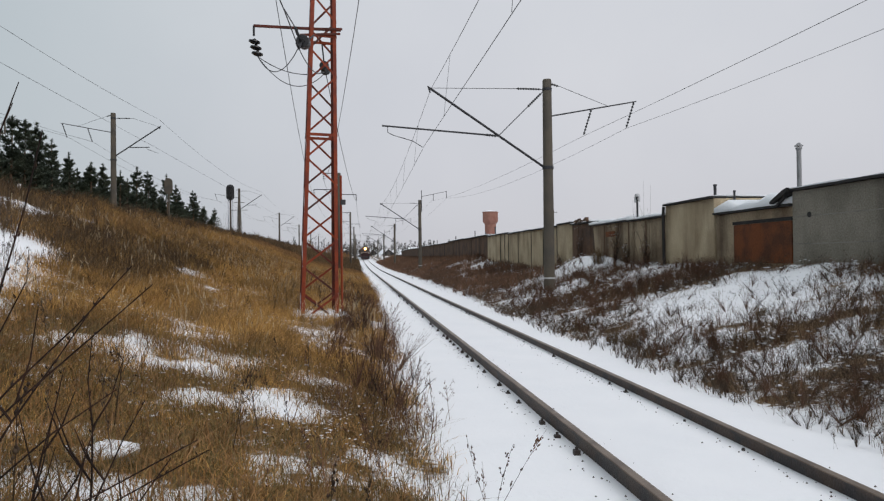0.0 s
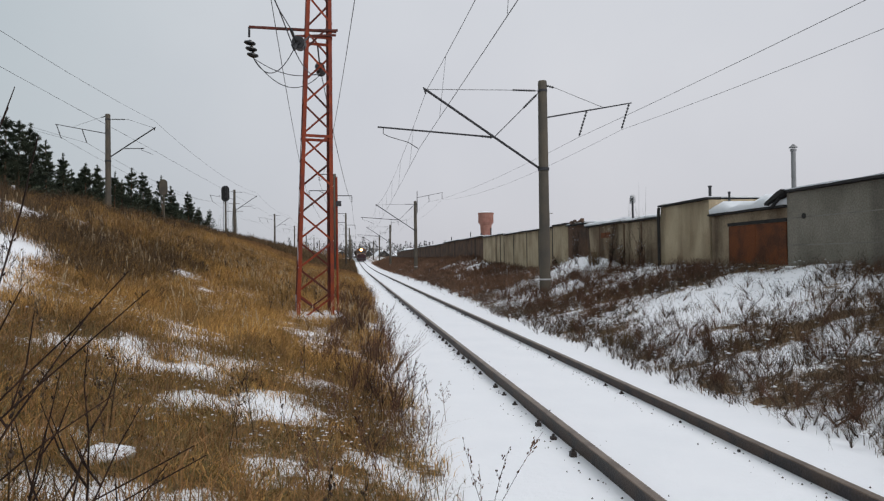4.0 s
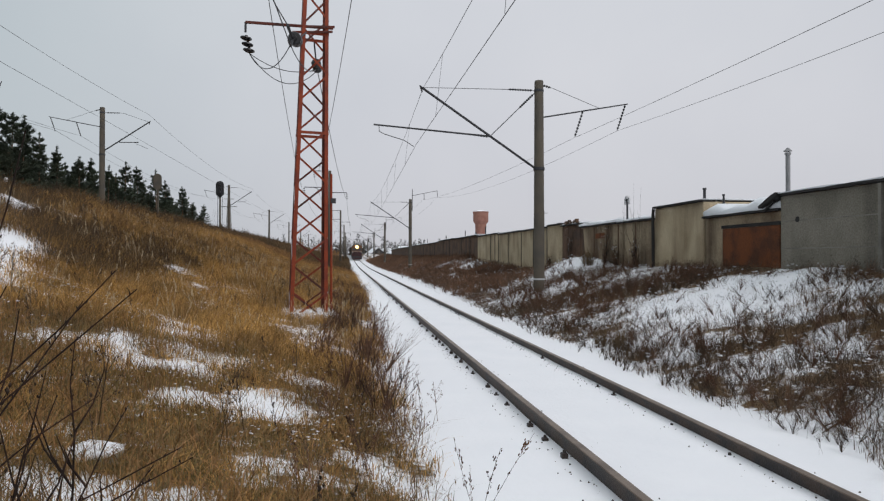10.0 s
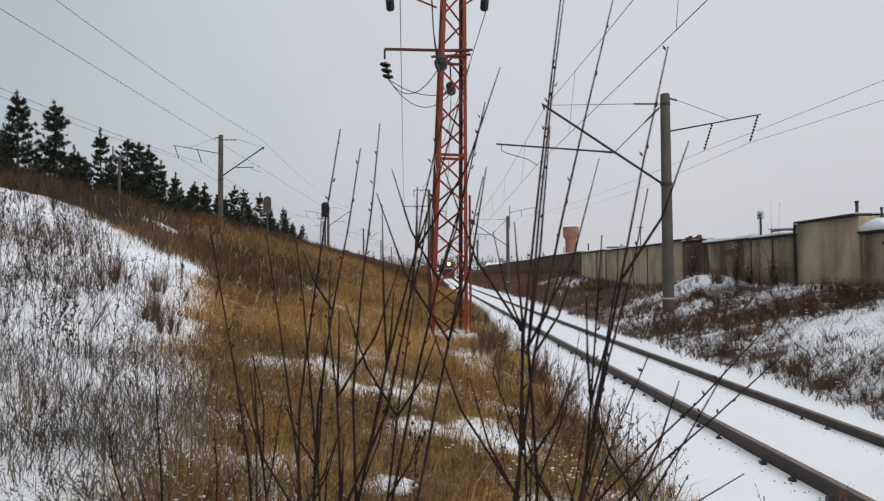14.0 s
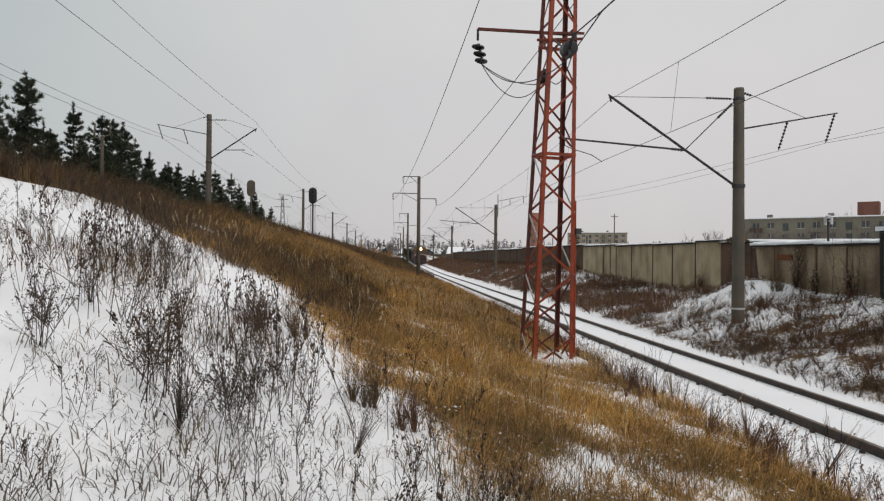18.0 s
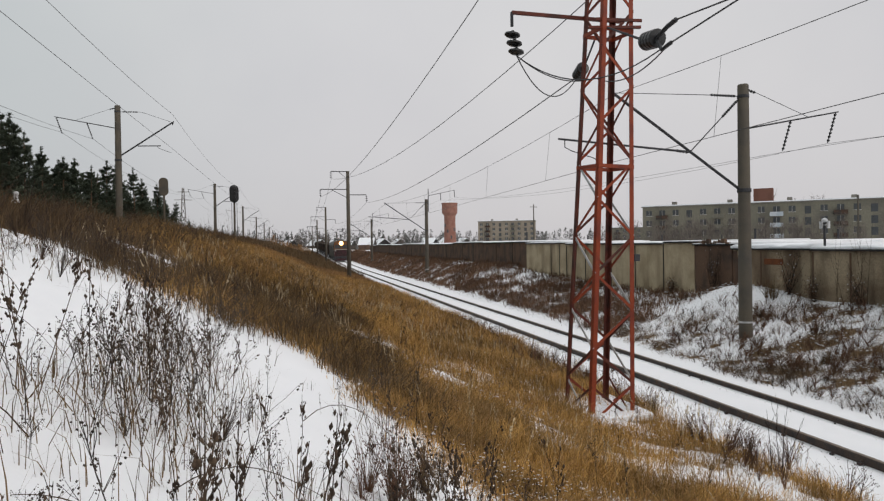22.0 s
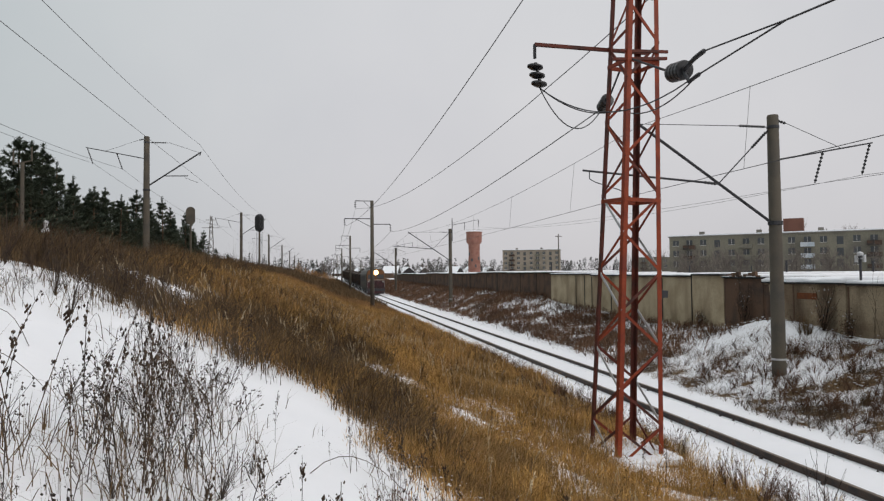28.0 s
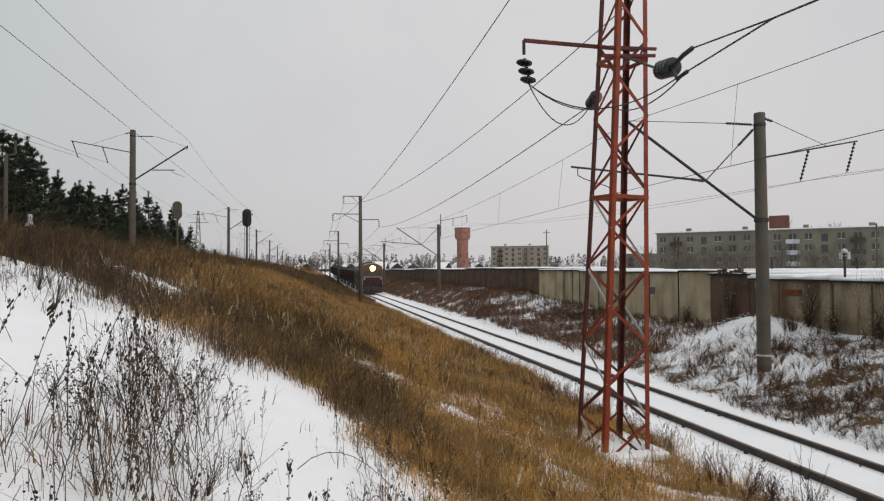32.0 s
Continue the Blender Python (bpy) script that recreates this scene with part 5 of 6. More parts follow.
for name, n, box, lo, hi, width, material, label, lean in (
        ("golden_grass", 230000, (-10.6, -2.5, 1.6, 15), 0.05, 0.18, 0.007, GRASS_GOLD, "matted golden dead grass on the slope", 1.0),
        ("tall_golden_grass", 210000, (-12, -2.5, 9, 25), 0.10, 0.36, 0.008, GRASS_GOLD, "tall golden dead grass on the slope", 0.7),
        ("brown_grass", 120000, (-12, -2.5, 2, 25), 0.08, 0.32, 0.008, GRASS_BROWN, "brown dead grass on the slope", 0.8),
        ("foot_grass", 46000, (-8, -2.5, 1.6, 9.5), 0.06, 0.24, 0.006, GRASS_OLIVE, "dark olive-brown dead grass at the foot of the slope", 0.9),
        ("slope_grass", 110000, (-14.6, -2.4, 25, 75), 0.25, 0.6, 0.016, GRASS_BROWN, "tall brown dead grass along the cutting", 0.5),
        ("slope_golden_grass", 160000, (-14.6, -2.4, 24, 60), 0.25, 0.6, 0.014, GRASS_GOLD, "tall golden dead grass along the cutting", 0.5),
        ("ridge_grass", 190000, (-20, -13.2, 6, 90), 0.3, 0.8, 0.016, GRASS_RIDGE, "dark brown dead grass on the ridge", 0.45),
        ("far_ridge_grass", 60000, (-20, -2.6, 75, 220), 0.5, 1.0, 0.05, GRASS_RIDGE, "brown dead grass far along the cutting", 0.3),
        ("upper_slope_grass", 140000, (-14, -8, 14, 40), 0.2, 0.5, 0.011, GRASS_RIDGE, "brown dead grass on the upper slope", 0.5),
        ("frosted_grass", 60000, (-9.8, -5.2, 2.2, 9), 0.06, 0.2, 0.006, FROST_GRASS, "short grey dead grass poking through snow", 0.9),
        ("bank_grass", 260000, (1.5, 7.45, 2, 45), 0.06, 0.22, 0.008, GRASS_BANK, "dark matted dead grass on the garage bank", 1.0),
        ("far_bank_grass", 130000, (1.9, 7.45, 30, 190), 0.2, 0.55, 0.03, GRASS_FAR, "red-brown dead grass along the garages", 0.5)):
    gx, gy = sow(n, *box) if name != "frosted_grass" else sow_open(n, *box)
    blades(name, gx, gy, heights(gx, gy, lo, hi), width, material, label, lean)


# ---- dead weeds, each built from a few stalk patterns ----
def thin_tube(points, radii):
    """Vertices and triangles of a three-sided stalk."""
    pts = np.array(points, float)
    ang = np.array([0, 2.094, 4.189])
    ring = np.stack([np.cos(ang), np.sin(ang), 0 * ang], 1)
    v = (pts[:, None, :] + ring[None] * np.array(radii)[:, None, None]).reshape(-1, 3)
    t = []
    for i in range(len(pts) - 1):
        for s in range(3):
            a, b, c, d = 3 * i + s, 3 * i + (s + 1) % 3, 3 * i + 3 + s, 3 * i + 3 + (s + 1) % 3
            t += [(a, b, d), (a, d, c)]
    return v, np.array(t)


def seed(c, r, tall=1.0):
    v = np.array([(1, 0, 0), (0, 1, 0), (-1, 0, 0), (0, -1, 0), (0, 0, tall), (0, 0, -tall)]) * r + np.array(c)
    return v, np.array([(0, 1, 4), (1, 2, 4), (2, 3, 4), (3, 0, 4), (1, 0, 5), (2, 1, 5), (3, 2, 5), (0, 3, 5)])


def joined(pieces):
    v, t, k = [], [], 0
    for a, b in pieces:
        v.append(a)
        t.append(b + k)
        k += len(a)
    return np.concatenate(v), np.concatenate(t)


def spike_weed(r):
    """An upright stalk with side twigs and seeds close along its upper part, one unit tall."""
    bend = [r.gauss(0, 0.07), r.gauss(0, 0.07)]
    line = [(bend[0] * u * u, bend[1] * u * u, u) for u in (0, 0.3, 0.6, 0.85, 1.0)]
    out = [thin_tube(line, (0.0050, 0.0043, 0.0036, 0.0028, 0.002))]
    for _ in range(5):
        u, a, l = r.uniform(0.35, 0.85), r.uniform(0, 6.28), r.uniform(0.06, 0.16)
        b = (bend[0] * u * u, bend[1] * u * u, u)
        e = (b[0] + 0.45 * l * math.cos(a), b[1] + 0.45 * l * math.sin(a), u + l)
        out.append(thin_tube([b, e], (0.0032, 0.002)))
        for _ in range(3):
            w = r.uniform(0.4, 1.05)
            out.append(seed(tuple(p + (q - p) * w + r.gauss(0, 0.006) for p, q in zip(b, e)), r.uniform(0.007, 0.014), 1.7))
    for _ in range(11):
        u, a, d = r.uniform(0.45, 1.0), r.uniform(0, 6.28), r.uniform(0.008, 0.03)
        out.append(seed((bend[0] * u * u + d * math.cos(a), bend[1] * u * u + d * math.sin(a), u + 0.02), r.uniform(0.006, 0.012), 1.7))
    return joined(out)


def branched_weed(r):
    """A stalk that forks near its top, with seed heads in a cluster on each twig."""
    out = [thin_tube([(0, 0, 0), (0.01, 0, 0.4), (0, 0.02, 0.75)], (0.0062, 0.0054, 0.004))]
    for _ in range(r.randint(8, 13)):
        u, a, l = r.uniform(0.25, 0.75), r.uniform(0, 6.28), r.uniform(0.18, 0.36)
        e = (l * 0.6 * math.cos(a), l * 0.6 * math.sin(a), u + l * 0.75)
        out.append(thin_tube([(0, 0, u), (e[0] * 0.6, e[1] * 0.6, u + l * 0.4), e], (0.0042, 0.0034, 0.0024)))
        for _ in range(4):
            out.append(seed((e[0] + r.gauss(0, 0.02), e[1] + r.gauss(0, 0.02), e[2] + r.uniform(-0.07, 0.02)), r.uniform(0.007, 0.014)))
    return joined(out)


def twiggy_bush(r):
    """Many thin stems from one root."""
    out = []
    for _ in range(26):
        a, lean, l = r.uniform(0, 6.28), abs(r.gauss(0.25, 0.25)), r.uniform(0.5, 1.0)
        p = [(lean * u ** 1.4 * math.cos(a) * l, lean * u ** 1.4 * math.sin(a) * l, u * l * (1 - 0.25 * lean)) for u in (0, 0.4, 0.75, 1.0)]
        out.append(thin_tube(p, (0.006, 0.0045, 0.003, 0.002)))
        for _ in range(3):
            q = p[r.choice((1, 2, 2, 3))]
            out.append(seed((q[0] + r.gauss(0, 0.02), q[1] + r.gauss(0, 0.02), q[2] + r.gauss(0, 0.03)), r.uniform(0.005, 0.012), 1.6))
    return joined(out)


def scatter(name, patterns, x, y, size, material, label, category, tilt=0.12, lift=0.0, flat=1.0):
    """Copies of the patterns at x, y, turned and tilted, in one mesh."""
    z, n = ground_z(x, y) + lift, len(x)
    which = RNG.integers(0, len(patterns), n)
    vs, ts, k = [], [], 0
    for p, (pv, pt) in enumerate(patterns):
        idx = np.nonzero(which == p)[0]
        if not len(idx):
            continue
        a = RNG.uniform(0, 2 * np.pi, len(idx))
        ca, sa = np.cos(a)[:, None], np.sin(a)[:, None]
        vx, vy, vz = pv[:, 0][None], pv[:, 1][None], pv[:, 2][None]
        s = size[idx][:, None]
        tx, ty = RNG.normal(0, tilt, len(idx))[:, None], RNG.normal(0, tilt, len(idx))[:, None]
        vx2, vy2 = ca * vx - sa * vy + tx * vz, sa * vx + ca * vy + ty * vz
        v = np.stack([x[idx][:, None] + s * vx2, y[idx][:, None] + s * vy2, z[idx][:, None] - 0.01 + s * flat * vz], 2)
        vs.append(v.reshape(-1, 3))
        ts.append((pt[None] + (k + np.arange(len(idx)) * len(pv))[:, None, None]).reshape(-1, 3))
        k += len(idx) * len(pv)
    return tagged(part(name, mesh_np(name, np.concatenate(vs), np.concatenate(ts), material), material), label, category, kind="stuff")


PR = random.Random(3)
SPIKES = [spike_weed(PR) for _ in range(7)]
BRANCHED = [branched_weed(PR) for _ in range(7)]
BUSHES = [twiggy_bush(PR) for _ in range(6)]


def places(n, x0, x1, y0, y1, keep, clump=0.0, per=1):
    m = n // per
    x, y = RNG.uniform(x0, x1, m), RNG.uniform(y0, y1, m)
    ok = RNG.random(m) < keep(x, y)
    x, y = np.repeat(x[ok], per), np.repeat(y[ok], per)
    return x + RNG.normal(0, clump, len(x)), y + RNG.normal(0, clump, len(y))


BEDS = [(-12.9, 15.4, 0.6, 1.6, 0.75), (-10.55, 12.0, 0.5, 1.5, 1.5), (-11.1, 13.4, 0.45, 1.0, 1.2), (-10.3, 10.6, 0.5, 0.9, 1.2), (-11.1, 10.2, 0.5, 0.7, 0.75), (-10.3, 15.6, 0.6, 0.8, 1.0), (-9.5, 7.0, 0.7, 0.5, 0.45), (-7.6, 5.6, 0.8, 0.9, 0.35),
        (-11.9, 16.5, 0.6, 1.2, 0.9), (-8.2, 6.0, 0.6, 0.6, 0.4), (-9.9, 8.6, 0.6, 0.7, 0.9), (-10.8, 8.2, 0.6, 0.6, 0.6), (-8.7, 9.2, 0.6, 0.9, 0.7), (-9.0, 12.6, 0.3, 1.3, 0.6), (-8.3, 7.4, 0.5, 0.9, 0.6), (-9.4, 10.0, 0.5, 0.7, 0.6), (-12.9, 13.2, 0.3, 1.4, 0.4),
        (-12.8, 17.6, 0.7, 1.5, 0.8), (-10.3, 7.4, 0.4, 0.4, 0.4)]
GAPS = [(-12.0, 12.4, 0.55, 1.3), (-9.65, 13.6, 0.45, 1.7), (-9.7, 11.2, 0.35, 0.9), (-11.9, 7.4, 0.5, 1.0), (-12.5, 9.4, 0.6, 2.6), (-13.2, 12.5, 0.7, 2.0), (-7.7, 6.6, 0.4, 0.5), (-11.5, 11.4, 0.25, 0.5)]


def off_path(x, y, near=0.7):
    """0 along the trodden way up the slope, 1 away from it."""
    ways = [(-3.2, 0.0), (-5.5, 0.9), (-7.7, 2.7), (-9.4, 5.1), (-9.7, 6.3)]
    d = 99 + 0 * x
    for (ax, ay), (bx, by) in zip(ways, ways[1:]):
        u = np.clip(((x - ax) * (bx - ax) + (y - ay) * (by - ay)) / ((bx - ax) ** 2 + (by - ay) ** 2), 0, 1)
        d = np.minimum(d, np.hypot(x - ax - u * (bx - ax), y - ay - u * (by - ay)))
    return np.clip((d - near) / 0.8, 0, 1)


def open_slope(x, y):
    """Where weeds stand in the open snow of the upper slope."""
    strip = np.clip((golden_edge(y) - x + 0.9) / 0.8, 0, 1) * np.clip((x + 14.3) / 1.2, 0, 1)
    d = 0.05 + 0.12 * np.clip((12 - y) / 2, 0, 1)
    for bx, by, rx, ry, k in BEDS:
        d = d + k * np.exp(-((x - bx) / rx) ** 2 - ((y - by) / ry) ** 2)
    for bx, by, rx, ry in GAPS:
        d = d * (1 - 0.93 * np.exp(-((x - bx) / rx) ** 2 - ((y - by) / ry) ** 2))
    return strip * off_path(x, y) * np.clip(d * (0.75 + 0.7 * speckle(x, y, 1.1, 31) + 0.5 * speckle(x, y, 0.4, 32)), 0.0, 1)


def tall_at(x, y, lo, hi):
    """Weed heights: taller where they stand thick."""
    return (lo + (hi - lo) * off_path(x, y, 0.9) ** 0.7 * np.clip(open_slope(x, y) * 0.8 + 0.25 * RNG.normal(size=len(x)) + 0.2, 0, 1.15))


wx, wy = places(3500, -14, -5.6, 3.2, 22, open_slope, 0.16, 3)
scatter("spike_weeds", SPIKES, wx, wy, tall_at(wx, wy, 0.2, 0.78), WEED, "dark dead weed stalks standing in snow", "weeds", 0.16)
wx, wy = places(2200, -14, -5.6, 3.2, 20, open_slope, 0.2, 2)
scatter("branched_weeds", BRANCHED, wx, wy, tall_at(wx, wy, 0.2, 0.62), WEED_GREY, "dark branching dead weeds with seed heads", "weeds", 0.22)
gx, gy = places(24000, -14, -8.6, 8.5, 22, lambda x, y: open_slope(x, y) ** 1.5, 0.07, 4)
blades("weed_bed_grass", gx, gy, heights(gx, gy, 0.12, 0.42), 0.006, GRASS_RIDGE, "thin brown dead grass between the weeds", 0.6)
wx, wy = places(110, -14, -5.6, 3.5, 20, open_slope)
scatter("slope_bushes", BUSHES, wx, wy, RNG.uniform(0.25, 0.6, len(wx)), WEED_GREY, "low twiggy dead bushes in snow", "bushes", 0.3)
wx, wy = places(1500, -3.6, -2.3, 4.0, 34, lambda x, y: np.clip(0.30 + 0.9 * wave(x, y, 0.9, 33), 0.03, 1), 0.12, 4)
scatter("trackside_weeds", SPIKES + BRANCHED[:3], wx, wy, RNG.uniform(0.22, 0.6, len(wx)), WEED_RED, "thin dead weeds along the snowy track edge", "weeds", 0.28)
wx, wy = places(300, -3.8, -2.5, 7.5, 34, lambda x, y: np.clip(0.25 + 0.9 * wave(x, y, 1.0, 34), 0.05, 1))
scatter("trackside_bushes", BUSHES, wx, wy, RNG.uniform(0.3, 0.75, len(wx)), WEED_RED, "red-brown twiggy bushes along the track", "bushes", 0.25)


wx, wy = places(1500, -9.6, -5.2, 1.5, 9, lambda x, y: np.clip((golden_edge(y) - x + 1.2) / 0.8, 0, 1) * np.clip(0.3 + 0.8 * wave(x, y, 0.8, 44), 0.05, 1), 0.12, 3)
scatter("path_weeds", SPIKES + BRANCHED, wx, wy, RNG.uniform(0.12, 0.36, len(wx)), WEED_GREY, "grey dead weeds on the snowy path side", "weeds", 0.35)


def weed_bush(x, y, size, wide, count, material, seed_):
    """A spreading bush of branching dead weeds from one root, with seed heads along its twigs."""
    r = random.Random(seed_)
    pieces = []
    for k in range(count):
        v, t = (BRANCHED if k % 3 else SPIKES)[r.randrange(7)]
        a, lean = r.uniform(0, 6.28), abs(r.gauss(0.2, 0.3))
        v = v * r.uniform(0.6, 1.05) * size
        v = v + np.outer(v[:, 2], (lean * math.cos(a), lean * math.sin(a), -0.25 * lean)) + np.array([r.gauss(0, wide), r.gauss(0, wide), 0])
        pieces.append((v, t))
    v, t = joined(pieces)
    ob = part("weed_bush", mesh_np("weed_bush", v, t, material), material)
    ob.location = (x, y, float(ground_z(x, y)) - 0.02)
    tagged(ob, "spreading bush of dead weeds standing in snow", "bush", "weed bushes")


for k, (x, y, s, w, c) in enumerate(((-9.74, 6.8, 0.55, 0.02, 14), (-9.05, 6.7, 0.7, 0.1, 20), (-8.6, 6.6, 0.6, 0.12, 22), (-8.45, 7.9, 0.5, 0.14, 18), (-8.75, 7.3, 0.55, 0.14, 16), (-10.3, 7.5, 0.42, 0.08, 5), (-10.25, 8.5, 0.5, 0.06, 6),
                                    (-10.5, 11.2, 0.75, 0.10, 7), (-10.65, 12.6, 0.65, 0.14, 6))):
    weed_bush(x, y, s, w, c, WEED if k % 2 else WEED_GREY, 300 + k)


def on_bank(x, y):
    return np.clip(grassiness(x, y) * 1.15, 0.03, 1)


wx, wy = places(15000, 1.6, 7.4, 2.5, 60, on_bank, 0.14, 4)
scatter("bank_weeds", SPIKES + BRANCHED[:3], wx, wy, RNG.uniform(0.14, 0.4, len(wx)), WEED_BANK, "grey dead weeds matted on the bank", "weeds", 0.6)
wx, wy = places(3200, 1.7, 7.4, 2.5, 60, on_bank)
scatter("bank_bushes", BUSHES, wx, wy, RNG.uniform(0.2, 0.5, len(wx)), WEED_RED, "brown twiggy bushes on the garage bank", "bushes", 0.5)
wx, wy = places(4600, 1.5, 6.8, 2.5, 17, on_bank, 0.13, 3)
scatter("near_bank_weeds", SPIKES + BUSHES[:2], wx, wy, RNG.uniform(0.12, 0.36, len(wx)), WEED_BANK, "dark dead weeds at the foot of the bank", "weeds", 0.55)
wx, wy = places(3000, 1.3, 2.7, 3, 24, lambda x, y: np.clip(0.5 + 0.6 * wave(x, y, 0.5, 47) + 0.4 * wave(x, y, 0.2, 48), 0.08, 1) * np.clip((x - 1.25) / 0.5, 0.1, 1), 0.1, 3)
scatter("bank_foot_weeds", SPIKES + BUSHES, wx, wy, RNG.uniform(0.1, 0.3, len(wx)), WEED_BANK, "grey dead weeds along the foot of the bank", "weeds", 0.35)
wx, wy = places(650, 2.5, 6.9, 16.5, 28, lambda x, y: np.clip(0.35 + 0.8 * speckle(x, y, 1.4, 61) + 0.4 * speckle(x, y, 0.5, 62), 0.02, 1) * (1 - 0.8 * np.exp(-(((x - 6) / 1.2) ** 2) - ((y - 27.6) / 2) ** 2)))
scatter("middle_bank_bushes", BUSHES, wx, wy, RNG.uniform(0.22, 0.6, len(wx)), WEED_RED, "dark twiggy bushes massed on the bank", "bushes", 0.4)
wx, wy = places(460, -19, -13.3, 6, 120, lambda x, y: 0.6 * (x < brow(y) + 0.3))
scatter("ridge_stalks", SPIKES + BRANCHED, wx, wy, RNG.uniform(0.6, 1.2, len(wx)), WEED, "tall dead stalks along the ridge", "weeds")
wx, wy = places(1050, -12, -2.9, 2.5, 40, lambda x, y: grassiness(x, y) * 0.6)
scatter("slope_stalks", SPIKES + BRANCHED, wx, wy, RNG.uniform(0.3, 0.8, len(wx)), WEED, "dark stalks among the golden grass", "weeds", 0.2)
wx, wy = places(900, -19.5, -13.3, 6, 110, lambda x, y: (0.6 + 0.5 * wave(x, y, 2.5, 36)) * (x < brow(y) + 0.3))
scatter("ridge_bushes", BUSHES, wx, wy, RNG.uniform(0.5, 1.0, len(wx)), WEED, "brown twiggy bushes on the ridge", "bushes", 0.2)
wx, wy = places(520, -13.5, -8.3, 15, 45, lambda x, y: (0.5 + 0.5 * wave(x, y, 1.5, 37)) * np.clip(grassiness(x, y) * 1.3, 0.05, 1))
scatter("upper_slope_bushes", BUSHES, wx, wy, RNG.uniform(0.4, 0.75, len(wx)), WEED, "brown twiggy bushes on the upper slope", "bushes", 0.25)

def plume(r):
    """A tall grass stem with a pale feathery head."""
    out = [thin_tube([(0, 0, 0), (0.02, 0.01, 0.5), (0.07, 0.02, 0.98)], (0.004, 0.003, 0.002))]
    for _ in range(14):
        u = r.uniform(0.72, 1.0)
        out.append(seed((0.02 + 0.05 * u + r.gauss(0, 0.012), 0.015 + r.gauss(0, 0.012), u), r.uniform(0.006, 0.012), 2.6))
    return joined(out)


wx, wy = places(6500, -13, -2.8, 8, 48, lambda x, y: grassiness(x, y) * np.clip(0.4 + 0.8 * speckle(x, y, 1.6, 66), 0, 1), 0.12, 3)
scatter("grass_plumes", [plume(PR) for _ in range(5)], wx, wy, RNG.uniform(0.3, 0.62, len(wx)), PLUME, "pale feathery plumes above the golden grass", "grass", 0.25)


def dead_bush(x, y, size, material, label, seed_):
    """One dense brown bush: a few stools of thin stems."""
    r = random.Random(seed_)
    pieces = []
    for _ in range(7):
        v, t = BUSHES[r.randrange(6)]
        pieces.append((v * r.uniform(0.6, 1.0) + np.array([r.gauss(0, 0.12), r.gauss(0, 0.12), 0]), t))
    v, t = joined(pieces)
    ob = part("dead_bush", mesh_np("dead_bush", v * size, t, material), material)
    ob.location = (x, y, float(ground_z(x, y)) - 0.02)
    tagged(ob, label, "bush", "dead bushes")


for k, (x, y, s) in enumerate(((-9.2, 10.3, 0.62), (-8.8, 10.9, 0.5), (-7.9, 8.5, 0.6), (-7.5, 8.0, 0.5), (1.95, 13.2, 0.55), (2.1, 12.7, 0.5), (2.85, 10.8, 0.6), (3.1, 10.4, 0.5), (2.1, 15.8, 0.5), (3.4, 18.4, 0.6), (3.5, 20.6, 0.5), (4.4, 19.4, 0.5), (4.9, 22.6, 0.6), (4.4, 12.0, 0.35), (-3.0, 17.8, 0.5), (-2.9, 21, 0.6), (-3.1, 24, 0.6), (6.6, 26.6, 0.9))):
    dead_bush(x, y, s, GRASS_RIDGE if k % 3 else WEED_RED, "dense brown dead bush standing in snow", 50 + k)


def bent_stalk(x, y, dx, dy, h, seed_):
    """A long arching stalk bent down to the snow."""
    pts = []
    for k in range(9):
        u = k / 8
        px, py = x + dx * u, y + dy * u + 0.06 * math.sin(3 * u + seed_)
        pts.append((px, py, float(ground_z(px, py)) + h * 4 * u * (1 - u) * (1 - 0.4 * u) + 0.005))
    ob = part("bent_stalk", Shape().tube(pts, [0.0038 - 0.0003 * k for k in range(9)], 4), WEED)
    tagged(ob, "long dead stalk bent down over the snow", "stalk", "bent stalks")


for k in range(16):
    r_ = random.Random(90 + k)
    bx, by = r_.uniform(-12.6, -8.8), r_.uniform(8.2, 15)
    bent_stalk(bx, by, r_.uniform(-0.9, 0.9), r_.uniform(-0.6, 0.5), r_.uniform(0.08, 0.32), k)

LUMP = [seed((0, 0, 0), 1.0, 0.55), joined([seed((0, 0, 0), 0.9, 0.5), seed((0.7, 0.2, -0.1), 0.6, 0.5)]), joined([seed((0, 0, 0), 0.8, 0.6), seed((-0.5, 0.5, 0.1), 0.5, 0.6), seed((0.4, -0.6, 0), 0.5, 0.5)])]
wx, wy = places(52000, -11.5, -2.5, 2, 30, lambda x, y: grassiness(x, y) * np.clip(0.35 + 0.7 * wave(x, y, 0.7, 40) + 0.5 * wave(x, y, 0.25, 42), 0, 1))
scatter("snow_on_grass", LUMP, wx, wy, RNG.uniform(0.005, 0.016, len(wx)) * np.where(RNG.random(len(wx)) < 0.05, 2.0, 1.0), SNOW, "small flat lumps of snow caught in the grass", "snow", 0.4, RNG.uniform(0.0, 0.13, len(wx)), 0.7)
wx, wy = places(11000, 1.6, 7.4, 2.5, 50, lambda x, y: np.clip(0.45 + 0.6 * wave(x, y, 0.7, 41), 0.1, 1))
scatter("snow_on_weeds", LUMP, wx, wy, RNG.uniform(0.014, 0.055, len(wx)), SNOW, "small lumps of snow caught in the weeds", "snow", 0.1, RNG.uniform(-0.01, 0.16, len(wx)), 0.6)


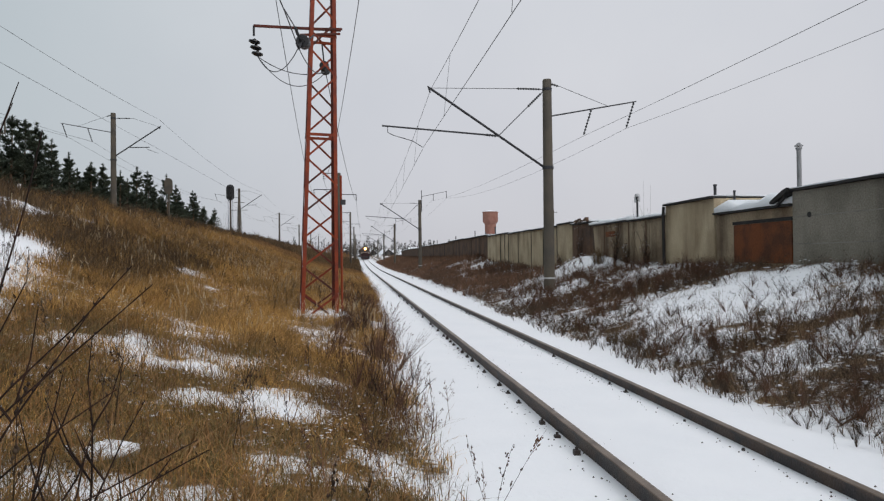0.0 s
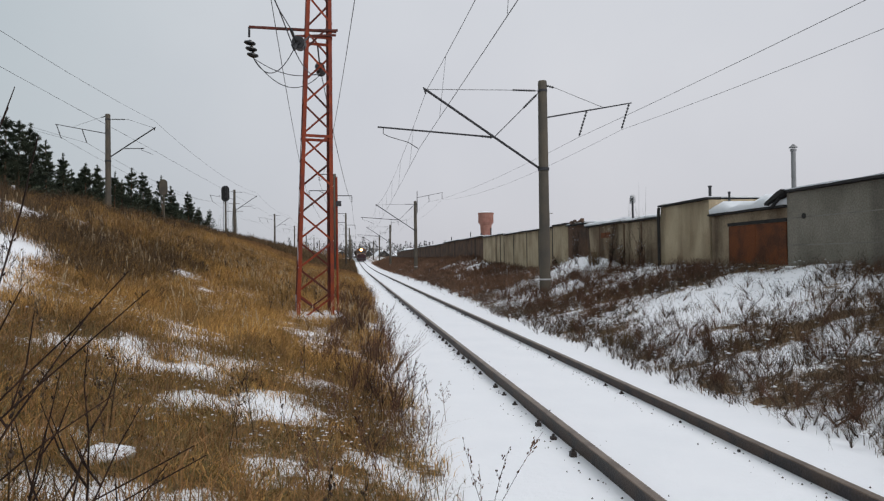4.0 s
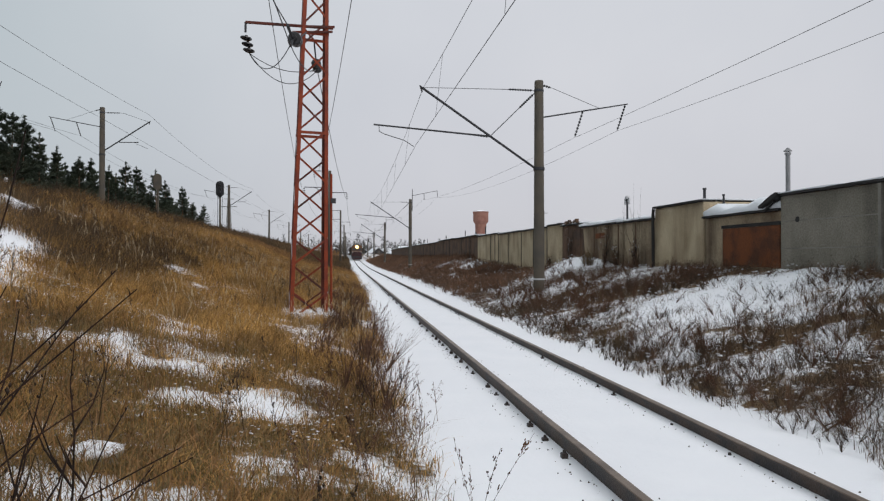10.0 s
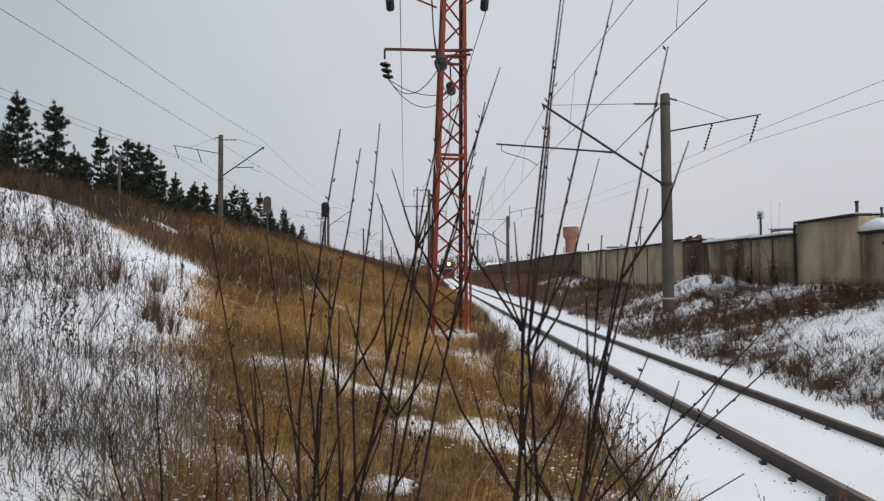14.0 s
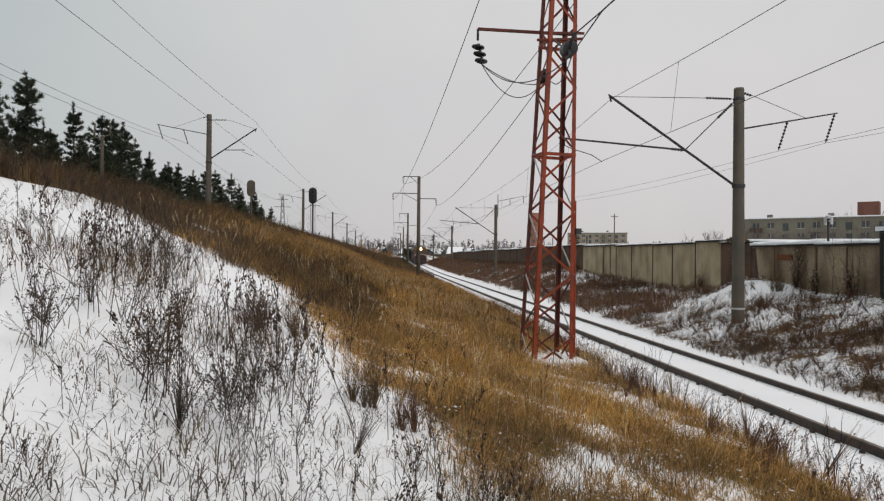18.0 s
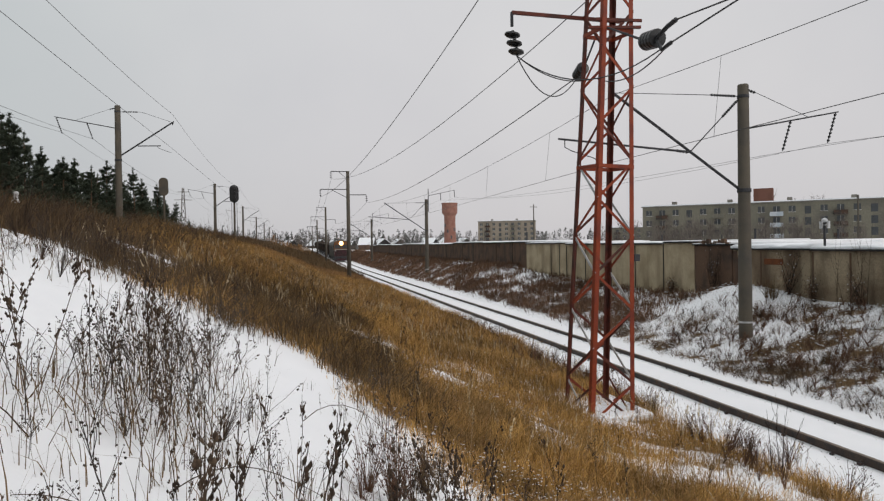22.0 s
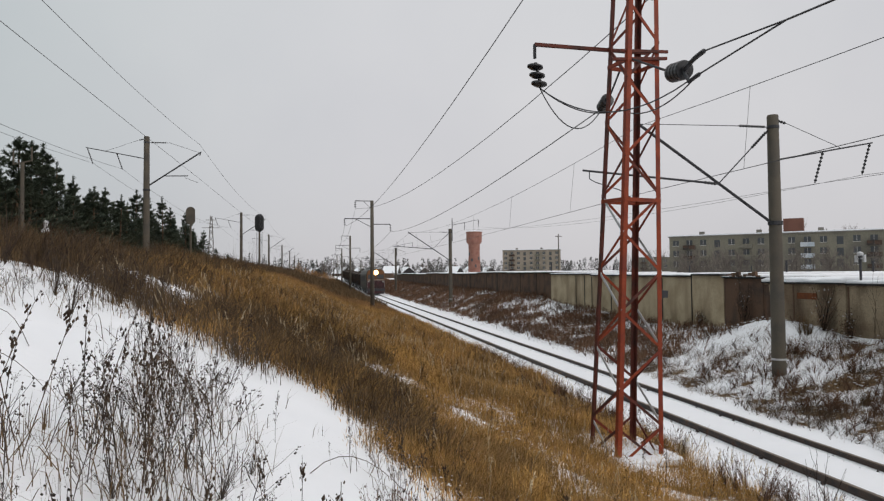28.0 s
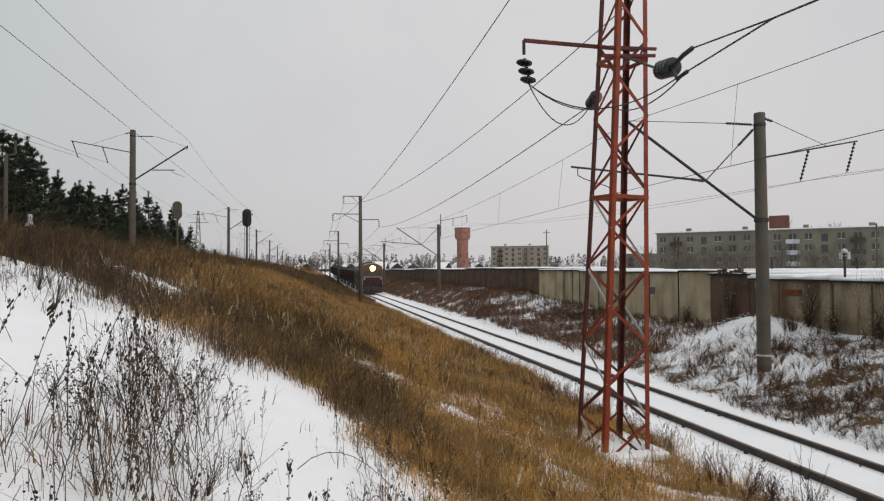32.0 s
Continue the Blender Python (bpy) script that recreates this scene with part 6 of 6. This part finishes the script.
# ---- tall bare shrubs beside the path ----
def bare_shrub(place, stems, seed_, label):
    """stems: how far each tip lies from the root (x, y, height)."""
    r = random.Random(seed_)
    z0 = float(ground_z(place[0], place[1]))
    s = thing("bare_shrub", label, "shrub", (place[0], place[1], z0 - 0.05), group="bare shrubs")
    for tx, ty, tz in stems:
        bx, by = r.uniform(-0.12, 0.12), r.uniform(-0.08, 0.08)
        wob = [r.gauss(0, 0.03) for _ in range(4)]
        line = [Vector((bx + (tx - bx) * u ** 1.3 + wob[int(u * 3.99)] * u * (1 - u) * 2, by + (ty - by) * u ** 1.3 + wob[int(u * 3.99) - 1] * u * (1 - u), tz * u)) for u in (0, 0.15, 0.3, 0.45, 0.6, 0.75, 0.88, 1.0)]
        long = (Vector((tx, ty, tz))).length
        stem = part("stem", Shape().tube(line, [0.0062 - 0.0047 * k / 7 for k in range(8)], 5), TWIG, s)
        for _ in range(r.randint(3, 5)):
            k = r.randint(1, 5)
            a, l = r.uniform(0, 6.28), r.uniform(0.16, 0.5) * long * 0.5
            e = line[k] + Vector((l * 0.5 * math.cos(a), l * 0.35 * math.sin(a), l))
            part("twig", Shape().tube([line[k], line[k].lerp(e, 0.5) + Vector((0.05 * l * math.cos(a), 0, -0.05 * l)), e], [0.0033, 0.0027, 0.0012], 4), TWIG, stem)
        twigs = Shape()
        for _ in range(14):
            k, u = r.randint(2, 6), r.random()
            c, a = line[k].lerp(line[k + 1], u), r.uniform(0, 6.28)
            twigs.lathe([(0.001, 0), (0.0028, 0.005), (0.0008, 0.012)], 4, c + Vector((0.004 * math.cos(a), 0.004 * math.sin(a), 0)), (0.6 * math.cos(a), 0.6 * math.sin(a), 1))
        part("bud_growth", twigs, TWIG, stem)["kind"] = "stuff"
    return s


def shrub_to(root, tips, seed_, label):
    """A shrub whose stems end at the given places."""
    z0 = float(ground_z(root[0], root[1])) - 0.05
    bare_shrub(root, [(x - root[0], y - root[1], z - 0.19 - z0) for x, y, z in tips], seed_, label)


shrub_to((-4.34, 1.88), [(-4.19, 1.88, 2.86), (-4.18, 1.95, 2.80), (-4.07, 1.90, 2.78), (-4.02, 1.68, 2.58), (-3.98, 1.95, 2.32), (-4.12, 1.85, 2.2), (-4.30, 1.9, 2.0), (-4.0, 1.9, 1.92), (-3.82, 1.9, 1.88)], 3, "tall bare shrub with thin budding stems")
shrub_to((-4.74, 2.0), [(-4.41, 2.05, 2.66), (-4.37, 2.05, 2.56), (-4.48, 1.92, 2.5), (-4.38, 2.0, 2.36), (-3.74, 1.9, 1.96), (-3.69, 1.9, 1.91), (-3.78, 1.9, 1.64), (-3.58, 1.9, 1.5), (-3.56, 1.95, 1.46), (-4.55, 2.0, 2.1)], 1, "dark bare shrub leaning over the snowy slope")
shrub_to((-4.84, 2.12), [(-5.1, 2.1, 2.25), (-4.95, 2.1, 2.22), (-4.87, 2.1, 2.2), (-4.78, 2.1, 2.15), (-4.70, 2.1, 2.45), (-4.65, 2.12, 2.52), (-4.74, 2.0, 2.48), (-5.0, 2.15, 1.9)], 4, "dark bare shrub with upright budding twigs")
shrub_to((-5.18, 2.1), [(-5.24, 2.1, 1.88), (-5.36, 2.1, 1.75), (-5.1, 2.15, 1.7), (-5.45, 2.0, 1.45)], 8, "low bare shrub with a few dark twigs")
shrub_to((-4.12, 2.2), [(-3.95, 2.2, 1.75), (-3.8, 2.2, 1.55), (-3.7, 2.1, 1.4), (-4.05, 2.25, 1.65)], 2, "dark bare shrub with upright budding twigs")
bare_shrub((-2.75, 7.2), [(0.3, 0.1, 0.75), (0.1, 0.1, 0.7), (-0.15, 0.1, 0.8), (0.4, -0.1, 0.5), (0.2, 0.2, 0.6), (-0.3, 0, 0.6)], 5, "low bare shrub at the track edge")
bare_shrub((-2.95, 9.6), [(0.2, 0.1, 0.9), (0.0, 0.1, 1.0), (-0.15, 0.1, 0.8), (0.3, -0.1, 0.7), (0.1, 0.2, 0.85)], 6, "low bare shrub at the track edge")
bare_shrub((-3.05, 14.2), [(0.2, 0.1, 1.1), (0.0, 0.1, 1.2), (-0.15, 0.1, 1.0), (0.3, -0.1, 0.9), (0.1, 0.2, 0.95)], 7, "low bare shrub at the track edge")
for k, (x, y) in enumerate(((-16, 58), (-15.2, 66), (-16.5, 70))):
    bare_shrub((x, y), [(0.3, 0.1, 2.6), (-0.4, 0, 2.2), (0.1, 0.2, 3.0), (-0.2, -0.1, 2.5), (0.5, 0, 2.0)], 20 + k, "thin bare sapling above the grass")


bare_shrub((7.15, 23.2), [(0.0, 0.15, 3.15), (0.05, -0.35, 2.95), (-0.1, 0.25, 2.3), (-0.1, -0.1, 1.9), (-0.2, 0.4, 1.5)], 31, "thin bare sapling before the garage wall")
bare_shrub((7.2, 24.2), [(0.0, 0.1, 2.5), (-0.1, -0.2, 2.1), (-0.15, 0.2, 1.6)], 32, "thin bare sapling before the garage wall")


# ---- creepers against the garage walls ----
def creeper(y, wide, tall, seed_, label):
    """A dead climber: stems fanned over the wall with dry leaves and snow caught in it."""
    r = random.Random(seed_)
    z0 = float(ground_z(7.3, y))
    c = thing("dead_creeper", label, "creeper", (7.38, y, z0 - 0.05), group="dead creepers")
    for k in range(13):
        top, side = tall * r.uniform(0.45, 1.0), wide * r.uniform(-0.6, 0.6)
        line = [Vector((r.uniform(-0.12, 0.02), side * u + r.gauss(0, 0.05), top * u)) for u in (0, 0.25, 0.5, 0.75, 1.0)]
        stem = part("stem", Shape().tube(line, [0.012, 0.01, 0.008, 0.006, 0.003], 5), TWIG, c)
        leaves = Shape()
        for _ in range(70):
            u = r.uniform(0.05, 1.0)
            q = line[int(u * 3.99)].lerp(line[int(u * 3.99) + 1], u * 3.99 % 1) + Vector((r.gauss(-0.04, 0.04), r.gauss(0, 0.12), r.gauss(0, 0.07)))
            a, w = Vector((r.gauss(0, 0.4), r.gauss(0, 1), r.gauss(-0.4, 0.6))).normalized(), r.uniform(0.025, 0.06)
            b = a.orthogonal().normalized() * w * 0.4
            leaves.add([q, q + a * w * 0.5 + b, q + a * w, q + a * w * 0.5 - b], [(0, 1, 2, 3)])
        part("dry_leaves", leaves, GRASS_FAR if k % 2 else WEED, stem)["kind"] = "stuff"
    part("caught_snow", mesh_np("caught_snow", *joined([seed((r.uniform(-0.2, -0.04), r.uniform(-0.4, 0.4) * wide, r.uniform(0.2, 0.95) * tall), r.uniform(0.008, 0.022), 0.7) for _ in range(22)]), SNOW), SNOW, c, "specks of caught snow")["kind"] = "stuff"


creeper(31.0, 1.0, 2.3, 61, "dead brown creeper with snow on the garage wall")
creeper(26.6, 1.3, 1.7, 62, "dense dead brown creeper climbing the garage wall")
creeper(25.4, 0.7, 1.0, 63, "low dead creeper at the foot of the garage wall")
creeper(23.6, 0.8, 1.1, 64, "low dead creeper at the foot of the garage wall")
creeper(34.2, 0.8, 0.9, 65, "low dead creeper at the foot of the garage wall")


# ---- snow-capped stones ----
def snow_stone(place, r, seed_, label):
    rr = random.Random(seed_)
    z = float(ground_z(place[0], place[1]))
    t = thing("boulder", label, "stone", (place[0], place[1], z))
    prof = [(r * 0.98, -0.1), (r, r * 0.15), (r * 0.92, r * 0.42), (r * 0.55, r * 0.66), (r * 0.1, r * 0.74)]
    me = Shape().lathe([(a * 0.94, h - 0.03) for a, h in prof], 14).mesh("stone")
    cap = Shape().lathe([(r * 0.90, r * 0.22), (r * 1.0, r * 0.34), (r * 0.86, r * 0.60), (r * 0.45, r * 0.80), (r * 0.06, r * 0.86)], 14).mesh("snow_cap")
    for m_ in (me, cap):
        for v in m_.vertices:
            k = 1 + 0.45 * noise.noise(v.co * 1.6 / r + Vector((seed_, 0, 0))) + 0.2 * noise.noise(v.co * 4.0 / r)
            v.co = Vector((v.co.x * k * 1.2, v.co.y * k, v.co.z * k * 0.5))
    part("stone", me, CONCRETE, t, round_=True)
    part("snow_cap", cap, SNOW, t, "rounded cap of snow", round_=True)


snow_stone((-4.85, 4.75), 0.19, 1, "snow-covered stone among dead grass")
snow_stone((-3.78, 2.75), 0.17, 2, "rounded snow-capped stone beside the path")
snow_stone((-5.6, 3.4), 0.2, 3, "snow-covered stone among dead grass")


# ---- pines ----
def pine_mesh(seed_, tall, wide):
    """Uneven whorls of rising boughs, each set with flat tufts of needles, sparser towards the top."""
    r = np.random.default_rng(seed_)
    levels = np.cumsum(r.uniform(0.025, 0.062, 40)) + 0.05
    levels = levels[levels < 0.97]
    u = np.repeat(levels, 6) + r.normal(0, 0.008, 6 * len(levels))
    u = np.clip(u, 0.04, 0.98)
    n = len(u)
    a = r.uniform(0, 2 * np.pi, n)
    lop = 1 + 0.28 * np.sin(a + r.uniform(0, 6.28)) * np.sin(5 * u + r.uniform(0, 6.28))
    l = tall * wide * np.clip(1.02 - u, 0.02, 1) ** 0.8 * np.clip((u + 0.15) / 0.35, 0.6, 1) * r.uniform(0.35, 1.25, n) * lop + 0.12
    rise = 0.25 + 0.75 * u
    tufts = 24
    w = 0.12 + 0.88 * r.random((n, tufts)) ** 0.55
    d = l[:, None] * w
    off = 0.24 * l[:, None] * r.normal(size=(n, tufts)) * (1.1 - 0.7 * w)
    c = np.stack([d * np.cos(a)[:, None] - off * np.sin(a)[:, None], d * np.sin(a)[:, None] + off * np.cos(a)[:, None],
                  tall * u[:, None] + rise[:, None] * d * w * 0.55 - 0.10 * d + 0.035 * r.normal(size=(n, tufts))], 2).reshape(-1, 3)
    top = np.stack([0.03 * r.normal(size=36), 0.03 * r.normal(size=36), tall * r.uniform(0.92, 1.03, 36)], 1)
    out = np.repeat(a, tufts)
    c, out = np.concatenate([c, top]), np.concatenate([out, r.uniform(0, 6.28, 36)])
    vs, ts, k, n = [], [], 0, len(c)
    for _ in range(7):
        s = 0.12 + 0.18 * r.random(n)
        b, e = out + r.normal(0, 0.8, n), r.normal(0.5, 0.4, n)
        way = np.stack([np.cos(b) * np.cos(e), np.sin(b) * np.cos(e), np.sin(e)], 1) * s[:, None]
        side = np.stack([-np.sin(b), np.cos(b), 0.3 * r.normal(size=n)], 1) * (s * 0.14)[:, None]
        vs.append(np.stack([c - side, c + side, c + way], 1).reshape(-1, 3))
        ts.append(np.arange(3 * n).reshape(-1, 3) + k)
        k += 3 * n
    return mesh_np("crown", np.concatenate(vs), np.concatenate(ts), NEEDLES)


def make_pine(k, tall, wide):
    t = thing("pine_tree", "dark green pine beside the upper line", "tree", (0, 0, -50), group="row of pines")
    trunk = Shape().tube([(0, 0, -0.5), (0.03, 0, tall * 0.4), (0, 0.04, tall * 0.98)], [0.14, 0.10, 0.02], 8)
    rr = random.Random(k)
    for j in range(14):
        z, a = tall * (0.1 + 0.055 * j), rr.uniform(0, 6.28)
        l = tall * wide * 0.8 * (1 - j / 17)
        trunk.tube([(0, 0, z), (l * math.cos(a), l * math.sin(a), z + 0.1 * l)], [0.035, 0.01], 5)
    part("trunk", trunk, BARK, t)
    part("crown", pine_mesh(k, tall, wide), NEEDLES, t)
    return t


PINES = [(make_pine(k + 1, h, w), h) for k, (h, w) in enumerate(((9.0, 0.25), (8.6, 0.28), (9.4, 0.22), (8.0, 0.33), (8.8, 0.29), (8.4, 0.26)))]
tr = random.Random(9)
# the row's tallest trees (distance along the line, height of the top), then the lower ones between and behind them
spots = [(-30.0, y, z) for y, z in ((42.2, 13.1), (46.2, 13.5), (52.8, 13.1), (56.5, 13.0), (58.9, 13.2), (60.4, 13.3), (64.0, 12.5), (67.6, 11.9), (72.7, 11.7), (76.1, 12.0), (81.0, 11.9), (86.8, 13.1), (92.6, 13.3), (101.0, 13.9), (106.5, 13.0), (116.3, 13.2), (131.0, 10.2))]
for k in range(200):
    y = 30 + k * 0.52 + tr.uniform(-0.6, 0.6)
    depth = tr.choice((0, 0.5, 1, 2, 3.5, 6))
    spots.append((-30.8 - depth + tr.uniform(-0.8, 0.8) - max(0, 46 - y) * 0.2, y, tr.uniform(9.2, 11.9) + 0.12 * depth - (1.5 if tr.random() < 0.2 else 0)))
for k in range(26):
    spots.append((-31 - tr.uniform(0, 6), 132 + k * 2.6, tr.uniform(7.0, 9.8)))
for k, (x, y, top) in enumerate(spots):
    base, tall = PINES[k % 6] if k < 6 or k > 17 else PINES[(0, 2, 5)[k % 3]]
    z = float(ground_z(x, y)) - 0.1
    m = pose(x, y, z, tr.uniform(-1.5, 1.5), tr.uniform(-1.5, 1.5), tr.uniform(0, 360)) @ Matrix.Scale((top - z) / tall, 4)
    if k < 6:
        base.matrix_basis = m
    else:
        cp = copy_thing(base, m)
        cp.scale = m.to_scale()


# ---- far woods behind the village and along the horizon ----
def far_woods(name, n, x0, x1, y0, y1, lo, hi, label, material):
    """Dense conifers and scrub: cones and ovals of many small needles."""
    vs, ts, k = [], [], 0
    for _ in range(n):
        x, y, h = RNG.uniform(x0, x1), RNG.uniform(y0, y1), RNG.uniform(lo, hi)
        m = 150
        z = h * (0.05 + 0.95 * RNG.random(m))
        a, wide = RNG.uniform(0, 6.28, m), RNG.uniform(0.2, 0.32)
        d = h * wide * np.sqrt(RNG.random(m)) * np.clip(1.04 - z / h, 0.03, 1) ** RNG.uniform(0.5, 0.9)
        c = np.stack([x + d * np.cos(a), y + d * np.sin(a), float(ground_z(x, y)) + z], 1)
        w = RNG.normal(0, 1, (m, 2, 3)) * h * 0.035
        vs.append(np.stack([c, c + w[:, 0], c + w[:, 1]], 1).reshape(-1, 3))
        ts.append(np.arange(3 * m).reshape(-1, 3) + k)
        k += 3 * m
    tagged(part(name, mesh_np(name, np.concatenate(vs), np.concatenate(ts), material), material), label, "woods", kind="stuff")


def bare_trees(name, n, x0, x1, y0, y1, lo, hi, label):
    """Leafless trees: a stem, rising limbs and sprays of thin twigs."""
    vs, ts, k = [], [], 0
    up = np.array([0, 0, 1.0])

    def slivers(a, b, w):
        nonlocal k
        side = np.cross(b - a, RNG.normal(size=a.shape))
        side = side / np.maximum(np.linalg.norm(side, axis=1, keepdims=True), 1e-6) * np.asarray(w).reshape(-1, 1)
        vs.append(np.stack([a - side, a + side, b], 1).reshape(-1, 3))
        ts.append(np.arange(3 * len(a)).reshape(-1, 3) + k)
        k += 3 * len(a)

    for _ in range(n):
        x, y, h = RNG.uniform(x0, x1), RNG.uniform(y0, y1), RNG.uniform(lo, hi)
        root = np.array([x, y, float(ground_z(x, y)) - 0.2])
        slivers(np.repeat(root[None], 2, 0), np.repeat((root + up * h * 0.95)[None], 2, 0), [h * 0.014] * 2)
        m = 16
        a0, u = RNG.uniform(0, 6.28, m), RNG.uniform(0.22, 0.8, m)
        at = root + up * (u * h)[:, None]
        end = at + np.stack([np.cos(a0), np.sin(a0), RNG.uniform(1.0, 2.2, m)], 1) * (h * RNG.uniform(0.1, 0.2, m) * (1.15 - 0.5 * u))[:, None]
        slivers(at, end, [h * 0.006] * m)
        q = 14
        w = RNG.uniform(0.35, 1.0, (m, q, 1))
        b0 = (at[:, None] + (end - at)[:, None] * w).reshape(-1, 3)
        way = (end - at)[:, None] / np.linalg.norm(end - at, axis=1)[:, None, None] + RNG.normal(0, 0.45, (m, q, 3))
        slivers(b0, b0 + way.reshape(-1, 3) * h * RNG.uniform(0.04, 0.11, (m * q, 1)), [h * 0.0028] * (m * q))
    tagged(part(name, mesh_np(name, np.concatenate(vs), np.concatenate(ts), BARE_TREES), BARE_TREES), label, "woods", kind="stuff")


far_woods("village_trees", 300, -30, 150, 400, 470, 4, 8.5, "dark trees among the village houses", WOODS)
far_woods("distant_woods", 260, -60, 330, 420, 620, 8, 14, "distant bare woods on the horizon", WOODS)
bare_trees("yard_trees", 150, 46, 92, 92, 132, 4, 7, "bare trees before the block of flats")
bare_trees("tall_yard_trees", 34, 130, 175, 185, 270, 12, 17, "tall bare trees behind the block of flats")
bare_trees("garden_trees", 40, -10, 90, 300, 400, 4, 8, "bare garden trees among the village houses")
far_woods("line_side_scrub", 120, -16, -6, 150, 420, 1.0, 2.6, "low brown scrub along the far line", GRASS_BROWN)


RUN = ((0.0, 235.0), (8.0, 202.5), (16.0, 169.8), (18.0, 161.6), (22.0, 145.2), (25.0, 132.6), (28.0, 119.3), (32.0, 104.2))


def motions():
    for ob, back in TRAIN:
        walk(ob, [(t, pose(TRACK_X, y + back, 0.118 + float(rise(y + back + 6)))) for t, y in RUN])


motions()
